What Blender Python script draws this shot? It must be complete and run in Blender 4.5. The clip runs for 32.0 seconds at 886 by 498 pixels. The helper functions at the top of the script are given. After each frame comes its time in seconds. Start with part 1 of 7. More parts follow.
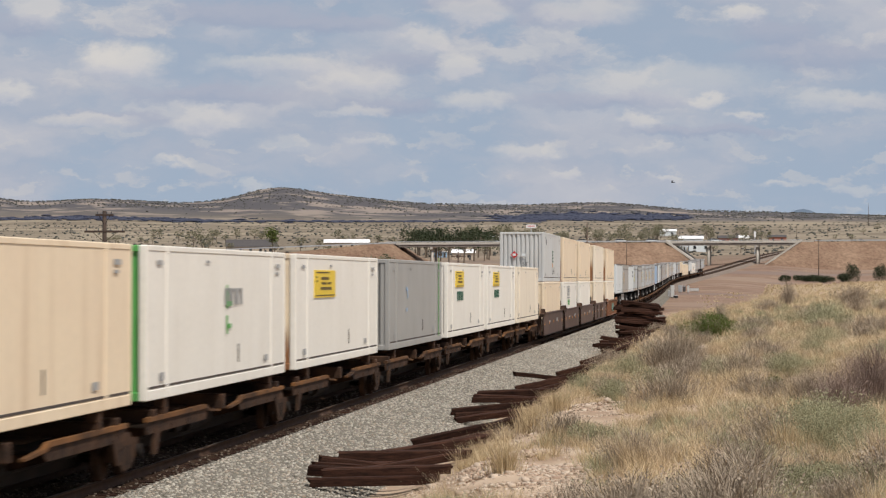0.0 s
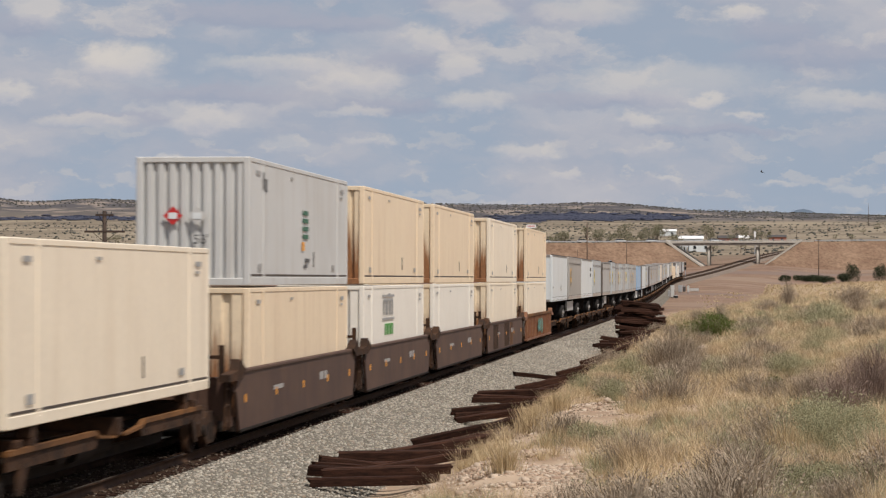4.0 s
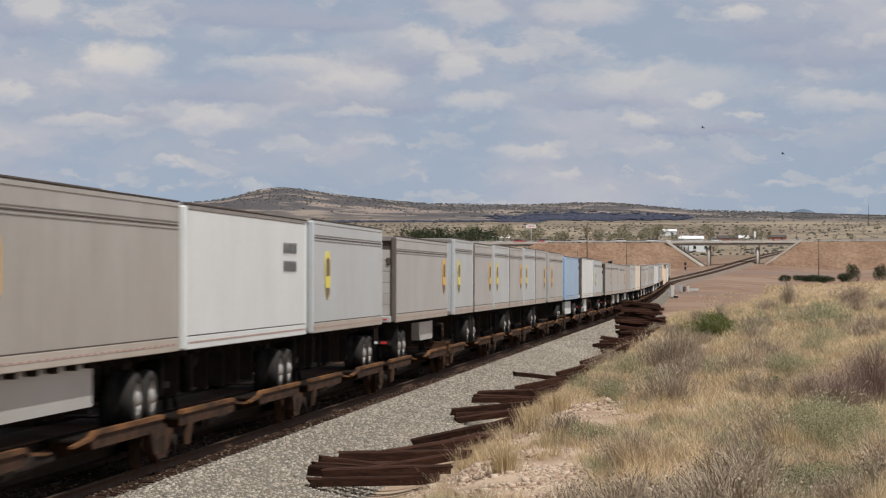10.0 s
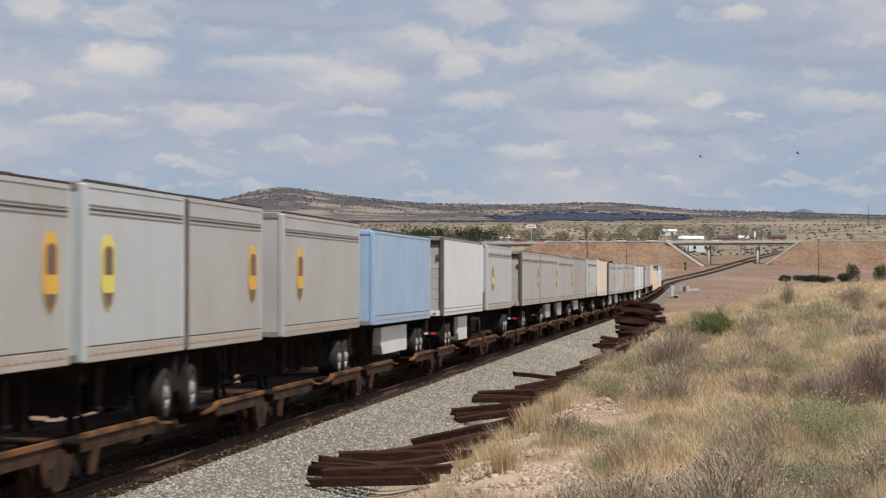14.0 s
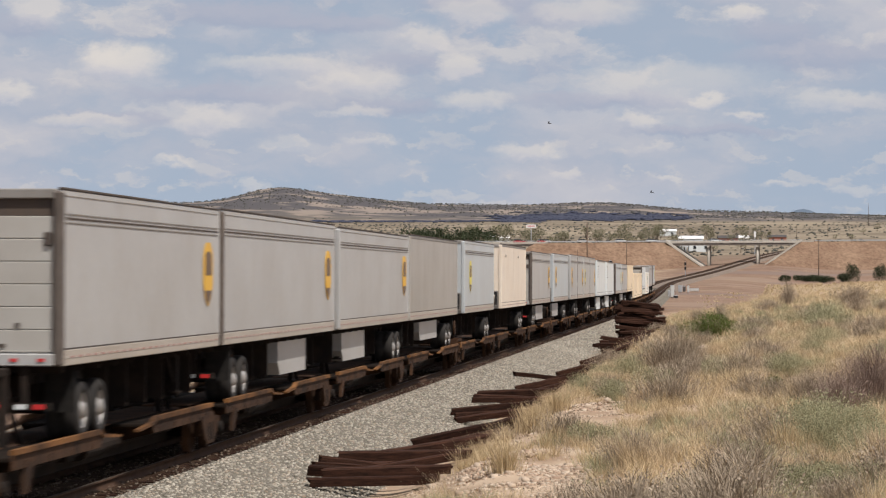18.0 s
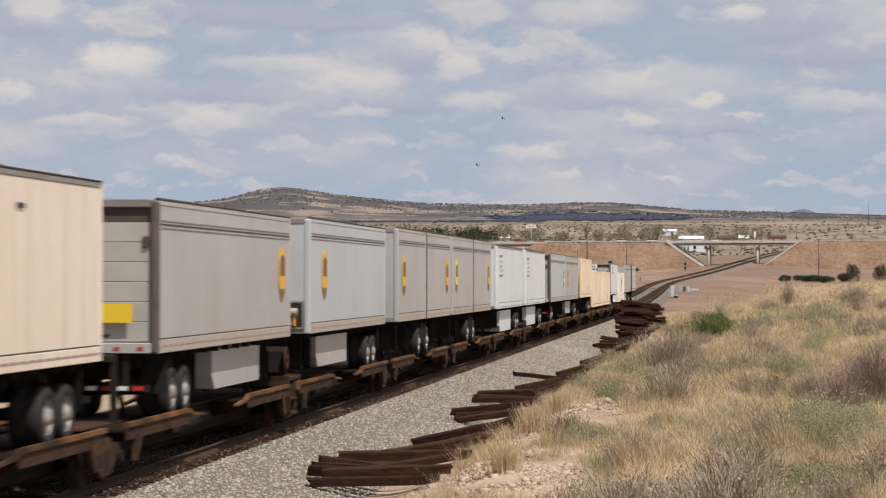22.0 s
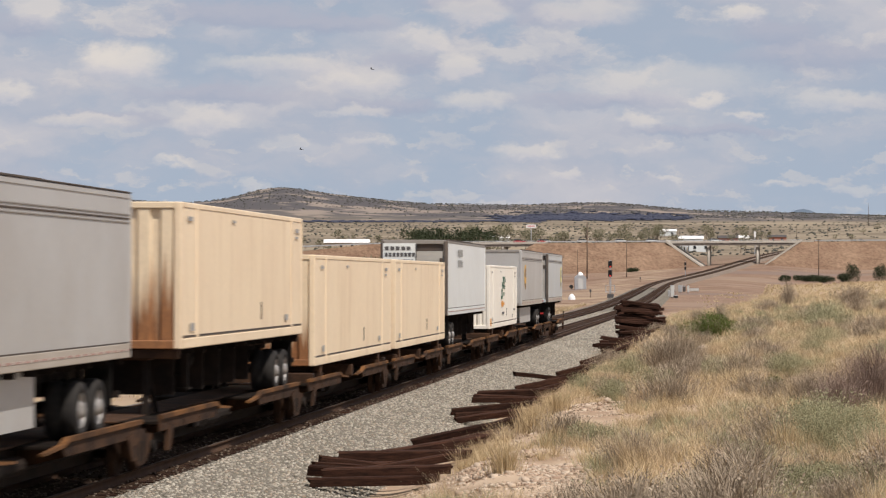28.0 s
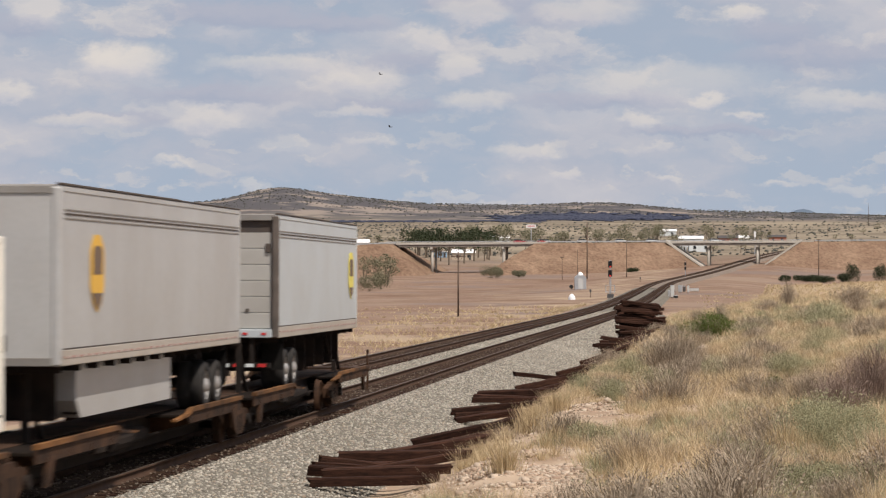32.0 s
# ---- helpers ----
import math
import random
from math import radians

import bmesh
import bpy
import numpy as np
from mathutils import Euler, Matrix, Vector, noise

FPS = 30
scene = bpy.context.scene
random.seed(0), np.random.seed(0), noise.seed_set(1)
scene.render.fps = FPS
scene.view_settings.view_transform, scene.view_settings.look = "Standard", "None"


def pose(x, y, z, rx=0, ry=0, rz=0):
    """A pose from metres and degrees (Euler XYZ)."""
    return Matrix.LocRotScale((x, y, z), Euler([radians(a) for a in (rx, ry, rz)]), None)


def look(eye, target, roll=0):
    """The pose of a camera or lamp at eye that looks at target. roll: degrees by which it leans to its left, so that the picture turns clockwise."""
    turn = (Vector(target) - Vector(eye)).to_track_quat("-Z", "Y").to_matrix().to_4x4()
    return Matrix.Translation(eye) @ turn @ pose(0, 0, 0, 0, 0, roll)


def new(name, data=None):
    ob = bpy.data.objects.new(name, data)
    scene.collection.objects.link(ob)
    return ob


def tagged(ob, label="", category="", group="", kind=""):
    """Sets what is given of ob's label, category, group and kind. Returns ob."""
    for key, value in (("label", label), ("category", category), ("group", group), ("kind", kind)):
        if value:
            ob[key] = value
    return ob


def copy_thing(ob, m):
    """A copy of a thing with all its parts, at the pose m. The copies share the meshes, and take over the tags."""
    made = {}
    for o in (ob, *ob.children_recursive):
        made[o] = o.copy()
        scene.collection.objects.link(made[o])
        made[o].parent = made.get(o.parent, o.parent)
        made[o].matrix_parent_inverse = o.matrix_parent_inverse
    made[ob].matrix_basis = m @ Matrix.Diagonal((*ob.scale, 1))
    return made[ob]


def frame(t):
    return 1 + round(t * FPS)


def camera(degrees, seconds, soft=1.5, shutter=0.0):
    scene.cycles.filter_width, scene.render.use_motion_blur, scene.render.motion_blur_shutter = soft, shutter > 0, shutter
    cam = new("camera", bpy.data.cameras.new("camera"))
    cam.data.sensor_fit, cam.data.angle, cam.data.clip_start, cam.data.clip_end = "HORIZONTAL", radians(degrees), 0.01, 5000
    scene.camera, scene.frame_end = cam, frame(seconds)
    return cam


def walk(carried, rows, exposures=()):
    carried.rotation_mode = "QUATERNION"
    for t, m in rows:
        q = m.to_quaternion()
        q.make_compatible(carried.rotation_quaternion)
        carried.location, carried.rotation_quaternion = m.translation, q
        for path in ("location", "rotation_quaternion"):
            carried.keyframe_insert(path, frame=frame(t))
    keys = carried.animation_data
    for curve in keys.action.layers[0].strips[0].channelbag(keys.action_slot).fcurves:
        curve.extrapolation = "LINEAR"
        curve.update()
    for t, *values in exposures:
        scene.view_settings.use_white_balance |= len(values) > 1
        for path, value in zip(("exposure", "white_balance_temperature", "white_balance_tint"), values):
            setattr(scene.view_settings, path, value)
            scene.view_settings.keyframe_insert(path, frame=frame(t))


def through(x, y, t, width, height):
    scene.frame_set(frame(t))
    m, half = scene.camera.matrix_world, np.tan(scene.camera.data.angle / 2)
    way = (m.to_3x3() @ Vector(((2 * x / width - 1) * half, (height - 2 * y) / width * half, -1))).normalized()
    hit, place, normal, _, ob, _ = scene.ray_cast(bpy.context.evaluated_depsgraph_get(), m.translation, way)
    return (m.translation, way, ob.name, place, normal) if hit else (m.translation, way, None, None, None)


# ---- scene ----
# The camera stands still on the bank; the train runs by.
EYE = Vector((0.0, 0.0, 10.0))
cam = camera(18.2, 32.0, soft=1.25, shutter=0.5)
view = look(EYE, EYE + Vector((0.0, 100.0, -0.94)))
walk(cam, [(0, view), (32, view)], exposures=[(0, -0.22, 6400, 10), (3, -0.29, 6520, 11), (6, -0.33, 6650, 12), (9, -0.29, 6520, 11), (13, -0.22, 6380, 10), (17, -0.14, 6500, 11), (20, -0.12, 6640, 12), (32, -0.12, 6660, 12)])

SPEED = 25.23          # of the train, metres a second


# ---- light ----
SUN_EL, SUN_AZ = 58.0, 139.0   # degrees; azimuth clockwise from +y


def make_world():
    world = bpy.data.worlds.new("sky")
    scene.world = world
    world.use_nodes = True
    nt = world.node_tree
    nd, ln = nt.nodes, nt.links
    nd.clear()
    out = nd.new("ShaderNodeOutputWorld")
    bg = nd.new("ShaderNodeBackground")
    sky = nd.new("ShaderNodeTexSky")
    sky.sky_type = "NISHITA"
    sky.sun_disc = False
    sky.sun_elevation, sky.sun_rotation = radians(SUN_EL), radians(SUN_AZ)
    sky.altitude, sky.air_density, sky.dust_density, sky.ozone_density = 1400, 1.0, 0.6, 1.0
    bg.inputs["Strength"].default_value = 0.09
    co = nd.new("ShaderNodeTexCoord")
    
    def math_node(op, a, b=None, clamp=False):
        m = nd.new("ShaderNodeMath")
        m.operation, m.use_clamp = op, clamp
        for k, val in enumerate((a, b)):
            if val is None:
                continue
            if isinstance(val, (int, float)):
                m.inputs[k].default_value = val
            else:
                ln.new(val, m.inputs[k])
        return m.outputs[0]
    def vec_node(op, a, b):
        m = nd.new("ShaderNodeVectorMath")
        m.operation = op
        for k, val in enumerate((a, b)):
            if isinstance(val, tuple):
                m.inputs[k].default_value = val
            else:
                ln.new(val, m.inputs[k])
        return m

    def ramp(src, lo, hi):
        r = nd.new("ShaderNodeMapRange")
        r.interpolation_type = "SMOOTHSTEP"
        r.inputs[1].default_value, r.inputs[2].default_value = lo, hi
        ln.new(src, r.inputs[0])
        return r.outputs[0]

    def noise(where, scale, detail, rough, off, tall):
        mp = nd.new("ShaderNodeMapping")
        mp.inputs["Location"].default_value = off
        mp.inputs["Scale"].default_value = (1.0, 1.0, tall)
        ln.new(where, mp.inputs[0])
        n = nd.new("ShaderNodeTexNoise")
        n.inputs["Scale"].default_value = scale
        n.inputs["Detail"].default_value = detail
        n.inputs["Roughness"].default_value = rough
        ln.new(mp.outputs[0], n.inputs[0])
        return n

    def mixed(f, a, c):
        x = nd.new("ShaderNodeMix")
        x.data_type = "RGBA"
        for s, q in (("Factor", f), ("A", a), ("B", c)):
            if isinstance(q, tuple):
                x.inputs[s].default_value = (*q, 1)
            elif isinstance(q, float):
                x.inputs[s].default_value = q
            else:
                ln.new(q, x.inputs[s])
        return x.outputs["Result"]
    # directions, ruffled at two scales so that clouds get ragged, billowing edges
    way = co.outputs["Generated"]
    ruffle = way
    for scale, amp, seed in ((55.0, 0.020, 0.3), (190.0, 0.008, 4.1)):
        n = noise(way, scale, 4.0, 0.6, (seed, seed * 2, 0.0), 1.8)
        shift = vec_node("MULTIPLY", vec_node("SUBTRACT", n.outputs["Color"], (0.5, 0.5, 0.5)).outputs[0], (amp, 0.0, amp * 0.55))
        ruffle = vec_node("ADD", ruffle, shift.outputs[0]).outputs[0]
    sep = nd.new("ShaderNodeSeparateXYZ")
    ln.new(way, sep.inputs[0])
    high = ramp(sep.outputs["Z"], 0.015, 0.07)

    def layer(scale, detail, rough, off, tall, lo, hi, step, gain):
        """Cover and light of a bank of clouds, looked up twice, so that tops come out bright and bases dark."""
        here = noise(ruffle, scale, detail, rough, off, tall).outputs[0]
        above = noise(ruffle, scale, detail, rough, (off[0], off[1], off[2] + step * tall), tall).outputs[0]
        lit = math_node("ADD", math_node("MULTIPLY", math_node("SUBTRACT", here, above), gain), 0.5, True)
        return ramp(here, lo, hi), lit
    lift = vec_node("ADD", way, (0.0, 0.0, 0.16))
    ln.new(lift.outputs[0], sky.inputs[0])
    clear = mixed(0.75, sky.outputs[0], (5.25, 6.1, 7.25))
    veil, veil_lit = layer(11.0, 5.0, 0.5, (3.1, 1.7, 0.0), 2.6, 0.34, 0.56, 0.012, 3.6)
    whole = mixed(math_node("MULTIPLY", veil, 0.85), clear, mixed(veil_lit, (5.0, 5.4, 6.5), (6.9, 6.85, 7.3)))
    puff, puff_lit = layer(27.0, 6.0, 0.55, (8.4, 2.2, 0.6), 2.4, 0.47, 0.60, 0.006, 4.4)
    whole = mixed(math_node("MULTIPLY", math_node("MULTIPLY", puff, high), 0.7), whole, mixed(puff_lit, (4.9, 5.3, 6.5), (7.9, 7.6, 7.5)))
    low = math_node("SUBTRACT", 1.0, ramp(sep.outputs["Z"], 0.02, 0.055))
    spot, spot_lit = layer(62.0, 5.0, 0.55, (2.3, 7.7, 1.1), 2.6, 0.53, 0.63, 0.003, 4.2)
    whole = mixed(math_node("MULTIPLY", math_node("MULTIPLY", spot, low), 0.4), whole, mixed(spot_lit, (5.0, 5.6, 6.9), (7.8, 7.5, 7.3)))

    def cloud(u, v, w, h, base, top, strength):
        """One cloud of the view: aside and up from the horizon, half width and half height, in thousandths of the distance."""
        m = nd.new("ShaderNodeMapping")
        m.vector_type = "POINT"
        m.inputs["Scale"].default_value = (1000.0 / w, 0.0, 1000.0 / h)
        m.inputs["Location"].default_value = (-u / w, 0.0, -v / h)
        ln.new(ruffle, m.inputs[0])
        ln_ = nd.new("ShaderNodeVectorMath")
        ln_.operation = "LENGTH"
        ln.new(m.outputs[0], ln_.inputs[0])
        s3 = nd.new("ShaderNodeSeparateXYZ")
        ln.new(m.outputs[0], s3.inputs[0])
        body = math_node("MULTIPLY", math_node("MULTIPLY", math_node("SUBTRACT", 1.0, ramp(ln_.outputs["Value"], 0.45, 1.15)), strength), front)
        return body, mixed(ramp(s3.outputs["Z"], -0.9, 0.35), base, top)
    front = math_node("GREATER_THAN", sep.outputs["Y"], 0.0)
    blue, grey, pale, cream = (4.2, 4.85, 6.3), (5.2, 5.5, 6.6), (6.9, 6.9, 7.5), (9.0, 8.5, 7.9)
    # long shaded bases first, then lit heaps before them
    for u, v, w, h in ((-75, 75, 36, 5.5), (-80, 46, 40, 4.5), (-40, 72, 30, 4), (12, 79, 26, 4), (132, 60, 34, 6.5), (120, 68, 20, 6), (58, 44, 40, 4), (-20, 42, 24, 3.5), (40, 74, 20, 5), (-120, 38, 30, 3), (-150, 70, 16, 5), (-15, 57, 20, 5), (95, 33, 36, 2.5)):
        body, colour = cloud(u, v, w, h, blue, grey, 0.75)
        whole = mixed(body, whole, colour)
    for u, v, w, h, q in ((-116, 58, 18, 8, 1.0), (-60, 57, 30, 4.5, 0.6), (-28, 52, 16, 6, 0.7), (6, 57, 9, 6, 0.8), (12, 44, 15, 5, 0.6), (-144, 76, 12, 8, 0.7), (-156, 46, 9, 4, 0.8), (-128, 37, 22, 3, 0.7), (-85, 37, 14, 5, 0.6), (12, 76, 16, 6, 0.6), (52, 76, 22, 6, 0.6), (80, 50, 40, 9, 0.5),
                          (96, 44, 9, 3, 0.8), (110, 38, 8, 2, 0.7), (70, 37, 10, 3, 0.7), (31, 26, 15, 3.5, 0.9), (45, 18, 7, 2.2, 0.8), (80, 16, 6, 1.8, 0.9), (108, 74, 10, 4, 0.9), (140, 44, 20, 5, 0.6), (146, 12, 8, 1.8, 0.6), (122, 13, 9, 1.5, 0.6), (-70, 14, 7, 2, 0.7), (-97, 21, 10, 2, 0.7), (-30, 40, 14, 2.5, 0.6), (-25, 29, 10, 2, 0.6), (-5, 66, 10, 5, 0.6), (75, 27, 8, 2, 0.6), (-55, 28, 12, 3, 0.5), (150, 80, 10, 6, 0.5)):
        body, colour = cloud(u, v, w, h, pale, cream, q * (0.8 if v > 35 else 0.55))
        whole = mixed(body, whole, colour)
    ln.new(whole, bg.inputs["Color"])
    ln.new(bg.outputs[0], out.inputs[0])


make_world()
sun = new("sun", bpy.data.lights.new("sun", "SUN"))
sun.data.energy, sun.data.angle, sun.data.color = 5.0, radians(0.6), (1.0, 0.94, 0.86)
_a, _e = radians(SUN_AZ), radians(SUN_EL)
sun.matrix_world = look((0, 0, 60), Vector((0, 0, 60)) - Vector((math.sin(_a) * math.cos(_e), math.cos(_a) * math.cos(_e), math.sin(_e))))


# ---- materials ----
def mat(name, base, rough=0.7, metal=0.0, var=None, scale=3.0, amount=0.5, fine=0.0, fine_scale=60.0, bump=0.0, bump_scale=40.0,
        per_object=0.0, stretch=(1, 1, 1), streak=None, streak_amt=0.0, spec=0.4, emit=None, rust=None):
    """Base colour mottled with a second colour at a large scale, a fine grain, streaks that run down, and a fine relief."""
    m = bpy.data.materials.new(name)
    m.use_nodes = True
    nt = m.node_tree
    nd, ln = nt.nodes, nt.links
    b = nd["Principled BSDF"]
    b.inputs["Roughness"].default_value = rough
    b.inputs["Metallic"].default_value = metal
    b.inputs["Specular IOR Level"].default_value = spec
    co = nd.new("ShaderNodeTexCoord")
    mp = nd.new("ShaderNodeMapping")
    mp.inputs["Scale"].default_value = stretch
    ln.new(co.outputs["Object"], mp.inputs[0])
    info = nd.new("ShaderNodeObjectInfo")
    off = nd.new("ShaderNodeVectorMath")
    off.operation = "ADD"
    ln.new(mp.outputs[0], off.inputs[0])
    mul = nd.new("ShaderNodeMath")
    mul.operation = "MULTIPLY"
    mul.inputs[1].default_value = 37.0
    ln.new(info.outputs["Random"], mul.inputs[0])
    ln.new(mul.outputs[0], off.inputs[1])
    vec = off.outputs[0]

    def noise_tex(s, det=4.0, rgh=0.6, v=None):
        n = nd.new("ShaderNodeTexNoise")
        n.inputs["Scale"].default_value, n.inputs["Detail"].default_value, n.inputs["Roughness"].default_value = s, det, rgh
        ln.new(v or vec, n.inputs[0])
        return n.outputs[0]

    def rng(src, a, c, d=0.0, e=1.0):
        r = nd.new("ShaderNodeMapRange")
        for k, q in enumerate((a, c, d, e)):
            r.inputs[k + 1].default_value = q
        ln.new(src, r.inputs[0])
        return r.outputs[0]

    def mixc(fac, a, c, blend="MIX"):
        x = nd.new("ShaderNodeMix")
        x.data_type, x.blend_type = "RGBA", blend
        for s, q in (("Factor", fac), ("A", a), ("B", c)):
            if isinstance(q, (int, float)):
                x.inputs[s].default_value = q
            elif isinstance(q, tuple):
                x.inputs[s].default_value = (*q[:3], 1)
            else:
                ln.new(q, x.inputs[s])
        return x.outputs["Result"]
    col = tuple(base)
    if var is not None:
        col = mixc(rng(noise_tex(scale), 0.35, 0.68, 0.0, amount), col, tuple(var))
    if streak is not None:
        sm = nd.new("ShaderNodeMapping")
        sm.inputs["Scale"].default_value = (1.5, 1.5, 0.16)
        ln.new(vec, sm.inputs[0])
        col = mixc(rng(noise_tex(1.0, 5.0, 0.65, sm.outputs[0]), 0.52, 0.75, 0.0, streak_amt), col, tuple(streak))
    if rust is not None:
        # rust that has run and gathered on the lower part: heights low and high
        se = nd.new("ShaderNodeSeparateXYZ")
        ln.new(co.outputs["Object"], se.inputs[0])
        sm2 = nd.new("ShaderNodeMapping")
        sm2.inputs["Scale"].default_value = (4.4, 4.4, 0.28)
        ln.new(vec, sm2.inputs[0])
        low = rng(se.outputs["Z"], rust[0], rust[1], 0.62, 0.0)
        ad = nd.new("ShaderNodeMath")
        ad.operation = "ADD"
        ln.new(low, ad.inputs[0])
        ln.new(noise_tex(1.0, 5.0, 0.7, sm2.outputs[0]), ad.inputs[1])
        col = mixc(rng(ad.outputs[0], 0.66, 0.92, 0.0, 0.96), col, mixc(noise_tex(7.0), (0.11, 0.042, 0.018), (0.36, 0.15, 0.05)))
    if fine:
        g = rng(noise_tex(fine_scale, 3.0), 0.3, 0.7, 1.0 - fine, 1.0 + fine)
        x = nd.new("ShaderNodeVectorMath")
        x.operation = "SCALE"
        if isinstance(col, tuple):
            x.inputs[0].default_value = col
        else:
            ln.new(col, x.inputs[0])
        ln.new(g, x.inputs["Scale"])
        col = x.outputs[0]
    if per_object:
        h = nd.new("ShaderNodeHueSaturation")
        ln.new(rng(info.outputs["Random"], 0, 1, 1 - per_object, 1 + per_object), h.inputs["Value"])
        if isinstance(col, tuple):
            h.inputs["Color"].default_value = (*col, 1)
        else:
            ln.new(col, h.inputs["Color"])
        col = h.outputs[0]
    if isinstance(col, tuple):
        b.inputs["Base Color"].default_value = (*col, 1)
    else:
        ln.new(col, b.inputs["Base Color"])
    if bump:
        bp = nd.new("ShaderNodeBump")
        bp.inputs["Strength"].default_value, bp.inputs["Distance"].default_value = 1.0, bump
        ln.new(noise_tex(bump_scale, 4.0), bp.inputs["Height"])
        ln.new(bp.outputs[0], b.inputs["Normal"])
    if emit:
        b.inputs["Emission Color"].default_value = (*emit[0], 1)
        b.inputs["Emission Strength"].default_value = emit[1]
    return m


M = {}


def ground_material():
    """Dry soil: red dirt in the field, pale stony soil on the bank, tan grassland with dark scrub far off, hills with
    haze in their colour.
    """
    m = mat("dirt", (0.19, 0.122, 0.088), 0.95, var=(0.25, 0.172, 0.128), scale=0.05, amount=1.0, fine=0.22, fine_scale=1.4, bump=0.04, bump_scale=4.0, spec=0.05)
    nt = m.node_tree
    nd, ln = nt.nodes, nt.links
    b = nd["Principled BSDF"]
    red = b.inputs["Base Color"].links[0].from_socket
    co = nd.new("ShaderNodeTexCoord")
    sep = nd.new("ShaderNodeSeparateXYZ")
    ln.new(co.outputs["Object"], sep.inputs[0])

    def ramp(src, a, c):
        r = nd.new("ShaderNodeMapRange")
        r.interpolation_type = "SMOOTHSTEP"
        r.inputs[1].default_value, r.inputs[2].default_value = a, c
        ln.new(src, r.inputs[0])
        return r.outputs[0]

    def tex(scale, detail=5.0):
        n = nd.new("ShaderNodeTexNoise")
        n.inputs["Scale"].default_value, n.inputs["Detail"].default_value = scale, detail
        ln.new(co.outputs["Object"], n.inputs[0])
        return n.outputs[0]

    def mix(f, a, c):
        x = nd.new("ShaderNodeMix")
        x.data_type = "RGBA"
        for s, q in (("Factor", f), ("A", a), ("B", c)):
            if isinstance(q, tuple):
                x.inputs[s].default_value = (*q, 1)
            else:
                ln.new(q, x.inputs[s])
        return x.outputs["Result"]

    def times(a, c):
        x = nd.new("ShaderNodeMath")
        x.operation = "MULTIPLY"
        ln.new(a, x.inputs[0])
        if isinstance(c, float):
            x.inputs[1].default_value = c
        else:
            ln.new(c, x.inputs[1])
        return x.outputs[0]
    # side of the track: x minus the track's line
    line = nd.new("ShaderNodeMath")
    line.operation = "MULTIPLY_ADD"
    line.inputs[1].default_value = -0.1023
    ln.new(sep.outputs["Y"], line.inputs[0])
    ln.new(sep.outputs["X"], line.inputs[2])
    bank = times(ramp(line.outputs[0], -9.5, -6.5), ramp(sep.outputs["Y"], 420.0, 330.0))
    soil = mix(ramp(tex(0.6), 0.35, 0.7), (0.30, 0.215, 0.15), (0.47, 0.365, 0.27))
    verge = times(times(ramp(line.outputs[0], -48.0, -32.0), ramp(line.outputs[0], -17.0, -21.0)), ramp(tex(0.09, 6.0), 0.48, 0.60))
    straw_field = mix(ramp(tex(0.013), 0.50, 0.60), red, (0.25, 0.18, 0.135))
    straw_field = mix(times(ramp(tex(0.03, 7.0), 0.54, 0.60), 0.45), straw_field, (0.13, 0.075, 0.05))
    straw_field = mix(times(ramp(tex(0.11, 6.0), 0.58, 0.66), 0.7), straw_field, (0.30, 0.225, 0.15))
    straw_field = mix(times(ramp(tex(0.02, 3.0), 0.56, 0.62), 0.75), straw_field, (0.19, 0.145, 0.125))
    straw_field = mix(verge, straw_field, (0.33, 0.25, 0.175))
    top = times(ramp(line.outputs[0], 2.0, 9.0), ramp(sep.outputs["Y"], 640.0, 500.0))
    straw_field = mix(top, straw_field, mix(ramp(tex(0.25), 0.35, 0.65), (0.27, 0.195, 0.125), (0.40, 0.31, 0.20)))
    col = mix(bank, straw_field, soil)
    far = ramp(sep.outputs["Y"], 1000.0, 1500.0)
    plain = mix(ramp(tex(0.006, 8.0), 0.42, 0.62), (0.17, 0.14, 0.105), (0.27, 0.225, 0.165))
    # hill soil muted towards blue-grey: the distance haze is mixed into both colours
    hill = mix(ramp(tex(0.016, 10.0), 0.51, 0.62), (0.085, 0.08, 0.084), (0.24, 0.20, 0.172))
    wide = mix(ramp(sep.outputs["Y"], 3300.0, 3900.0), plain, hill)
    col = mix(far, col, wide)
    ln.new(col, b.inputs["Base Color"])
    return m


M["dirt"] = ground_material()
# near-black: the shade under the trailers is put into the trays' colour
M["tray"] = mat("blackened_tray_plate", (0.010, 0.008, 0.007), 0.95, var=(0.024, 0.017, 0.013), scale=1.5, amount=0.8, spec=0.05)
M["ballast"] = mat("ballast", (0.175, 0.16, 0.135), 0.95, var=(0.135, 0.12, 0.098), scale=0.5, amount=0.6, fine=0.35, fine_scale=16.0, bump=0.03, bump_scale=16.0, spec=0.05)
M["rail"] = mat("rail_steel", (0.055, 0.032, 0.022), 0.8, 0.0, var=(0.09, 0.052, 0.032), scale=2.0, amount=0.7, spec=0.1)
M["rail_top"] = mat("rail_head", (0.10, 0.075, 0.06), 0.55, 0.5)
M["tie"] = mat("creosoted_wood", (0.021, 0.012, 0.009), 0.85, var=(0.066, 0.03, 0.02), scale=3.0, amount=0.8, fine=0.3, fine_scale=30, bump=0.01, bump_scale=20, per_object=0.35, stretch=(1, 8, 8), spec=0.06)
M["white"] = mat("white_paint", (0.82, 0.785, 0.705), 0.5, var=(0.76, 0.72, 0.64), scale=0.5, amount=0.7, streak=(0.58, 0.50, 0.40), streak_amt=0.2, fine=0.04, fine_scale=8)
M["pale_cream"] = mat("pale_cream_paint", (0.82, 0.73, 0.585), 0.5, var=(0.75, 0.66, 0.53), scale=0.5, amount=0.7, streak=(0.5, 0.36, 0.22), streak_amt=0.22, fine=0.04, fine_scale=8)
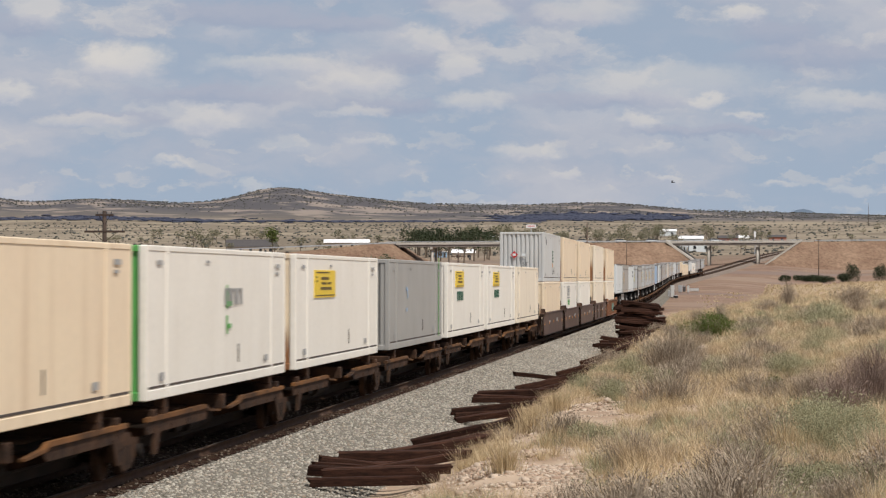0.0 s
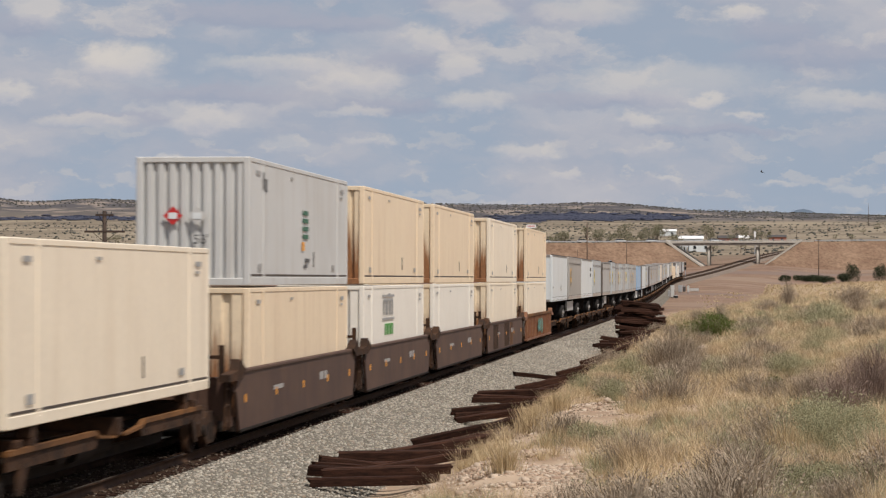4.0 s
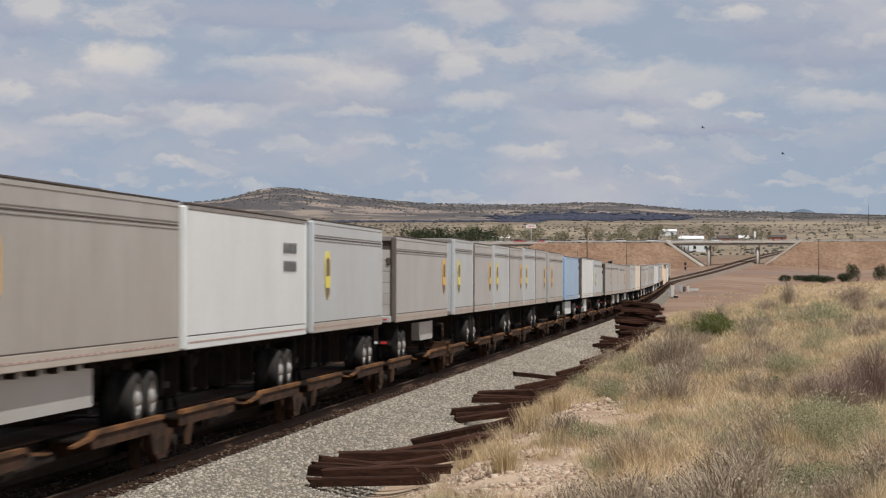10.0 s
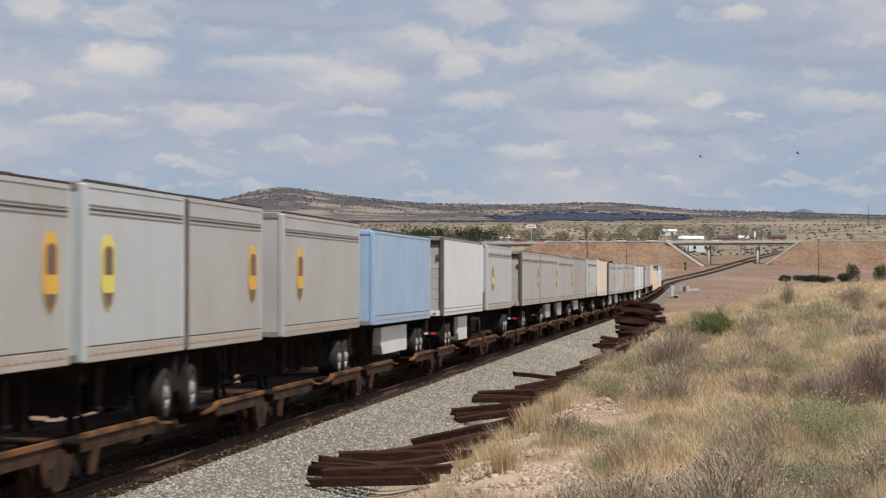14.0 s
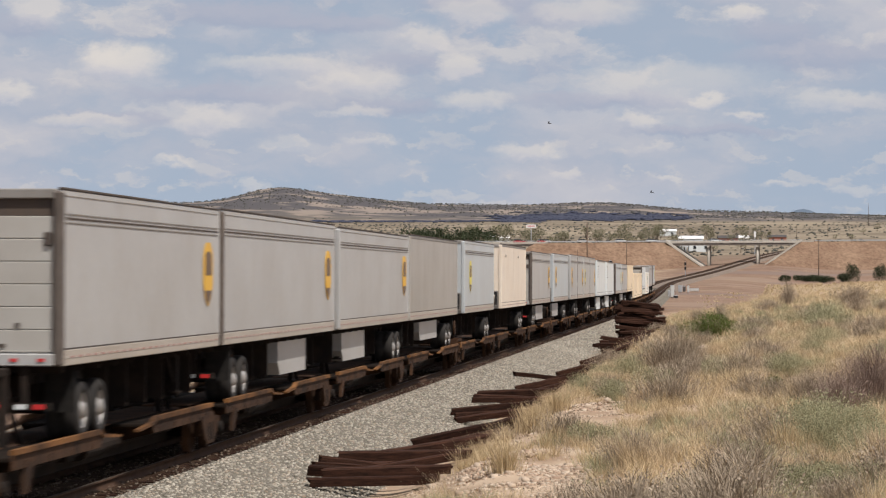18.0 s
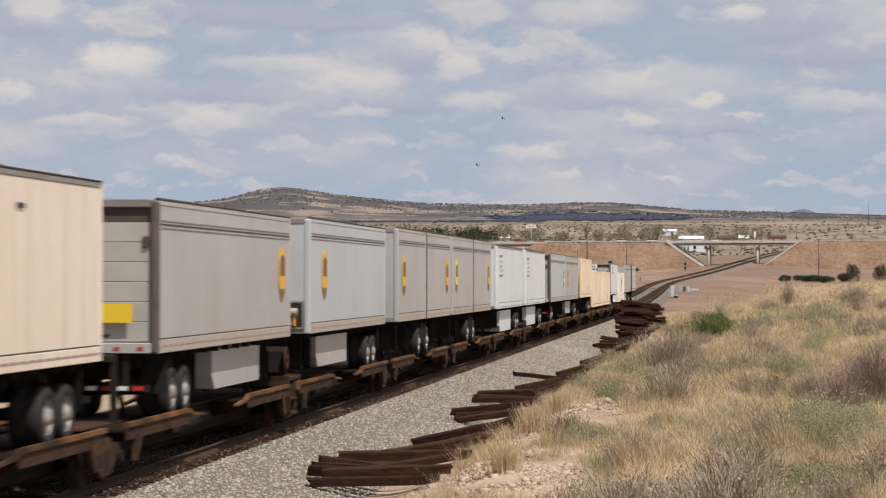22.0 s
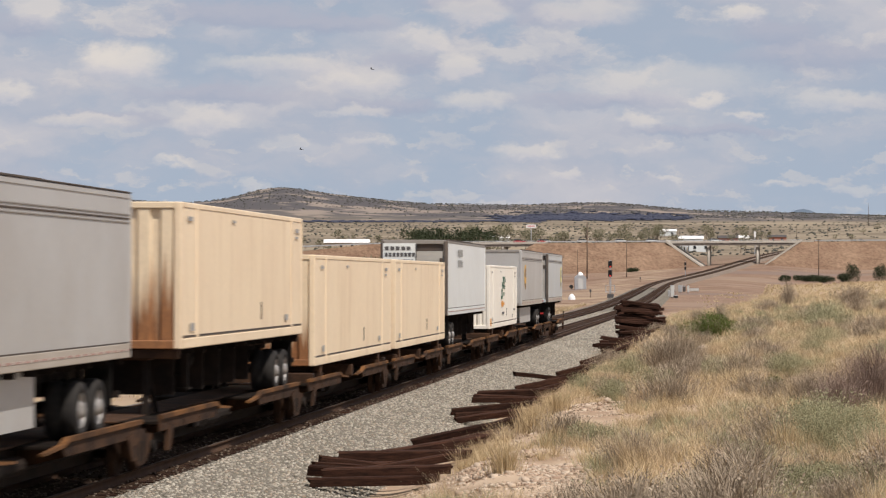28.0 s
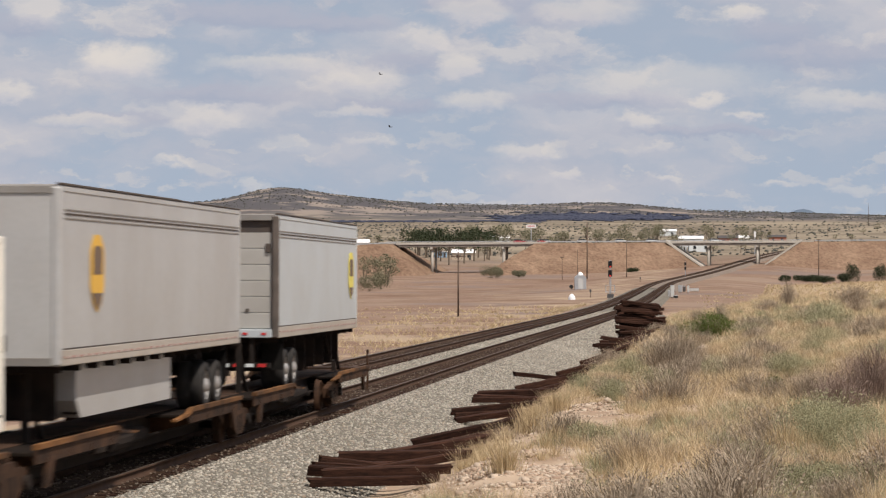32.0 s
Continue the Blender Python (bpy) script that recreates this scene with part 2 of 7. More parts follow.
M["cream"] = mat("cream_paint", (0.80, 0.66, 0.475), 0.5, var=(0.75, 0.60, 0.43), scale=0.5, amount=0.7, streak=(0.40, 0.24, 0.12), streak_amt=0.38, fine=0.04, fine_scale=8)
M["greybox"] = mat("grey_paint", (0.35, 0.345, 0.325), 0.5, var=(0.30, 0.29, 0.27), scale=0.5, amount=0.7, streak=(0.2, 0.19, 0.17), streak_amt=0.3)
M["trailer"] = mat("dusty_aluminium", (0.46, 0.463, 0.458), 0.42, 0.15, var=(0.395, 0.385, 0.37), scale=0.35, amount=0.9, streak=(0.36, 0.335, 0.30), streak_amt=0.22, fine=0.04, fine_scale=9)
M["rust"] = mat("rusty_steel", (0.026, 0.017, 0.013), 0.85, 0.0, var=(0.085, 0.044, 0.025), scale=1.6, amount=0.9, fine=0.2, fine_scale=25, bump=0.004, spec=0.12)
M["dark"] = mat("dark_steel", (0.014, 0.012, 0.011), 0.9, 0.0, var=(0.034, 0.024, 0.019), scale=2.0, amount=0.8, spec=0.12)
M["well"] = mat("brown_red_paint", (0.066, 0.035, 0.026), 0.7, 0.0, var=(0.108, 0.06, 0.039), scale=0.6, amount=0.9, streak=(0.055, 0.032, 0.024), streak_amt=0.8, fine=0.06, fine_scale=12)
M["tyre"] = mat("tyre_rubber", (0.020, 0.019, 0.019), 0.85, var=(0.045, 0.04, 0.035), scale=4, amount=0.6, spec=0.2)
M["trailer_light"] = mat("pale_aluminium", (0.49, 0.53, 0.55), 0.42, 0.1, var=(0.44, 0.46, 0.465), scale=0.4, amount=0.8, streak=(0.42, 0.40, 0.37), streak_amt=0.22, fine=0.03, fine_scale=9)
M["trailer_warm"] = mat("dirty_aluminium", (0.42, 0.405, 0.38), 0.4, 0.2, var=(0.35, 0.33, 0.30), scale=0.4, amount=0.9, streak=(0.28, 0.25, 0.21), streak_amt=0.45, fine=0.04, fine_scale=9)
M["trailer_white"] = mat("clean_white_panel", (0.68, 0.72, 0.73), 0.4, var=(0.61, 0.645, 0.64), scale=0.5, amount=0.8, streak=(0.50, 0.49, 0.46), streak_amt=0.2, fine=0.03, fine_scale=9)
M["beige"] = mat("beige_paint", (0.76, 0.68, 0.58), 0.5, var=(0.70, 0.60, 0.49), scale=0.5, amount=0.8, streak=(0.36, 0.27, 0.19), streak_amt=0.6, fine=0.03, fine_scale=9)
M["bluebox"] = mat("faded_blue_paint", (0.28, 0.42, 0.60), 0.5, var=(0.36, 0.49, 0.64), scale=0.6, amount=0.8, streak=(0.2, 0.28, 0.38), streak_amt=0.4, fine=0.05, fine_scale=9)
M["palegrey"] = mat("pale_grey_paint", (0.56, 0.57, 0.56), 0.5, var=(0.49, 0.49, 0.47), scale=0.5, amount=0.7, streak=(0.36, 0.31, 0.26), streak_amt=0.4)
M["sill"] = mat("tan_floor_sill", (0.44, 0.40, 0.35), 0.5, 0.1, var=(0.36, 0.31, 0.26), scale=0.6, amount=0.8)
M["black"] = mat("black_paint", (0.015, 0.015, 0.016), 0.6, var=(0.03, 0.03, 0.03), scale=2, amount=0.5)
M["rim"] = mat("wheel_disc", (0.40, 0.39, 0.38), 0.5, 0.3, var=(0.14, 0.12, 0.10), scale=5, amount=0.8)
M["rail_band"] = mat("dull_roof_rail", (0.30, 0.285, 0.265), 0.55, 0.4, var=(0.2, 0.18, 0.16), scale=1.5, amount=0.6)
# one dark colour for seams and for the painted shadow line on containers
M["seam"] = mat("dark_seam_and_shade", (0.06, 0.05, 0.045), 0.8, var=(0.10, 0.07, 0.05), scale=2, amount=0.6)
M["door_post"] = mat("dark_door_post", (0.085, 0.07, 0.06), 0.7, var=(0.16, 0.13, 0.11), scale=2, amount=0.6)
M["gold"] = mat("gold_badge", (0.72, 0.42, 0.05), 0.5, var=(0.60, 0.33, 0.04), scale=2, amount=0.5)
M["lemon"] = mat("yellow_badge", (0.72, 0.62, 0.12), 0.5, var=(0.6, 0.52, 0.1), scale=2, amount=0.5)
M["badge_brown"] = mat("brown_badge", (0.12, 0.075, 0.045), 0.5, var=(0.18, 0.12, 0.08), scale=2, amount=0.5)
M["sign_yellow"] = mat("yellow_sign", (0.76, 0.54, 0.03), 0.5, var=(0.66, 0.45, 0.03), scale=3, amount=0.4)
M["sign_ink"] = mat("dark_sign_paint", (0.10, 0.065, 0.01), 0.6, var=(0.16, 0.10, 0.015), scale=3, amount=0.5)
M["ink"] = mat("dark_lettering", (0.06, 0.06, 0.065), 0.6, var=(0.12, 0.12, 0.12), scale=3, amount=0.5)
M["ink_grey"] = mat("faded_lettering", (0.30, 0.30, 0.30), 0.6, var=(0.42, 0.41, 0.38), scale=3, amount=0.5)
M["green"] = mat("green_paint", (0.09, 0.32, 0.08), 0.55, var=(0.13, 0.40, 0.11), scale=1.5, amount=0.6)
M["ink_green"] = mat("dark_green_lettering", (0.03, 0.11, 0.07), 0.6, var=(0.06, 0.17, 0.11), scale=3, amount=0.5)
M["orange"] = mat("orange_paint", (0.74, 0.33, 0.04), 0.6, var=(0.55, 0.22, 0.04), scale=1.5, amount=0.7)
M["ochre"] = mat("worn_ochre_steel", (0.20, 0.092, 0.034), 0.75, 0.0, var=(0.03, 0.018, 0.013), scale=0.7, amount=1.0, fine=0.2, fine_scale=20, spec=0.15)
M["red"] = mat("red_reflector", (0.5, 0.03, 0.03), 0.4, var=(0.4, 0.03, 0.03), scale=3, amount=0.4)
M["teal"] = mat("teal_sprayed_paint", (0.16, 0.38, 0.33), 0.6, var=(0.12, 0.27, 0.23), scale=4, amount=0.6)
M["door_grey"] = mat("roller_door", (0.44, 0.43, 0.40), 0.5, 0.1, var=(0.36, 0.34, 0.31), scale=0.8, amount=0.8)
M["maroon"] = mat("rust_red_paint", (0.15, 0.062, 0.034), 0.8, var=(0.25, 0.115, 0.055), scale=1.2, amount=0.9, streak=(0.06, 0.03, 0.02), streak_amt=0.8)
for _k, _lo, _hi in (("high", 3.5, 5.9), ("low", 0.9, 2.9), ("spine", 1.3, 3.0), ("chassis", 2.2, 4.4)):
    M["cream_end_" + _k] = mat("rust_stained_cream_end", (0.76, 0.63, 0.45), 0.55, var=(0.62, 0.5, 0.36), scale=0.7, amount=0.7, rust=(_lo, _hi), fine=0.05, fine_scale=9)
_t = M["tape"] = mat("reflective_tape", (0.30, 0.12, 0.09), 0.5)
_c = _t.node_tree.nodes.new("ShaderNodeTexChecker")
_o = _t.node_tree.nodes.new("ShaderNodeTexCoord")
_c.inputs["Scale"].default_value = 3.6
_c.inputs["Color1"].default_value, _c.inputs["Color2"].default_value = (0.30, 0.13, 0.10, 1), (0.46, 0.43, 0.39, 1)
_g = _t.node_tree.nodes.new("ShaderNodeMapping")
_g.inputs["Scale"].default_value = (0.0, 1.0, 0.0)
_t.node_tree.links.new(_o.outputs["Object"], _g.inputs[0])
_t.node_tree.links.new(_g.outputs[0], _c.inputs[0])
_t.node_tree.links.new(_c.outputs[0], _t.node_tree.nodes["Principled BSDF"].inputs["Base Color"])
M["concrete"] = mat("concrete", (0.46, 0.43, 0.38), 0.9, var=(0.36, 0.33, 0.29), scale=0.3, amount=0.8, fine=0.1, fine_scale=4)


# ---- mesh code ----
class Build:
    """Collects the faces of one mesh."""
    def __init__(self):
        self.v, self.f = [], []

    def add(self, verts, faces):
        k = len(self.v)
        self.v += [tuple(q) for q in verts]
        self.f += [tuple(i + k for i in q) for q in faces]
        return self

    def box(self, a, b, c=0.0):
        """A box from corner a to corner b; c cuts its edges to a bevel."""
        x0, y0, z0 = (min(a[i], b[i]) for i in range(3))
        x1, y1, z1 = (max(a[i], b[i]) for i in range(3))
        if not c:
            return self.add([(x0, y0, z0), (x1, y0, z0), (x1, y1, z0), (x0, y1, z0), (x0, y0, z1), (x1, y0, z1), (x1, y1, z1), (x0, y1, z1)],
                            [(3, 2, 1, 0), (4, 5, 6, 7), (0, 1, 5, 4), (1, 2, 6, 5), (2, 3, 7, 6), (3, 0, 4, 7)])
        bm = bmesh.new()
        bmesh.ops.create_cube(bm, size=1.0, matrix=Matrix.LocRotScale(((x0 + x1) / 2, (y0 + y1) / 2, (z0 + z1) / 2), None, (x1 - x0, y1 - y0, z1 - z0)))
        bmesh.ops.bevel(bm, geom=bm.edges[:], offset=c, segments=1, affect="EDGES")
        bm.verts.index_update()
        self.add([q.co[:] for q in bm.verts], [[q.index for q in g.verts] for g in bm.faces])
        bm.free()
        return self

    def cyl(self, p, q, r, n=12, r2=None, caps=True):
        p, q = Vector(p), Vector(q)
        w = (q - p).normalized()
        s = w.orthogonal().normalized()
        t = w.cross(s)
        r2 = r if r2 is None else r2
        vs = [p + (s * math.cos(k * math.tau / n) + t * math.sin(k * math.tau / n)) * r for k in range(n)]
        vs += [q + (s * math.cos(k * math.tau / n) + t * math.sin(k * math.tau / n)) * r2 for k in range(n)]
        fs = [(k, (k + 1) % n, n + (k + 1) % n, n + k) for k in range(n)]
        if caps:
            fs += [tuple(range(n - 1, -1, -1)), tuple(range(n, 2 * n))]
        return self.add(vs, fs)

    def prism(self, poly, axis, a, b):
        """A flat outline of (u, w) pairs, drawn out along an axis from a to b."""
        put = {"x": lambda u, w, h: (h, u, w), "y": lambda u, w, h: (u, h, w), "z": lambda u, w, h: (u, w, h)}[axis]
        n = len(poly)
        vs = [put(u, w, a) for u, w in poly] + [put(u, w, b) for u, w in poly]
        fs = [tuple(range(n - 1, -1, -1)), tuple(range(n, 2 * n))] + [(k, (k + 1) % n, n + (k + 1) % n, n + k) for k in range(n)]
        bm = bmesh.new()
        bv = [bm.verts.new(q) for q in vs]
        for g in fs:
            bm.faces.new([bv[i] for i in g])
        bmesh.ops.recalc_face_normals(bm, faces=bm.faces[:])
        bm.verts.index_update()
        self.add([q.co[:] for q in bm.verts], [[q.index for q in g.verts] for g in bm.faces])
        bm.free()
        return self

    def mesh(self, name, material, smooth=False):
        me = bpy.data.meshes.new(name)
        me.from_pydata(self.v, [], self.f)
        me.materials.append(material)
        if smooth:
            me.shade_smooth()
        return me


def part(name, built, material, parent, label="", smooth=False):
    """One mesh object under a thing or a part."""
    me = built if isinstance(built, bpy.types.Mesh) else built.mesh(name, material, smooth)
    ob = new(name, me)
    ob.parent = parent
    if label:
        ob["label"] = label
    return ob


def thing(name, label, category, group="", kind="", m=None):
    ob = tagged(new(name), label, category, group, kind)
    ob.empty_display_size = 0.2
    if m is not None:
        ob.matrix_basis = m
    return ob


def array_mesh(name, verts, faces, material, smooth=True):
    me = bpy.data.meshes.new(name)
    verts = np.asarray(verts, np.float32)
    faces = np.asarray(faces, np.int32)
    n, k = faces.shape
    me.vertices.add(len(verts))
    me.vertices.foreach_set("co", verts.ravel())
    me.loops.add(n * k)
    me.loops.foreach_set("vertex_index", faces.ravel())
    me.polygons.add(n)
    me.polygons.foreach_set("loop_start", np.arange(0, n * k, k, dtype=np.int32))
    me.update(calc_edges=True)
    me.materials.append(material)
    if smooth:
        me.shade_smooth()
    return me


# ---- the line of the track ----
def soft(y, at, w):
    return w * np.logaddexp(0.0, (np.asarray(y, float) - at) / w)


def track_x(y):
    y = np.asarray(y, float)
    return 4.109 + 0.10239 * (y - 157.36) - 0.01084 * soft(y, 430, 60) + 0.00286 * soft(y, 700, 40) + 0.0879 * soft(y, 800, 50) + 0.01859 * soft(y, 1150, 80)


def track_z(y):
    """Height of the rails' top."""
    y = np.asarray(y, float)
    return (EYE.z - 6.80939 - 0.02021 * (y - 157.36) - 0.00236 * soft(y, 230, 30) + 0.00996 * soft(y, 330, 40) - 0.00043 * soft(y, 450, 50)
            + 0.01308 * soft(y, 830, 50) + 0.01217 * soft(y, 960, 60) - 0.01063 * soft(y, 1230, 60))


_y = np.linspace(-1300, 4200, 22001)
_x, _z = track_x(_y), track_z(_y)
_s = np.concatenate([[0], np.cumsum(np.sqrt(np.diff(_x) ** 2 + np.diff(_y) ** 2 + np.diff(_z) ** 2))])
_s -= np.interp(157.36, _y, _s)


def on_track(s, side=0.0, up=0.0):
    """The pose of a thing whose y axis lies along the track at s metres: side to the right, up from the rails."""
    at = [Vector([float(np.interp(s + d, _s, q)) for q in (_x, _y, _z)]) for d in (-4.0, 0.0, 4.0)]
    f = (at[2] - at[0]).normalized()
    r = f.cross(Vector((0, 0, 1))).normalized()
    u = r.cross(f)
    m = Matrix((r, f, u)).transposed().to_4x4()
    m.translation = (at[0] + at[2]) / 4 + at[1] / 2 + r * side + u * up
    return m


# ---- ground ----
def fade(v, a, b):
    t = np.clip((v - a) / (b - a), 0, 1)
    return t * t * (3 - 2 * t)


def lumps(x, y, size, seed):
    """A smooth uneven field from a few crossed waves."""
    r = np.random.RandomState(seed)
    out = 0
    for k in range(7):
        a, ph, sc = r.uniform(0, math.tau), r.uniform(0, math.tau), size * r.uniform(0.5, 1.6)
        out = out + np.sin((x * math.cos(a) + y * math.sin(a)) * math.tau / sc + ph + 1.3 * np.sin((x * math.sin(a) - y * math.cos(a)) * 4.1 / sc + k))
    return out / 7


HILLS = [(-0.060, 0.023, 40, 4300), (-0.032, 0.02, 15, 4300), (0.0, 0.035, 20, 4350), (0.055, 0.03, 20, 4400), (-0.115, 0.04, 24, 4150), (-0.145, 0.03, 10, 4150), (0.11, 0.05, 8, 4450), (-0.172, 0.018, 27, 4200)]


def ground_z(x, y):
    """Height of the open ground, with the track's bed left out."""
    x, y = np.asarray(x, float), np.asarray(y, float)
    n = x - track_x(y)
    tz = track_z(np.clip(y, -700, 1300))
    right = tz - 0.95 + 1.1 * fade(n, 4.6, 8.3) + 1.0 * fade(n, 8, 16) + 0.035 * np.clip(n - 14, 0, 60)
    right = right + 0.16 * lumps(x, y, 9, 3) * fade(n, 5, 9) + 0.07 * lumps(x, y, 3.1, 5) * fade(n, 4, 7)
    flat = tz - 1.1 - 2.0 * fade(y, 350, 800) * fade(abs(n), 8, 40)
    right = right + (flat - right) * fade(y + 0.25 * lumps(x, y, 40, 9) * 60 - np.clip(40 * (n - 15), 0, 215), 275, 330)
    left = tz - 1.0 - 0.4 * fade(-n, 8, 14) - 2.0 * fade(y, 350, 800) * fade(-n, 10, 60) + (0.26 * lumps(x, y, 31, 4) + 0.16 * lumps(x, y, 11, 14)) * fade(-n, 9.5, 17)
    z = np.where(n > 0, right, left)
    rise = np.minimum(soft(y, 1200, 90) * 0.0081, 29.0) * (1 - 0.75 * (1 - fade(abs(n), 12, 110)) * (1 - fade(y, 1700, 2300)))
    r = np.hypot(x, y) + 1e-6
    az = np.arctan2(x, y)
    hill = 0
    for a, w, h, d in HILLS:
        hill = hill + h * np.exp(-((az - a) / w) ** 2) * np.exp(-((r - d) / 420.0) ** 2)
    return z + rise + hill * (1 + 0.10 * lumps(x, y, 300, 21)) + 2.0 * lumps(x, y, 260, 22) * fade(r, 1800, 3500)


def make_ground():
    rings = [1.5]
    while rings[-1] < 4950:
        rings.append(rings[-1] * 1.028 + 0.05)
    az = np.concatenate([np.linspace(-180, -14, 60, endpoint=False), np.linspace(-14, 14, 330, endpoint=False), np.linspace(14, 180, 60, endpoint=False)])
    a, r = np.meshgrid(np.radians(az), np.array(rings))
    x, y = r * np.sin(a), r * np.cos(a)
    v = np.stack([x, y, ground_z(x, y)], -1).reshape(-1, 3)
    v = np.concatenate([v, [[0, 0, ground_z(0, 0)]]])
    nr, na = len(rings), len(az)
    i, j = np.meshgrid(np.arange(nr - 1), np.arange(na), indexing="ij")
    k = (j + 1) % na
    q = np.stack([i * na + j, (i + 1) * na + j, (i + 1) * na + k, i * na + k], -1).reshape(-1, 4)
    c = len(v) - 1
    cap = np.array([[c, (2 * m) % na, (2 * m + 1) % na, (2 * m + 2) % na] for m in range(na // 2)], dtype=int)
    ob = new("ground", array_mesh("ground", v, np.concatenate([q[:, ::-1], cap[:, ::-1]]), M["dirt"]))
    return tagged(ob, "dry reddish dirt plain rising to scrub-covered hills", "ground", kind="structure")


make_ground()


def strip(profile, y0, y1, step, off=0.0, narrow=None):
    """A sheet along the track: profile of (side, up) drawn along it; its right shoulder may narrow between two places."""
    ys = np.arange(y0, y1 + step / 2, step)
    x, z = track_x(ys), track_z(ys)
    p = np.array(profile)
    v = np.stack([x[:, None] + p[None, :, 0] + off, np.repeat(ys[:, None], len(p), 1), z[:, None] + p[None, :, 1]], -1).reshape(-1, 3)
    m, k = len(ys), len(p)
    if narrow:
        v = v.reshape(m, k, 3)
        v[:, :, 0] -= np.clip(p[:, 0] - 1.7, 0, None)[None, :] * (0.78 * fade(ys, *narrow))[:, None]
        v = v.reshape(-1, 3)
    i, j = np.meshgrid(np.arange(m - 1), np.arange(k - 1), indexing="ij")
    f = np.stack([i * k + j, i * k + j + 1, (i + 1) * k + j + 1, (i + 1) * k + j], -1).reshape(-1, 4)
    return v, f


# stained brown ballast, its colour darkened further for the shade under the train
M["crib"] = mat("oily_shaded_ballast", (0.032, 0.020, 0.014), 0.95, var=(0.07, 0.045, 0.031), scale=0.9, amount=0.7, fine=0.4, fine_scale=14.0, bump=0.05, bump_scale=13.0, spec=0.02)
GAP = 4.25     # between the two tracks
bed = [(-8.6, -1.35), (-7.6, -1.0), (-6.2, -0.22), (-5.0, -0.19), (-3.4, -0.19), (-2.1, -0.34), (-1.15, -0.185), (0.0, -0.2), (1.15, -0.185), (1.75, -0.2), (2.6, -0.5), (4.2, -0.9), (5.6, -1.15)]
tagged(new("ballast_bed", array_mesh("ballast_bed", *strip(bed, -900, 612, 6.0, narrow=(325, 390)), M["ballast"], False)), "grey crushed stone ballast under two tracks", "ballast", kind="structure")
M["fouled"] = mat("fouled_ballast", (0.15, 0.115, 0.09), 0.95, var=(0.21, 0.165, 0.13), scale=0.3, amount=0.9, fine=0.3, fine_scale=6.0, bump=0.05, bump_scale=6.0)
far_bed = [(-7.4, -1.3), (-6.6, -0.7), (-5.9, -0.24), (-5.0, -0.19), (0.9, -0.19), (1.7, -0.24), (2.4, -0.7), (3.2, -1.3)]
tagged(new("far_ballast_bed", array_mesh("far_ballast_bed", *strip(far_bed, 606, 2900, 6.0), M["fouled"], False)), "brown dusty ballast of the far track", "ballast", kind="structure")
for off in (0.0, -GAP):
    ob = new("track_crib", array_mesh("track_crib", *strip([(-1.2, -0.185), (-0.9, -0.168), (-0.75, -0.165), (0.75, -0.165), (0.9, -0.168), (1.25, -0.19)], -900, 3000, 6.0, off), M["crib"], False))
    tagged(ob, "oil-stained brown ballast between the rails, darkened as in shade", "ballast", kind="structure")
rail_profile = [(-0.07, -0.19), (-0.07, -0.165), (-0.012, -0.14), (-0.012, -0.045), (-0.037, -0.035), (-0.037, 0.0), (0.037, 0.0), (0.037, -0.035), (0.012, -0.045), (0.012, -0.14), (0.07, -0.165), (0.07, -0.19)]
for off in (0.755, -0.755, 0.755 - GAP, -0.755 - GAP):
    ob = new("rail", array_mesh("rail", *strip(rail_profile, -900, 3000, 6.0, off), M["rail"], False))
    tagged(ob, "rusty steel rail on dark wooden ties", "rail", "rails", "structure")
    part("rail_head", array_mesh("rail_head", *strip([(-0.03, 0.003), (0.03, 0.003)], -900, 3000, 6.0, off), M["rail_top"], False), None, ob)


CACHE = {}


def kept(key, make, material, smooth=False):
    """One mesh for all alike parts."""
    full = (key, material.name)
    if full not in CACHE:
        CACHE[full] = make().mesh(key[0], material, smooth)
    return CACHE[full]


# ---- the track's ties ----
F = 4894.6            # maps an angle to the right of the line of sight: metres aside = (u - 784) / F * metres away


def aside(u, d):
    return (u - 784) / F * d


def gz(x, y):
    return float(ground_z(x, y))


def make_crossties():
    rng = np.random.RandomState(4)
    bed_ob = bpy.data.objects["ballast_bed"]
    meshes = []
    for k in range(4):
        w = 0.115 + 0.008 * k
        meshes.append(Build().box((-1.3, -w, -0.2), (1.3, w, 0.0), 0.012).mesh("crosstie", M["tie"]))
    rest = Build()
    n = 0
    for off in (0.0, -GAP):
        y = -60.0
        while y < 560:
            y += 0.53 if y < 260 else 0.7
            yy = y + rng.uniform(-0.05, 0.05)
            m = Matrix.Translation((float(track_x(yy)) + off, yy, float(track_z(yy)) - 0.17 + rng.uniform(-0.012, 0.012))) @ pose(0, 0, 0, 0, 0, -5.8 + rng.uniform(-1.5, 1.5))
            near = (off == 0.0 and 78 < y < 165) or (off < 0 and 100 < y < 160)
            if near and n < 300:
                ob = part("crosstie", meshes[n % 4], None, bed_ob)
                ob.matrix_basis = m
                n += 1
            else:
                vs = [m @ Vector(q) for q in ((-1.3, -0.12, -0.2), (1.3, -0.12, -0.2), (1.3, 0.12, -0.2), (-1.3, 0.12, -0.2), (-1.3, -0.12, 0), (1.3, -0.12, 0), (1.3, 0.12, 0), (-1.3, 0.12, 0))]
                rest.add([v[:] for v in vs], [(4, 5, 6, 7), (0, 1, 5, 4), (1, 2, 6, 5), (2, 3, 7, 6), (3, 0, 4, 7)])
    tagged(part("crossties", rest, M["tie"], bed_ob), kind="stuff")


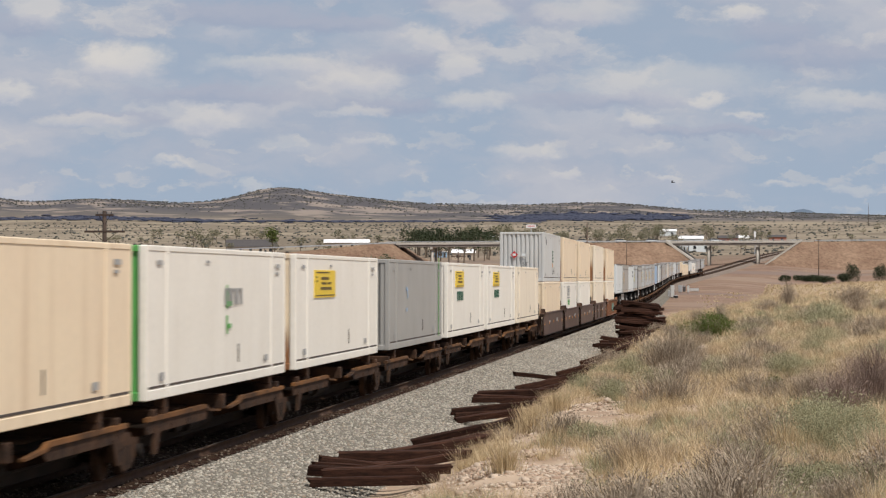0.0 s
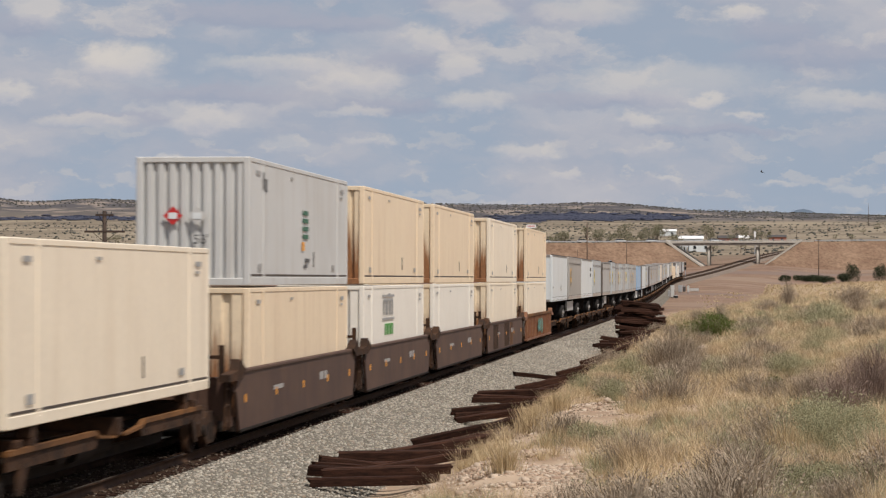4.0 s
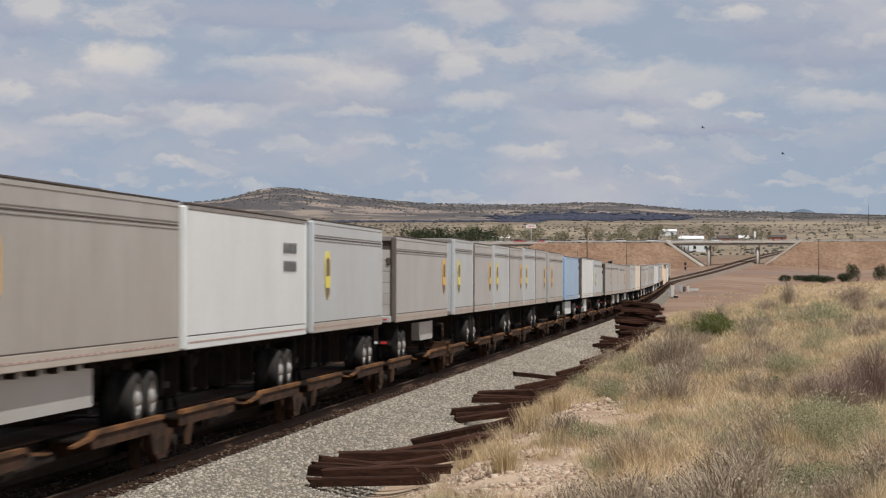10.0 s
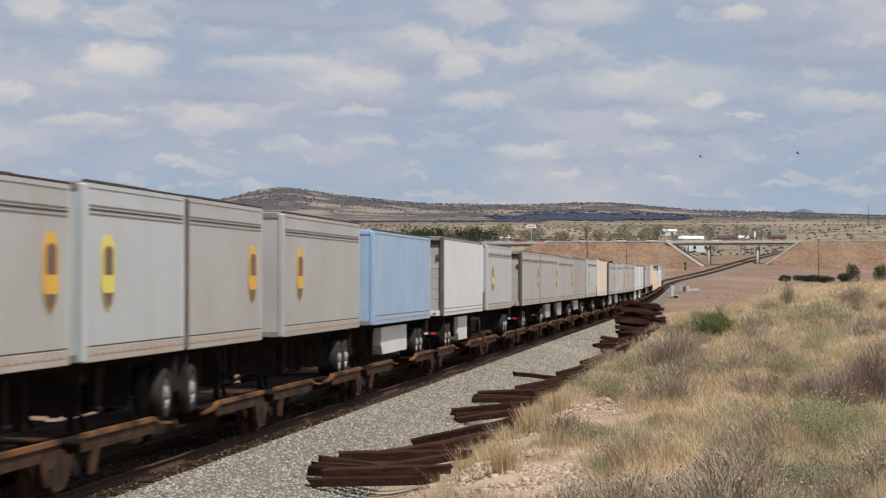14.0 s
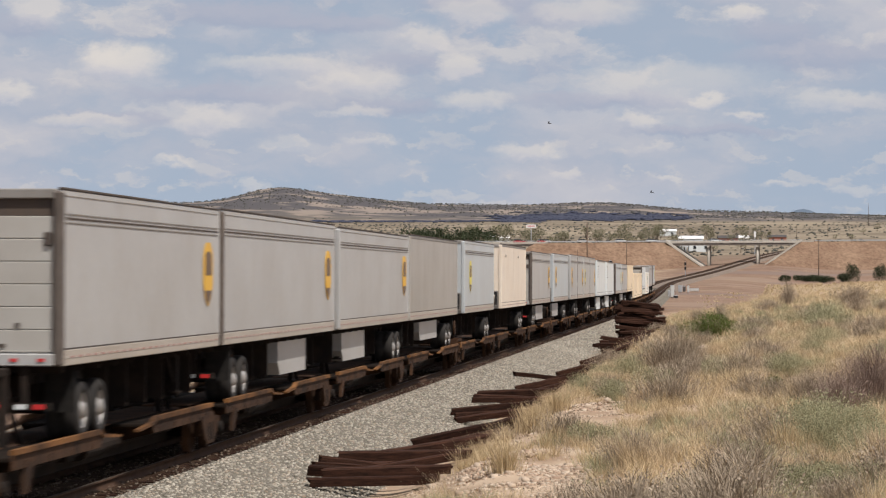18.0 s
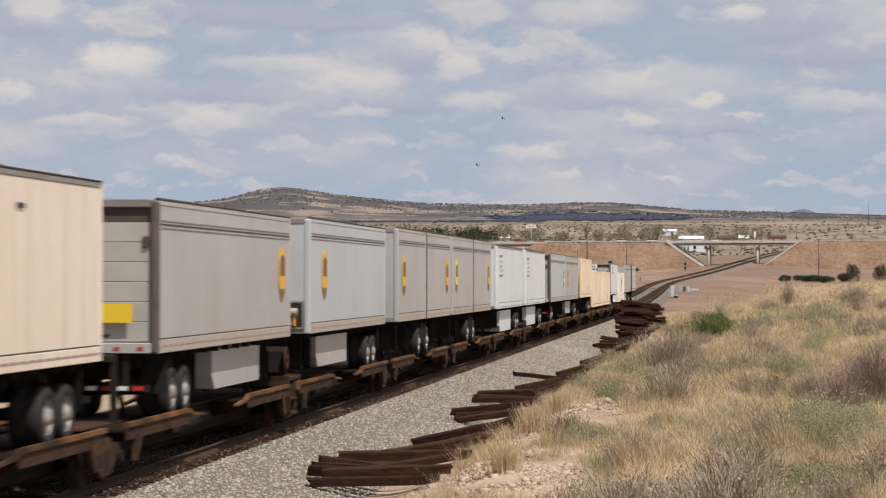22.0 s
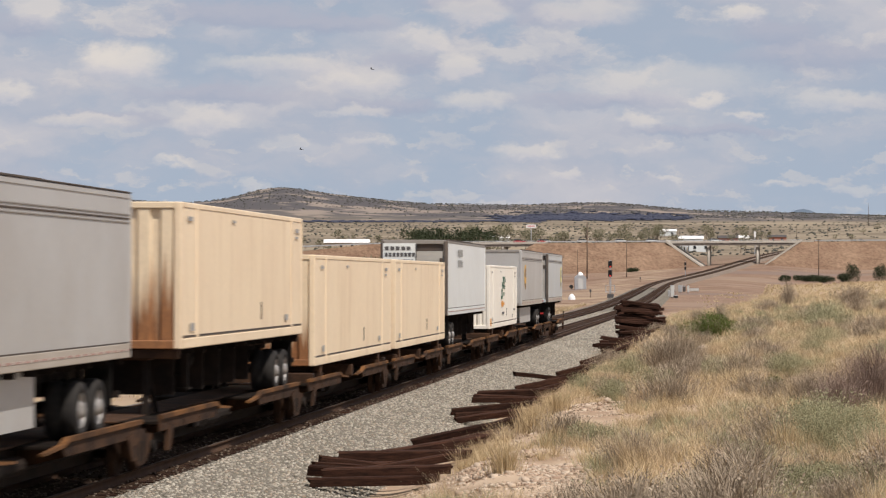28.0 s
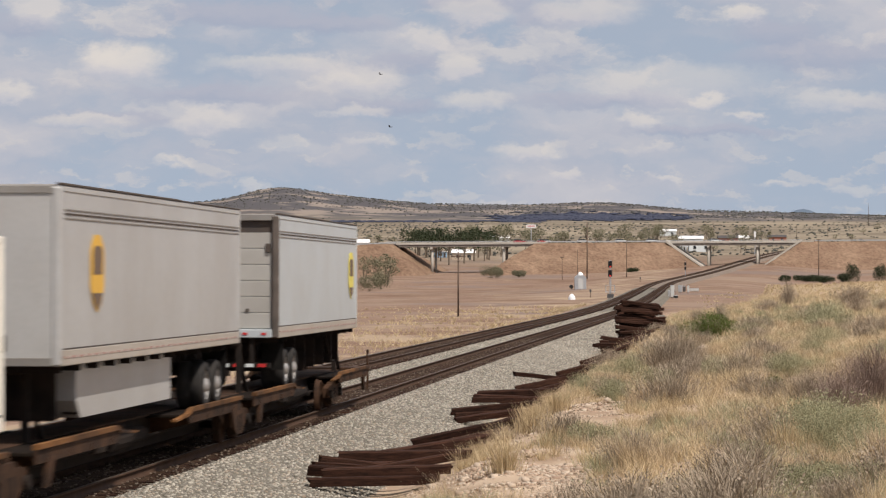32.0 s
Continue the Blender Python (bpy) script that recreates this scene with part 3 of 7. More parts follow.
def loose_tie(x, y, z, turn, tip=0.0, tilt=0.0, k=[0]):
    k[0] += 1
    w, h = 0.115 + 0.012 * (k[0] % 3), 0.085 + 0.008 * (k[0] % 4)
    L = 1.28 + 0.05 * (k[0] % 4)
    ob = new("railroad_tie", kept(("railroad_tie", k[0] % 12), lambda: worn_beam(L, w, h, k[0]), M["tie"]))
    ob.matrix_basis = Matrix.Translation((x, y, z + h)) @ pose(0, 0, 0, tip, tilt, turn)
    tagged(ob, "old dark brown creosoted wooden tie lying beside the track", "railroad tie", "discarded ties")
    return ob


def worn_beam(L, w, h, seed):
    """A squared timber with broken ends and slightly waney edges."""
    r = random.Random(seed)
    b = Build()
    n = 7
    vs, fs = [], []
    for i in range(n):
        x = -L + 2 * L * i / (n - 1) + (r.uniform(-0.05, 0.05) if i in (0, n - 1) else 0)
        for sy, sz in ((-1, -1), (-0.75, -1), (0.75, -1), (1, -1), (1, 0.7), (0.7, 1), (-0.7, 1), (-1, 0.7)):
            vs.append((x + (r.uniform(-0.07, 0.07) if i in (0, n - 1) else 0), sy * (w + r.uniform(-0.012, 0.012)), sz * (h + r.uniform(-0.01, 0.01))))
    for i in range(n - 1):
        for k in range(8):
            fs.append((i * 8 + k, i * 8 + (k + 1) % 8, (i + 1) * 8 + (k + 1) % 8, (i + 1) * 8 + k))
    fs += [tuple(range(7, -1, -1)), tuple(range((n - 1) * 8, n * 8))]
    fs = [f[::-1] for f in fs]
    return b.add(vs, fs)


def bed_height(n):
    p = np.array(bed)
    return np.interp(n, p[:, 0], p[:, 1])


def make_loose_ties():
    r = random.Random(11)

    def lay(y, n, turn, up=0.0, tip=0.0, tilt=4.0):
        n += 1.5 if y < 100 else 0.95
        x = float(track_x(y)) + n
        low, high = (max(gz(x + d, y), float(track_z(y)) + float(bed_height(n + d))) for d in (-1.2, 1.2))
        loose_tie(x, y, (low + high) / 2 + 0.03 + up, turn, tip, tilt - math.degrees(math.atan2(high - low, 2.4)))
    # (away, to the right of the rails, turn, lift)
    for y, n, turn, up in ((57.2, 3.2, -12, 0.0), (57.9, 3.5, -8, 0.14), (58.6, 3.1, -14, 0.05), (59.4, 3.6, -6, 0.2), (61.2, 2.9, 2, 0.0), (61.9, 2.95, 0, 0.0), (62.6, 3.1, -3, 0.18), (64.3, 3.4, 8, 0.0), (65.0, 3.45, 6, 0.0), (65.6, 3.6, 9, 0.18), (66.6, 3.9, 4, 0.02), (69.7, 3.7, 4, 0.0), (70.4, 3.75, 2, 0.0), (71.1, 3.9, 5, 0.19), (72.0, 4.1, 3, 0.0), (73.0, 4.3, 6, 0.16),
                           (84.6, 3.4, -3, 0.0), (85.4, 3.35, -2, 0.0), (86.0, 3.5, 1, 0.17), (87.0, 3.9, 3, 0.0), (95.8, 3.1, -4, 0.0), (96.6, 3.2, -5, 0.0), (97.3, 3.3, -3, 0.18), (98.2, 3.6, 4, 0.0), (104.5, 4.2, 12, 0.0), (105.2, 4.3, 8, 0.19), (111, 4.6, 6, 0.0), (112, 4.4, 2, 0.17), (119, 3.4, 14, 0.0), (126.0, 4.7, 4, 0.1),
                           (134, 4.9, 9, 0.0), (138, 4.9, -6, 0.0), (141, 4.9, 20, 0.15), (146, 4.6, -12, 0.0), (149, 4.9, 8, 0.05), (152, 5.0, 30, 0.1), (156, 4.9, -4, 0.0), (160, 5.1, 4, 0.1), (163, 5.0, -9, 0.0), (166, 5.2, 12, 0.12), (169, 5.1, 3, 0.0), (172, 5.2, -20, 0.1), (175, 5.2, 5, 0.2),
                           (178, 5.3, 0, 0.0), (181, 5.2, 10, 0.12), (184, 5.2, -6, 0.25), (187, 5.3, 3, 0.0), (190, 5.3, 14, 0.2)):
        lay(y + r.uniform(-0.15, 0.15), n + r.uniform(-0.2, 0.2), turn + r.uniform(-6, 6), up, r.uniform(-6, 6), r.uniform(-2, 3))
    # the heap
    for layer in range(14):
        for k in range(8 - layer // 3):
            y = 194.5 + k * 0.42 + r.uniform(-0.2, 0.2) + layer * 0.12
            n = 6.15 + r.uniform(-0.45, 0.45) - 0.03 * layer
            x = float(track_x(y)) + n
            loose_tie(x, y, gz(x, 198) - 0.1 + layer * 0.198 + r.uniform(-0.05, 0.05), r.uniform(-24, 24), r.uniform(-14, 14), 2.5 + r.uniform(-6, 6))
    for k in range(16):
        y = 168 + k * 1.7 + r.uniform(-0.5, 0.5)
        n = 5.2 + r.uniform(-0.5, 0.4)
        x = float(track_x(y)) + n
        loose_tie(x, y, gz(x, y) + r.uniform(-0.05, 0.45), r.uniform(-40, 40), r.uniform(-12, 12), r.uniform(-9, 9))


# ---- plants ----
def leafy(name, colours, rough=0.8, through=0.25, clump=1.0):
    """A material for blades and leaves: each takes its own shade of a few colours."""
    m = bpy.data.materials.new(name)
    m.use_nodes = True
    nt = m.node_tree
    nd, ln = nt.nodes, nt.links
    b = nd["Principled BSDF"]
    b.inputs["Roughness"].default_value = rough
    b.inputs["Specular IOR Level"].default_value = 0.2
    geo = nd.new("ShaderNodeNewGeometry")
    co = nd.new("ShaderNodeTexCoord")
    ns = nd.new("ShaderNodeTexNoise")
    ns.inputs["Scale"].default_value, ns.inputs["Detail"].default_value, ns.inputs["Roughness"].default_value = 0.7, 5.0, 0.75
    ln.new(co.outputs["Object"], ns.inputs[0])
    add = nd.new("ShaderNodeMath")
    add.operation = "MULTIPLY_ADD"
    add.inputs[1].default_value = 2.3 * clump
    add.inputs[2].default_value = 0.29 - 1.15 * clump
    ln.new(ns.outputs[0], add.inputs[0])
    mx = nd.new("ShaderNodeMath")
    mx.operation = "MULTIPLY_ADD"
    mx.inputs[1].default_value = 0.42 + 0.5 * (1.0 - clump)
    ln.new(geo.outputs["Random Per Island"], mx.inputs[0])
    hf = nd.new("ShaderNodeMath")
    hf.operation = "MULTIPLY"
    hf.inputs[1].default_value = 0.72
    ln.new(add.outputs[0], hf.inputs[0])
    ln.new(hf.outputs[0], mx.inputs[2])
    ramp = nd.new("ShaderNodeValToRGB")
    el = ramp.color_ramp.elements
    while len(el) < len(colours):
        el.new(0.5)
    for k, c in enumerate(colours):
        el[k].position = k / (len(colours) - 1)
        el[k].color = (*c, 1)
    ln.new(mx.outputs[0], ramp.inputs[0])
    ln.new(ramp.outputs[0], b.inputs["Base Color"])
    if through:
        tr = nd.new("ShaderNodeBsdfTranslucent")
        ln.new(ramp.outputs[0], tr.inputs["Color"])
        mix = nd.new("ShaderNodeMixShader")
        mix.inputs[0].default_value = through
        ln.new(b.outputs[0], mix.inputs[1])
        ln.new(tr.outputs[0], mix.inputs[2])
        ln.new(mix.outputs[0], nd["Material Output"].inputs["Surface"])
    return m


M["straw"] = leafy("dry_straw_grass", [(0.24, 0.175, 0.095), (0.43, 0.325, 0.19), (0.60, 0.475, 0.295), (0.74, 0.61, 0.41), (0.46, 0.385, 0.23)])
M["olive"] = leafy("olive_leaves", [(0.09, 0.09, 0.035), (0.15, 0.145, 0.06), (0.21, 0.19, 0.09)])
M["pale_straw"] = leafy("bleached_grass", [(0.42, 0.32, 0.20), (0.62, 0.49, 0.33), (0.76, 0.63, 0.45)])
M["sage"] = leafy("grey_green_sage", [(0.18, 0.178, 0.105), (0.30, 0.29, 0.175), (0.41, 0.39, 0.245), (0.50, 0.465, 0.30)])
M["twig"] = leafy("grey_brown_twigs", [(0.17, 0.135, 0.10), (0.29, 0.235, 0.175), (0.40, 0.33, 0.25), (0.35, 0.27, 0.20)], through=0.0)
M["purple_twig"] = leafy("purple_grey_twigs", [(0.14, 0.098, 0.08), (0.23, 0.165, 0.135), (0.33, 0.25, 0.205), (0.28, 0.19, 0.155)], through=0.0)
M["leaf"] = leafy("fresh_green_leaves", [(0.05, 0.075, 0.02), (0.09, 0.12, 0.03), (0.15, 0.17, 0.05), (0.19, 0.20, 0.08)])
M["cotton"] = leafy("spring_tree_leaves", [(0.11, 0.11, 0.068), (0.17, 0.163, 0.103), (0.225, 0.205, 0.135), (0.26, 0.22, 0.16)])
M["juniper"] = leafy("dark_juniper", [(0.025, 0.035, 0.018), (0.04, 0.052, 0.025), (0.06, 0.068, 0.035)])
# scrub green greyed and lightened, so haze sits in the leaf colours
M["hill_green"] = leafy("hazed_hill_scrub", [(0.06, 0.062, 0.052), (0.085, 0.083, 0.072), (0.11, 0.10, 0.09)], through=0.0)
# bluish dark that paints a cloud's shadow onto far clumps
M["cloud_shadow_blue"] = leafy("cloud_shadow_tint", [(0.032, 0.037, 0.062), (0.042, 0.047, 0.074), (0.056, 0.06, 0.084)], through=0.0)
M["litter"] = leafy("broken_grass_litter", [(0.12, 0.085, 0.055), (0.24, 0.175, 0.11), (0.38, 0.29, 0.19), (0.30, 0.23, 0.15)])
M["bark"] = mat("bark", (0.12, 0.09, 0.065), 0.9, var=(0.2, 0.16, 0.12), scale=3, amount=0.7)


def blades(x, y, z, h, w, lean, rng, a=None):
    """Bent blades of grass from arrays of feet: two four-sided faces each."""
    n = len(x)
    a = rng.uniform(0, math.tau, n) if a is None else a
    t = rng.uniform(0, math.tau, n)
    ax, ay = np.cos(a), np.sin(a)
    sx, sy = np.cos(t) * w / 2, np.sin(t) * w / 2
    v = np.zeros((n, 6, 3))
    for i, (k, q, ww) in enumerate(((0.0, 0.0, 1.0), (0.35, 0.55, 0.8), (1.0, 1.0, 0.25))):
        cx, cy, cz = x + ax * lean * k, y + ay * lean * k, z + h * q
        v[:, 2 * i] = np.stack([cx - sx * ww, cy - sy * ww, cz], -1)
        v[:, 2 * i + 1] = np.stack([cx + sx * ww, cy + sy * ww, cz], -1)
    o = np.arange(n)[:, None] * 6
    f = np.concatenate([o + np.array([0, 1, 3, 2]), o + np.array([2, 3, 5, 4])])
    return v.reshape(-1, 3), f


def bare_spots(x, y):
    """Where the bank shows stony soil: two worn places besides the scattered ones."""
    out = lumps(x, y, 6.0, 77) + 0.5 * lumps(x, y, 2.2, 78)
    for cx, cy, rx, ry in ((3.75, 71.0, 1.15, 8.0), (0.4, 50.0, 1.2, 7.0), (1.7, 47.0, 0.9, 4.5), (4.9, 46.5, 0.45, 1.6), (1.9, 62.0, 0.5, 3.0), (4.3, 40.2, 0.4, 1.2), (6.9, 53.0, 0.5, 2.0)):
        out = out + 1.3 * np.exp(-((x - cx) / rx) ** 2 - ((y - cy) / ry) ** 2)
    return out - 1.2 * np.exp(-((x - 5.0) / 1.3) ** 2 - ((y - 36) / 3.5) ** 2)


def meadow(name, material, label, count, y0, y1, per, hmin, hmax, wide, seed, patch, spread=0.16, lean=0.5):
    """Tufts scattered over the bank to the right of the track."""
    rng = np.random.RandomState(seed)
    y = y0 + (y1 - y0) * rng.uniform(0, 1, count * 4) ** 0.85
    lo = np.maximum(track_x(y) + 5.4, -0.02 * y - 1.5)
    hi = 0.172 * y + 2.0
    keep = rng.uniform(0, 1, len(y)) < (hi - lo) / (hi - lo).max()
    y, lo, hi = y[keep], lo[keep], hi[keep]
    x = lo + (hi - lo) * rng.uniform(0, 1, len(y))
    n = x - track_x(y)
    cover = lumps(x, y, 7, seed + 50) + 0.6 * lumps(x, y, 2.7, seed + 60)
    bare = bare_spots(x, y)
    keep = (cover > patch) & (bare < 0.5) & (n > 5.9 + 0.9 * lumps(x, y, 4, 33) + 0.4 * rng.uniform(-1, 1, len(x)))
    x, y = x[keep][:count], y[keep][:count]
    size = rng.uniform(hmin, hmax, len(x)) * (0.8 + 0.4 * rng.uniform(0, 1, len(x)) ** 2)
    z = ground_z(x, y)
    k = per
    rr = np.abs(rng.normal(0, spread, (len(x), k)))
    aa = rng.uniform(0, math.tau, (len(x), k))
    bx = (x[:, None] + rr * np.cos(aa)).ravel()
    by = (y[:, None] + rr * np.sin(aa)).ravel()
    bz = np.repeat(z, k) - 0.03
    h = np.repeat(size, k) * rng.uniform(0.45, 1.0, len(bx))
    v, f = blades(bx, by, bz, h, wide * rng.uniform(0.7, 1.4, len(bx)), h * rng.uniform(0.1, lean, len(bx)), rng, (aa + rng.normal(0, 0.5, aa.shape)).ravel())
    ob = new(name, array_mesh(name, v, f, material, False))
    return tagged(ob, label, "grass", kind="stuff")


def leaf_cloud(centres, radii, count, size, rng, flat=0.75):
    """Small four-sided leaves spread through lobes, thicker towards their skins."""
    c = np.asarray(centres, float)
    r = np.asarray(radii, float)
    pick = rng.choice(len(c), count, p=r ** 2 / (r ** 2).sum())
    d = rng.normal(0, 1, (count, 3))
    d /= np.linalg.norm(d, axis=1)[:, None]
    rad = r[pick] * rng.uniform(0.25, 1.0, count) ** 0.45 * rng.uniform(0.85, 1.15, count)
    p = c[pick] + d * rad[:, None] * np.array([1, 1, flat])
    u = rng.normal(0, 1, (count, 3))
    u /= np.linalg.norm(u, axis=1)[:, None]
    w = np.cross(u, rng.normal(0, 1, (count, 3)))
    w /= np.linalg.norm(w, axis=1)[:, None] + 1e-9
    s = size * rng.uniform(0.5, 1.3, count)[:, None]
    v = np.stack([p - u * s, p + w * s * 0.6, p + u * s, p - w * s * 0.6], 1).reshape(-1, 3)
    f = np.arange(count * 4).reshape(-1, 4)
    return v, f


def shrub(x, y, r, h, material, label, seed, leaves=1500, size=0.035, name="shrub", twig=0.6):
    """A low bush: stems that fan out from the foot, short twigs on them all through the crown, and small leaves."""
    rng = np.random.RandomState(seed)
    ob = thing(name, label, "shrub", "", m=Matrix.Translation((x, y, gz(x, y) - 0.03)))
    bare = material in (M["twig"], M["purple_twig"])
    thin = 0.005 if y < 60 else 0.008 if y < 110 else 0.016
    n = int((120 if bare else 40) * twig) + 40
    el = rng.uniform(0.35, 1.5, n)
    hh = h * np.sin(el) * rng.uniform(0.55, 0.95, n)
    out = r * np.cos(el) * rng.uniform(0.6, 1.0, n)
    a = rng.uniform(0, math.tau, n)
    v1, f1 = blades(rng.normal(0, 0.1 * r, n), rng.normal(0, 0.1 * r, n), np.zeros(n), hh, np.full(n, thin * 1.6), out, rng, a)
    # twigs: each starts on a stem and runs up and out
    m = int(leaves * (0.9 if bare else 0.16) * (1.0 if twig > 0.3 else 0.2)) + 60
    k = rng.randint(0, n, m)
    q = rng.uniform(0.3, 1.0, m)
    b = a[k] + rng.normal(0, 0.5, m)
    wob = rng.normal(0, 0.16 * r, (2, m))
    v2, f2 = blades(out[k] * q * np.cos(a[k]) + wob[0], out[k] * q * np.sin(a[k]) + wob[1], hh[k] * q, 0.26 * h * rng.uniform(0.3, 1.0, m), thin * rng.uniform(0.6, 1.2, m), 0.2 * r * rng.uniform(0.2, 1.0, m), rng, b)
    tagged(part("branchwork", array_mesh("branchwork", np.concatenate([v1, v2]), np.concatenate([f1, f2 + len(v1)]), material if material is not M["leaf"] else M["twig"], False), None, ob), kind="stuff")
    lobes = [(r * 0.55 * math.cos(q), r * 0.55 * math.sin(q), h * rng.uniform(0.35, 0.68)) for q in rng.uniform(0, math.tau, 9)] + [(0, 0, h * 0.55)]
    rad = [r * rng.uniform(0.22, 0.5) for _ in range(9)] + [r * 0.5]
    v, f = leaf_cloud(lobes, rad, int(leaves * (0.7 if bare else 2.8)), size, rng, flat=h / r * 0.9)
    v[:, 2] = np.abs(v[:, 2])
    part("foliage", array_mesh("foliage", v, f, material, False), None, ob)
    return ob


def bunch_grass(x, y, r, h, material, label, seed, leaves=0, size=0.0):
    """A clump of tall dry grass: blades that lean out from one foot."""
    rng = np.random.RandomState(seed)
    ob = thing("grass_clump", label, "grass clump", "grass clumps on the bank", m=Matrix.Translation((x, y, gz(x, y) - 0.03)))
    n = 420
    a = rng.uniform(0, math.tau, n)
    q = np.abs(rng.normal(0, 0.45 * r, n))
    hh = h * 1.1 * rng.uniform(0.45, 1.0, n)
    v, f = blades(q * np.cos(a), q * np.sin(a), np.zeros(n), hh, 0.009 * rng.uniform(0.7, 1.5, n), hh * rng.uniform(0.05, 0.6, n), rng, a + rng.normal(0, 0.5, n))
    part("tussock", array_mesh("tussock", v, f, material, False), None, ob)
    return ob


def tree(x, y, h, material, label, seed, leaves=420, wide=0.42, name="tree"):
    """A tapered trunk with limbs and a crown of small leaf clumps with gaps."""
    rng = np.random.RandomState(seed)
    ob = thing(name, label, "tree", "", m=Matrix.Translation((x, y, gz(x, y) - 0.1)))
    b = Build().cyl((0, 0, 0), (0.1, 0.05, h * 0.45), h * 0.028, 8, h * 0.017)
    lobes, rad = [], []
    for k in range(7):
        a = k * 2.4 + rng.uniform(-0.4, 0.4)
        z0, z1 = h * rng.uniform(0.25, 0.45), h * rng.uniform(0.45, 0.9)
        rr = h * wide * rng.uniform(0.35, 0.95) * (1.1 - z1 / h * 0.6)
        tip = (rr * math.cos(a), rr * math.sin(a), z1)
        b.cyl((0.05, 0.03, z0), tip, h * 0.012, 6, h * 0.004)
        lobes.append(tip)
        rad.append(h * rng.uniform(0.13, 0.24))
    lobes.append((0.1, 0.05, h * 0.82))
    rad.append(h * 0.2)
    part("trunk", b, M["bark"], ob)
    v, f = leaf_cloud(lobes, rad, leaves, h * 0.035, rng)
    part("crown", array_mesh("crown", v, f, material, False), None, ob)
    return ob


def far_woods(name, material, label, spots, seed):
    """Clumps too many to count: low rough crowns on the far plain."""
    rng = np.random.RandomState(seed)
    vs, fs, k = [], [], 0
    xy = np.array(spots)
    heights = ground_z(xy[:, 0], xy[:, 1])
    for (x, y, r, h), z in zip(spots, heights):
        n = 7
        ring = []
        for q, (rr, hh) in enumerate(((0.75, 0.0), (1.0, 0.35), (0.75, 0.75))):
            a = np.arange(n) * math.tau / n + q * 0.4
            w = r * rr * rng.uniform(0.7, 1.25, n)
            ring.append(np.stack([x + w * np.cos(a), y + w * np.sin(a), z + h * hh * rng.uniform(0.8, 1.2, n)], -1))
        vs += ring + [np.array([[x, y, z + h], [x, y, z + h], ])]
        for q in range(2):
            for i in range(n):
                j = (i + 1) % n
                fs.append((k + q * n + i, k + q * n + j, k + (q + 1) * n + j, k + (q + 1) * n + i))
        for i in range(0, n):
            j = (i + 1) % n
            fs.append((k + 2 * n + i, k + 2 * n + j, k + 3 * n, k + 3 * n + 1))
        k += 3 * n + 2
    ob = new(name, array_mesh(name, np.concatenate(vs), fs, material, False))
    return tagged(ob, label, "trees", kind="stuff")


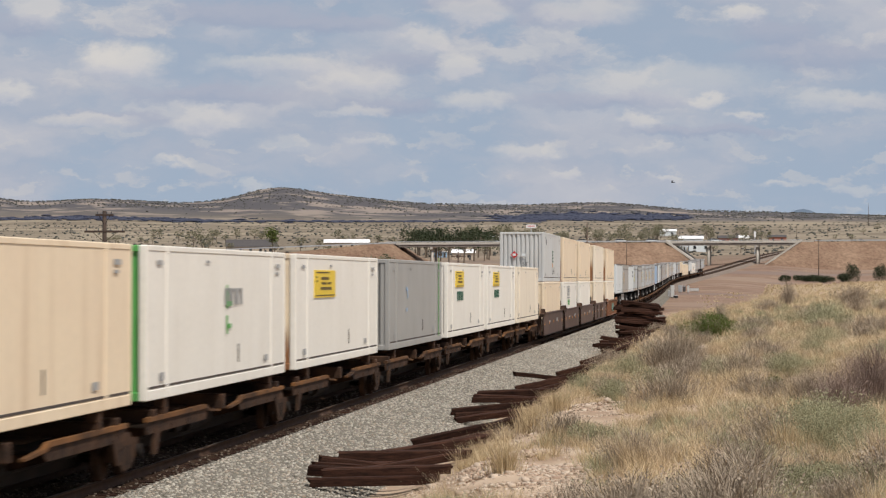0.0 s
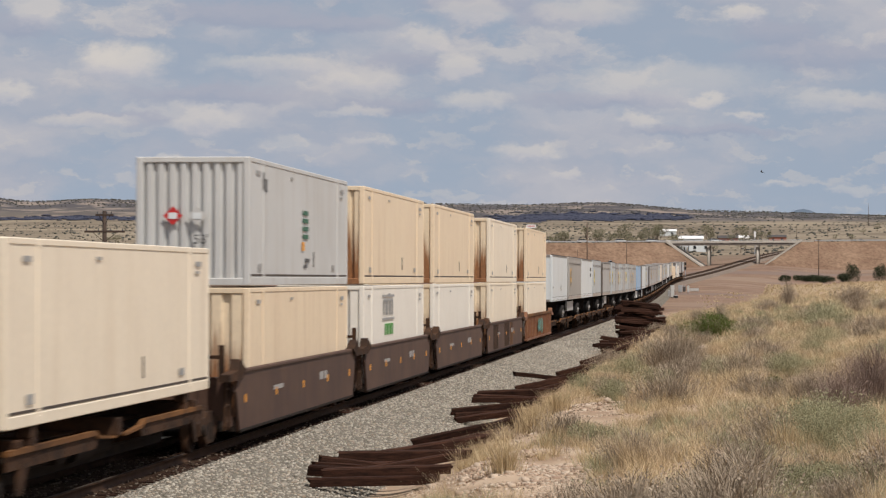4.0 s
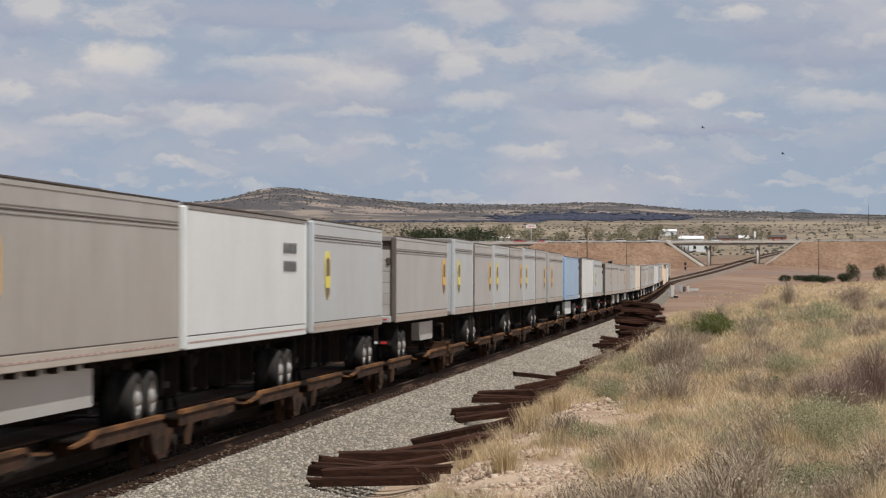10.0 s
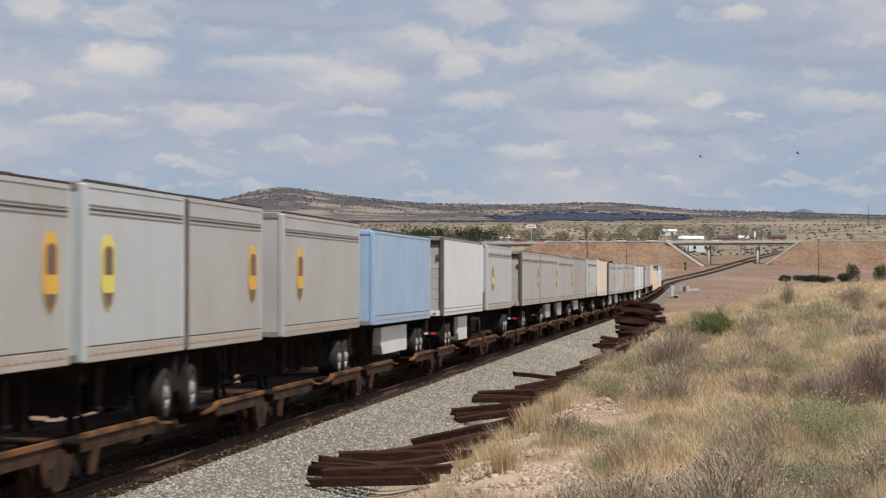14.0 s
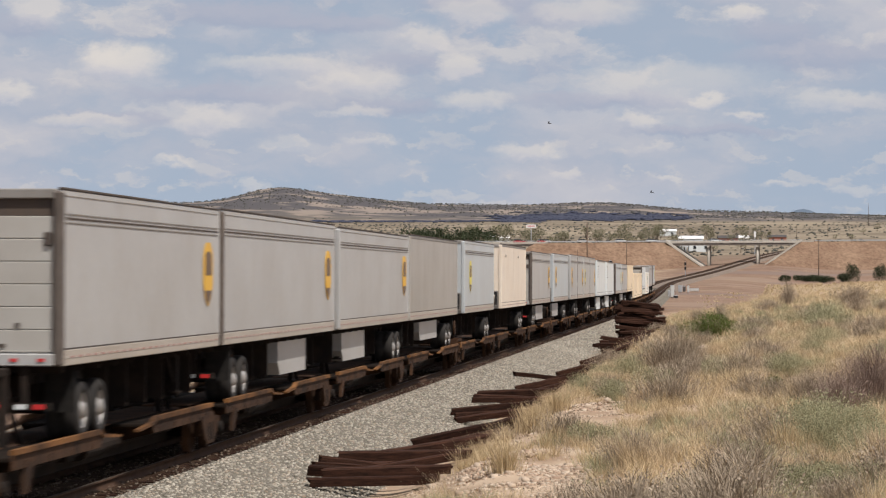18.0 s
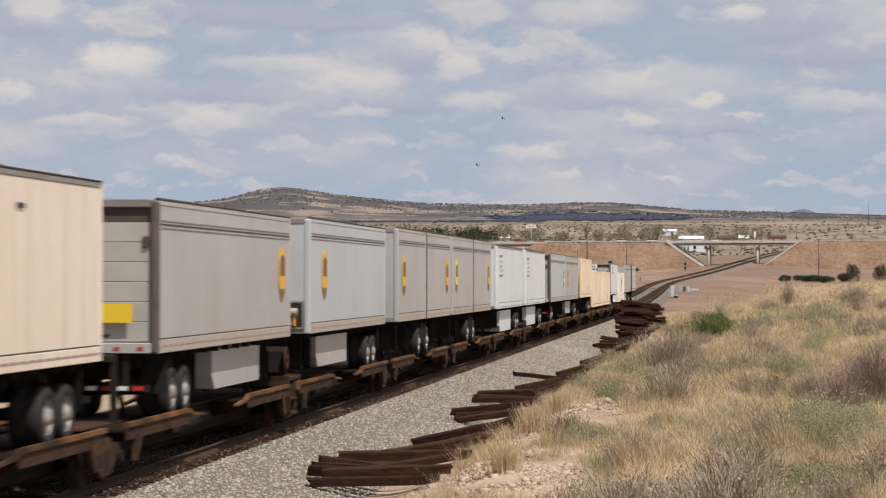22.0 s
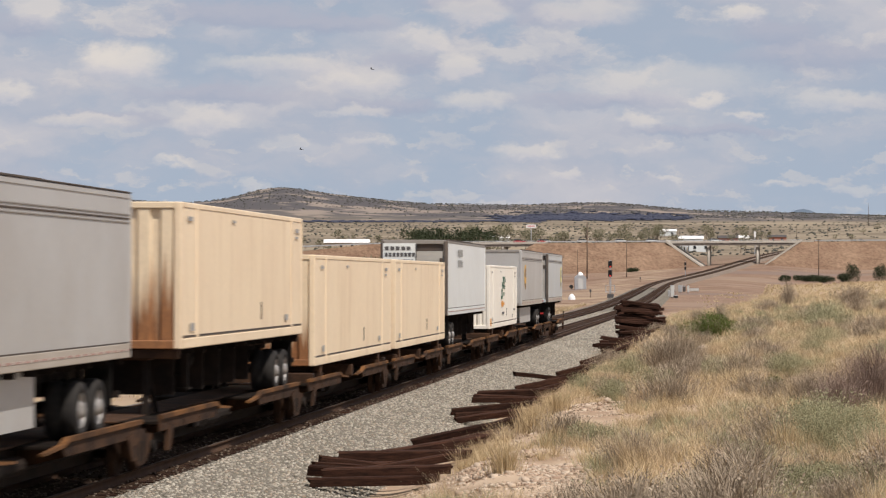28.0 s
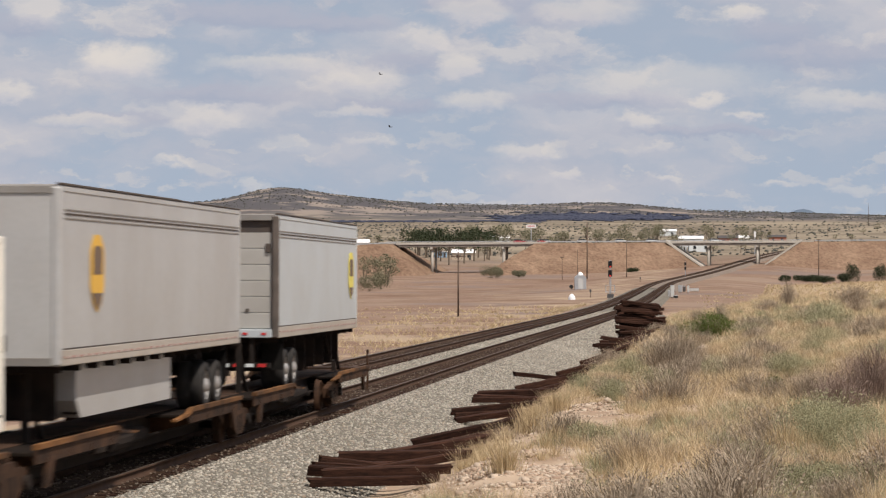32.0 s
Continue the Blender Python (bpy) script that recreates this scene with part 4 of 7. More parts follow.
def make_plants():
    meadow("straw_grass", M["straw"], "dry straw-coloured bunch grass covering the bank", 2300, 27, 125, 80, 0.16, 0.56, 0.0065, 1, -0.5, 0.12, 0.95)
    meadow("low_grass", M["straw"], "low thin dry grass over the bank", 1900, 27, 125, 34, 0.12, 0.3, 0.0065, 9, -0.8, 0.17, 1.1)
    meadow("grass_litter", M["litter"], "short broken dry grass between the tufts", 7500, 27, 130, 10, 0.04, 0.12, 0.009, 6, -2.0, 0.18, 1.8)
    meadow("pale_grass", M["pale_straw"], "bleached pale grass clumps on the bank", 560, 27, 125, 90, 0.26, 0.6, 0.0065, 7, 0.1, 0.09, 0.9)
    meadow("sage_tufts", M["sage"], "grey-green tufts among the dry grass", 800, 27, 60, 90, 0.14, 0.4, 0.007, 2, -0.05, 0.18, 1.1)
    meadow("upper_sage_tufts", M["sage"], "grey-green tufts higher on the bank", 280, 70, 130, 60, 0.2, 0.5, 0.010, 12, 0.1, 0.18, 1.1)
    meadow("dead_weeds", M["twig"], "brown dead weed stalks among the grass", 480, 27, 130, 50, 0.2, 0.5, 0.006, 3, 0.05, 0.16, 1.0)
    meadow("far_straw_grass", M["straw"], "dry straw-coloured grass farther up the bank", 5200, 120, 335, 16, 0.2, 0.62, 0.024, 4, -0.7, 0.17, 1.0)
    meadow("far_pale_grass", M["pale_straw"], "bleached grass farther up the bank", 1500, 115, 335, 18, 0.25, 0.55, 0.022, 8, 0.0, 0.14, 0.8)
    meadow("far_sage", M["sage"], "grey-green low scrub farther up the bank", 800, 115, 330, 24, 0.25, 0.6, 0.026, 5, 0.0, 0.24, 1.0)
    meadow("far_weeds", M["twig"], "grey-brown dead weeds farther up the bank", 400, 110, 330, 24, 0.25, 0.5, 0.022, 15, 0.1, 0.2, 1.0)
    rng = np.random.RandomState(31)
    N = 6500
    y = 105 + 330 * rng.uniform(0, 1, N) ** 1.1
    n = -9.6 - 34 * rng.uniform(0, 1, N) ** 1.7
    right = np.arange(N) > 3300
    y = np.where(right, rng.uniform(330, 600, N), y)
    n = np.where(right, 7 + 55 * rng.uniform(0, 1, N) ** 0.7, n)
    keep = (lumps(y * 0.7, n, 22, 91) + 0.5 * lumps(y, n, 9, 92) > 0.12) | (right & (n > 17) & (y < 300 + np.clip(40 * (n - 15), 0, 215)) | (~right & (lumps(y, n, 14, 95) > 0.12)))
    y, n = y[keep], n[keep]
    x = track_x(y) + n
    per = 9
    aa = rng.uniform(0, math.tau, (len(x), per))
    rr = np.abs(rng.normal(0, 0.16, aa.shape))
    h = np.repeat(rng.uniform(0.25, 0.6, len(x)), per) * rng.uniform(0.5, 1, aa.size)
    v, f = blades((x[:, None] + rr * np.cos(aa)).ravel(), (y[:, None] + rr * np.sin(aa)).ravel(), np.repeat(ground_z(x, y), per) - 0.03, h, np.repeat(0.00012 * y, per) * rng.uniform(0.7, 1.4, aa.size), h * 0.7, rng, aa.ravel())
    tagged(new("field_weeds", array_mesh("field_weeds", v, f, M["straw"], False)), "sparse dry weeds along the edge of the dirt field", "grass", kind="stuff")
    # single bushes: angle, distance, radius, height
    for k, (u, d, r, h, m, lab, lv) in enumerate((
            (1252, 141, 1.75, 1.45, "leaf", "fresh green low shrub on the dry bank", 6500), (1274, 156, 0.6, 1.9, "twig", "tall dead stalks behind a green shrub", 900),
            (1190, 92, 1.5, 1.75, "twig", "large grey leafless bush with dense fine twigs", 7000), (1228, 88, 0.8, 0.9, "twig", "grey leafless bush beside a larger one", 3500), (1120, 97, 1.0, 1.0, "sage", "grey-green sage bush in dry grass", 2400), (1290, 84, 0.9, 0.75, "sage", "grey-green sage bush among straw grass", 2200),
            (1545, 54, 0.95, 1.3, "purple_twig", "purple-grey bare bush with tangled twigs", 6500), (1485, 53, 0.75, 0.9, "purple_twig", "purple-grey bare bush beside dry grass", 3600), (1440, 58, 0.85, 0.8, "twig", "dark tangled dead bush on the bank", 3800), (1500, 55, 0.8, 0.75, "twig", "brown tangled bush on the bank", 3000),
            (1370, 46, 0.5, 0.5, "twig", "dark tangled dead bush near the camera", 2600), (1480, 42, 0.85, 0.8, "sage", "wide silvery sage bush near the camera", 5200), (1545, 39, 0.7, 0.6, "sage", "silvery sage bush in dry grass", 3800),
            (1385, 35.8, 0.55, 0.45, "sage", "silvery low sage bush in grass", 3000), (1130, 34.8, 0.55, 0.34, "sage", "low grey-green sage clump", 2600), (1060, 35.4, 0.5, 0.3, "sage", "low grey-green sage clump at the edge of bare soil", 2200), (1235, 34.8, 0.5, 0.36, "sage", "low grey-green sage clump in grass", 2200),
            (1240, 53, 0.5, 0.45, "twig", "small dead brown bush", 1600), (1520, 34.6, 0.6, 0.46, "sage", "silvery sage bush beside bare soil", 3200), (1455, 35.0, 0.6, 0.46, "sage", "silvery sage bush among short grass", 3200), (1340, 43, 0.5, 0.4, "sage", "small silvery sage bush in dry grass", 2200), (1395, 74, 0.8, 0.75, "sage", "olive bush among straw grass", 1900), (1370, 66, 0.4, 0.55, "olive", "dark green weed clump in dry grass", 900),
            (1450, 100, 1.1, 0.9, "sage", "grey-green bush on the bank", 1800), (1470, 128, 1.4, 1.1, "sage", "wide grey-green bush on the upper bank", 2200), (1330, 138, 1.2, 0.9, "twig", "dull grey bush on the upper bank", 1900), (1440, 150, 1.3, 1.0, "twig", "dull brown bush on the upper bank", 1900),
            (1510, 215, 2.2, 1.9, "twig", "bare brown bush at the top of the bank", 2600), (1360, 205, 1.6, 1.1, "twig", "dull brown bush on the far bank", 1400), (1395, 240, 1.0, 2.6, "twig", "thin leafless bush at the top of the bank", 900), (1195, 165, 0.9, 0.8, "twig", "dead weeds beside the heap of ties", 1200),
            (1465, 170, 1.4, 1.0, "sage", "grey-green bush on the bank", 1400), (985, 74, 0.45, 0.62, "straw", "thick clump of pale dry grass", 1500), (945, 70, 0.45, 0.6, "straw", "thick clump of pale dry grass beside the ties", 1500), (1095, 84, 0.45, 0.6, "straw", "tall clump of pale dry grass above bare soil", 1500), (893, 49, 0.38, 0.55, "straw", "fountain-like clump of pale dry grass", 1500), (1130, 78, 0.4, 0.5, "straw", "thick clump of pale dry grass", 1500))):
        (bunch_grass if m == "straw" else shrub)(aside(u, d), d, r, h, M[m], lab, 100 + k, lv, 0.011 if d < 60 else 0.016 if d < 110 else 0.028)
    patterns = []
    for k, (r, h, m, lab) in enumerate(((0.55, 0.5, "sage", "grey-green sage bush in dry grass"), (0.8, 0.65, "sage", "wide silvery sage bush in dry grass"), (0.6, 0.55, "twig", "small brown leafless bush in dry grass"), (0.9, 0.75, "twig", "purple-grey leafless bush in dry grass"), (0.5, 0.6, "straw", "tall clump of dry bunch grass"), (0.45, 0.7, "pale_straw", "tall clump of bleached bunch grass"), (0.5, 0.45, "olive", "olive green young bush in dry grass"))):
        patterns.append((bunch_grass if "straw" in m else shrub)(15.0 + 1.6 * k, 70.0 + 0.3 * k, r, h, M[m], lab, 400 + k, 1400, 0.014))
    rr = random.Random(21)
    for k in range(190):
        d = 30 + 190 * rr.random() ** 1.35
        u = rr.uniform(880, 1590)
        x = aside(u, d)
        n = x - float(track_x(d))
        if n < 7.0 or bare_spots(x, d) > 0.4 or bare_spots(x, d + 4) > 0.9:
            continue
        pick = patterns[rr.choice((0, 1, 2, 3, 3, 4, 4, 5))]
        s = rr.uniform(0.7, 1.7) * (0.65 if pick.name.startswith("grass") else 0.9)
        c = copy_thing(pick, Matrix.Translation((x, d, gz(x, d) - 0.03)) @ pose(0, 0, 0, 0, 0, rr.uniform(0, 360)))
        c.scale = (s, s, s)
    for k, (u, d, r, h) in enumerate(((1506, 905, 3.4, 6.6), (1492, 912, 2.8, 3.6), (1440, 915, 4.4, 2.6), (1460, 912, 4.2, 2.4), (1420, 915, 3.6, 2.2), (1390, 890, 2.4, 2.4), (1562, 900, 3.6, 6.5), (918, 1000, 3.0, 2.6), (868, 985, 4.4, 4.6), (880, 990, 3.6, 3.6), (1118, 1040, 3.0, 1.8), (655, 800, 4.0, 5.0), (672, 830, 4.0, 6.0))):
        shrub(aside(u, d), d, r, h, M["juniper" if u > 1100 else "cotton"], "dark green bush on open dirt", 200 + k, 900, 0.16, twig=0.2)
    rng = random.Random(5)
    k = 0
    for u0, u1, n, d0, d1, h0, h1, m in ((330, 760, 34, 1250, 1800, 6, 11, "cotton"), (640, 698, 7, 860, 1000, 7, 11, "cotton"), (690, 870, 24, 1160, 1350, 11, 15, "juniper"), (780, 1180, 44, 1200, 1950, 8, 13.5, "cotton"), (1100, 1360, 22, 1350, 2100, 7, 12, "cotton"), (1300, 1560, 10, 1700, 2500, 5, 8, "cotton"), (150, 430, 10, 1500, 2000, 5, 9, "cotton")):
        for i in range(n):
            u, d = rng.uniform(u0, u1), rng.uniform(d0, d1)
            tree(aside(u, d), d, rng.uniform(h0, h1), M[m], "spring-green tree in the valley" if m == "cotton" else "dark green bushy tree in the valley", 300 + k, 320, 0.5)
            k += 1
    tree(aside(482, 1380), 1380, 14.0, M["leaf"], "tall fresh green tree above the roofs", 290, 700, 0.24)
    spots = []
    for i in range(3600):
        u, d = rng.uniform(-200, 1760), rng.uniform(1300, 3100)
        q = rng.uniform(0.5, 1.0) ** 2
        spots.append((aside(u, d), d, 1.5 * q, 1.2 * q))
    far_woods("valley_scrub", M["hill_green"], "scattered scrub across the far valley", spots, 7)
    # added clumps whose dark colour draws cloud shadow across the far plain
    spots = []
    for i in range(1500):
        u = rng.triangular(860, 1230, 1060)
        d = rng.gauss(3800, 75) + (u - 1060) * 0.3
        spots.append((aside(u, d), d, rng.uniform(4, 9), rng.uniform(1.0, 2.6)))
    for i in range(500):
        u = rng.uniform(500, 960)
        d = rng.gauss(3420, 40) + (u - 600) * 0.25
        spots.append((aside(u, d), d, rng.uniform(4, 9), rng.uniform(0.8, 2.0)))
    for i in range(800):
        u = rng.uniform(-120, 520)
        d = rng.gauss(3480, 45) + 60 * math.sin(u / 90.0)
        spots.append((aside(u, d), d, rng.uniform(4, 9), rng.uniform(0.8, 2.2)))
    far_woods("dark_woods", M["cloud_shadow_blue"], "dark blue clumps painting a cloud shadow at the foot of the hills", spots, 8)
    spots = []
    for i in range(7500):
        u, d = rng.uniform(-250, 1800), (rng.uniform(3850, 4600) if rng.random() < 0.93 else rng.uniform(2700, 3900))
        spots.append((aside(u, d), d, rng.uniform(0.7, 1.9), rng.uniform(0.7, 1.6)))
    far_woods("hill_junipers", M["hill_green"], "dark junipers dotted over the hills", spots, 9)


# ---- stones ----
def stone_mesh(seed, flat=0.65, fine=True):
    rng = np.random.RandomState(seed)
    bm = bmesh.new()
    if fine:
        bmesh.ops.create_icosphere(bm, subdivisions=1, radius=1.0)
    else:
        bmesh.ops.create_cube(bm, size=1.25)
        bmesh.ops.triangulate(bm, faces=bm.faces[:])
    for v in bm.verts:
        v.co = v.co * rng.uniform(0.7, 1.2)
        v.co.z *= flat
    vs = np.array([v.co[:] for v in bm.verts])
    bm.verts.index_update()
    fs = np.array([[v.index for v in f.verts] for f in bm.faces])
    bm.free()
    return vs, fs


def scatter(name, material, label, x, y, z, size, seed):
    """Loose stones in one mesh."""
    rng = np.random.RandomState(seed)
    kinds = [stone_mesh(seed + k, 0.75, False) for k in range(5)]
    V, Fc, o = [], [], 0
    for k, (vs, fs) in enumerate(kinds):
        i = np.arange(k, len(x), 5)
        a = rng.uniform(0, math.tau, len(i))
        c, s = np.cos(a), np.sin(a)
        p = np.stack([vs[None, :, 0] * c[:, None] - vs[None, :, 1] * s[:, None], vs[None, :, 0] * s[:, None] + vs[None, :, 1] * c[:, None], np.repeat(vs[None, :, 2], len(i), 0)], -1) * size[i][:, None, None]
        p += np.stack([x[i], y[i], z[i]], -1)[:, None, :]
        V.append(p.reshape(-1, 3))
        Fc.append((fs[None] + (np.arange(len(i)) * len(vs))[:, None, None] + o).reshape(-1, 3))
        o += len(i) * len(vs)
    ob = new(name, array_mesh(name, np.concatenate(V), np.concatenate(Fc), material, False))
    return tagged(ob, label, "stones", kind="stuff")


def speckled(name, colours):
    return leafy(name, colours, 0.9, 0.0, 0.25)


M["gravel"] = speckled("crushed_stone", [(0.07, 0.062, 0.05), (0.20, 0.185, 0.157), (0.31, 0.288, 0.246), (0.49, 0.455, 0.39), (0.30, 0.24, 0.185)])
M["crib_gravel"] = speckled("stained_stone", [(0.03, 0.02, 0.015), (0.07, 0.048, 0.034), (0.12, 0.088, 0.065), (0.18, 0.145, 0.115)])
M["limestone"] = speckled("pale_limestone", [(0.30, 0.20, 0.14), (0.42, 0.32, 0.24), (0.54, 0.45, 0.36)])


def make_stones():
    rng = np.random.RandomState(3)
    # ballast stones on the shoulder and between the tracks
    c = 54000
    y = 43 + 122 * rng.uniform(0, 1, c) ** 1.35
    n = np.where(rng.uniform(0, 1, c) < 0.76, 1.35 + 4.0 * rng.uniform(0, 1, c), rng.uniform(-3.0, -1.3, c))
    scatter("ballast_stones", M["gravel"], "loose grey ballast stones on the shoulder", track_x(y) + n, y, track_z(y) + bed_height(n) + rng.uniform(-0.012, 0.012, c), rng.uniform(0.022, 0.048, c), 40)
    c = 7000
    y = 48 + 130 * rng.uniform(0, 1, c) ** 1.2
    n = rng.uniform(-1.25, 1.35, c) - np.where(rng.uniform(0, 1, c) < 0.45, GAP, 0.0)
    scatter("crib_stones", M["crib_gravel"], "oil-stained brown stones between the rails", track_x(y) + n, y, track_z(y) - 0.16, rng.uniform(0.022, 0.045, c), 48)
    c = 15000
    y = 158 + 170 * rng.uniform(0, 1, c) ** 1.2
    n = np.where(rng.uniform(0, 1, c) < 0.68, rng.uniform(1.35, 4.8, c), rng.uniform(-3.0, -1.3, c))
    scatter("far_ballast_stones", M["gravel"], "loose grey ballast stones farther along the track", track_x(y) + n, y, track_z(y) + bed_height(n), rng.uniform(0.03, 0.065, c), 45)
    c = 26000
    y = 34 + 120 * rng.uniform(0, 1, c) ** 1.2
    x = track_x(y) + 4.2 + rng.uniform(0, 1, c) * np.maximum(0.172 * y + 2 - track_x(y) - 4.2, 1)
    for cx, cy, rx, ry in ((1.75, 48.5, 0.7, 4.0), (4.2, 77.0, 1.3, 6.0), (4.3, 40.2, 0.4, 1.5), (0.6, 51.0, 1.0, 5.0)):
        x = np.concatenate([x, rng.normal(cx, rx * 0.7, 1300)])
        y = np.concatenate([y, rng.normal(cy, ry * 0.7, 1300)])
    keep = (bare_spots(x, y) > 0.4) | (rng.uniform(0, 1, len(x)) < 0.15)
    x, y = x[keep], y[keep]
    scatter("limestone_chips", M["limestone"], "pale limestone chips on bare soil", x, y, ground_z(x, y), rng.uniform(0.02, 0.06, len(x)) * (1 + 1.2 * (rng.uniform(0, 1, len(x)) > 0.96)), 60)
    for u, d, s in ((1040, 74, 0.14), (1075, 76, 0.12), (1010, 72, 0.1), (1550, 215, 0.7), (1562, 212, 0.9), (1245, 118, 0.4), (1250, 41, 0.10), (1290, 41.5, 0.12), (1325, 36, 0.1), (930, 47, 0.10), (905, 46, 0.08)):
        vs, fs = stone_mesh(int(u))
        ob = new("rock", array_mesh("rock", vs * s, fs, M["limestone"], False))
        ob.location = (aside(u, d), d, gz(aside(u, d), d) + 0.05)
        tagged(ob, "pale limestone rock half sunk in the bank", "rock", "rocks on the bank")


# ---- the road, its embankments and bridges ----
def road_at(u):
    d = 1045 + (u - 700) * 0.09
    return Vector((aside(u, d), d, EYE.z - 7.9 + (u - 700) * 0.00054 - min(6.0, 0.02 * max(0.0, 660 - u))))


def road_frame(u):
    p = road_at(u)
    along = (road_at(u + 10) - road_at(u - 10)).normalized()
    out = Vector((along.y, -along.x, 0)).normalized()    # towards the camera
    return p, along, out


SKEW = Vector((-0.17, -1.0, 0.0))     # the bridges cross the tracks at an angle


def skewed(u):
    """The step, for each metre square to the road, that keeps to the line of the tracks."""
    p, al, out = road_frame(u)
    return SKEW / SKEW.dot(out)


def embankment(name, u0, u1, open0, open1, label):
    """An earth bank with sloped sides; where an end is open it slopes down beyond the edge to a bridge."""
    us = np.unique(np.concatenate([np.arange(u0 - (80 if open0 else 0), u0, 8.0), np.linspace(u0, u1, int((u1 - u0) / 5) + 2), np.arange(u1, u1 + (81 if open1 else 1), 8.0)]))
    rows = []
    rng = np.random.RandomState(int(abs(u0)) + 5)
    foot = EYE.z - 20.8
    for u in us:
        p, al, out = road_frame(u)
        sk = skewed(u)
        drop = max(0.0, u0 - u, u - u1) * 0.155
        row = []
        for t in (-30, -24, -18, -12, -6.2, -6, 6, 6.2, 8, 10, 12, 14, 16, 18, 20, 22, 25, 29, 33):
            h = p.z - 0.1 - max(drop, (abs(t) - 6) * 0.47 if abs(t) > 6 else 0.0)
            j = 0.3 if abs(t) > 6.1 or drop > 0 else 0.0
            row.append((p.x + sk.x * t, p.y + sk.y * t, max(h, foot) + rng.uniform(-j, j)))
        rows.append(row)
    v = np.array(rows)
    m, k = v.shape[:2]
    i, j = np.meshgrid(np.arange(m - 1), np.arange(k - 1), indexing="ij")
    f = np.stack([i * k + j, (i + 1) * k + j, (i + 1) * k + j + 1, i * k + j + 1], -1).reshape(-1, 4)
    ob = new(name, array_mesh(name, v.reshape(-1, 3), f[:, ::-1], M["bank"], False))
    return tagged(ob, label, "embankment", kind="structure")


M["bank"] = mat("reddish_bank", (0.165, 0.104, 0.071), 0.95, var=(0.235, 0.158, 0.108), scale=0.09, amount=1.0, fine=0.3, fine_scale=0.8, bump=0.25, bump_scale=0.6, spec=0.05)
M["asphalt"] = mat("asphalt", (0.06, 0.06, 0.06), 0.9, var=(0.08, 0.08, 0.078), scale=0.3, amount=0.7)
M["pole"] = mat("weathered_pole", (0.08, 0.052, 0.038), 0.85, var=(0.13, 0.09, 0.066), scale=2, amount=0.8)
M["dark_pole"] = mat("tarred_pole", (0.04, 0.027, 0.02), 0.85, var=(0.075, 0.05, 0.036), scale=2, amount=0.8)
M["silver"] = mat("galvanised_steel", (0.5, 0.52, 0.54), 0.4, 0.5, var=(0.4, 0.41, 0.42), scale=2, amount=0.6)
M["lamp_red"] = mat("lit_red_lens", (0.6, 0.02, 0.02), 0.3, emit=((1.0, 0.06, 0.04), 0.8))
M["roof_dark"] = mat("dark_roof", (0.06, 0.055, 0.055), 0.8, var=(0.09, 0.08, 0.075), scale=1, amount=0.6)
M["roof_white"] = mat("white_metal_roof", (0.82, 0.82, 0.82), 0.45, var=(0.74, 0.74, 0.73), scale=0.6, amount=0.6)
M["wall_red"] = mat("brick_red_wall", (0.33, 0.13, 0.09), 0.9, var=(0.4, 0.18, 0.12), scale=0.6, amount=0.6)
M["wall_tan"] = mat("tan_wall", (0.5, 0.42, 0.33), 0.9, var=(0.44, 0.36, 0.28), scale=0.6, amount=0.6)
M["window"] = mat("dark_glass", (0.02, 0.025, 0.03), 0.1, 0.0, spec=0.8)


def bridge(u0, u1, piers, label):
    """A flat deck on edge beams with a parapet, borne by piers of two columns."""
    ob = thing("road_bridge", label, "bridge")
    a, al, out = road_frame(u0)
    b, _, _ = road_frame(u1)
    L = (b - a).length
    # the bridge's own axes: x along, y towards the camera
    al = (b - a).normalized()
    side = Vector((al.y, -al.x, 0)).normalized()
    up = al.cross(side) * -1
    if up.z < 0:
        up = -up
    m = Matrix((al, side, up)).transposed().to_4x4()
    m.translation = a
    ob.matrix_basis = m
    lean = SKEW.dot(al) / SKEW.dot(side)
    part("deck", Build().box((-1, -5.6, -0.35), (L + 1, 5.6, -0.02), 0.03), M["concrete"], ob)
    part("carriageway", Build().box((-1, -4.9, -0.019), (L + 1, 4.9, 0.02)), M["asphalt"], ob)
    for y in (-5.0, -2.5, 0.0, 2.5, 5.0):
        part("girder", Build().box((0, y - 0.25, -1.25), (L, y + 0.25, -0.352)), M["pier_dark"], ob, "dull steel girder")
    for y in (-5.5, 5.5):
        pr = part("parapet", Build().box((-1, y - 0.14, -0.02), (L + 1, y + 0.14, 0.45), 0.02), M["concrete"], ob)
        part("guard_rail", Build().box((-1, y - 0.05, 0.75), (L + 1, y + 0.05, 0.85)), M["silver"], pr)
        n = int(L / 2.5)
        for k in range(n + 1):
            part("rail_post", kept(("bridge_post",), lambda: Build().box((-0.05, -0.05, 0.44), (0.05, 0.05, 0.8)), M["silver"]), None, pr).location = (k * L / n, y, 0)
    for u in piers:
        x = L * (u - u0) / (u1 - u0)
        foot = -13.0
        pi = part("pier", Build().prism([(x - 0.5 - 5.2 * lean, -5.2), (x + 0.5 - 5.2 * lean, -5.2), (x + 0.5 + 5.2 * lean, 5.2), (x - 0.5 + 5.2 * lean, 5.2)], "z", -2.0, -1.252), M["concrete"], ob)
        for y in (-3.6, 3.6):
            xs = x + lean * y
            part("column", Build().cyl((xs, y, foot), (xs, y, -2.0), 0.52, 14), M["concrete"], pi, smooth=True)
    return ob


M["pier_dark"] = mat("dull_girder", (0.16, 0.14, 0.125), 0.7, 0.2, var=(0.22, 0.19, 0.16), scale=0.5, amount=0.6)


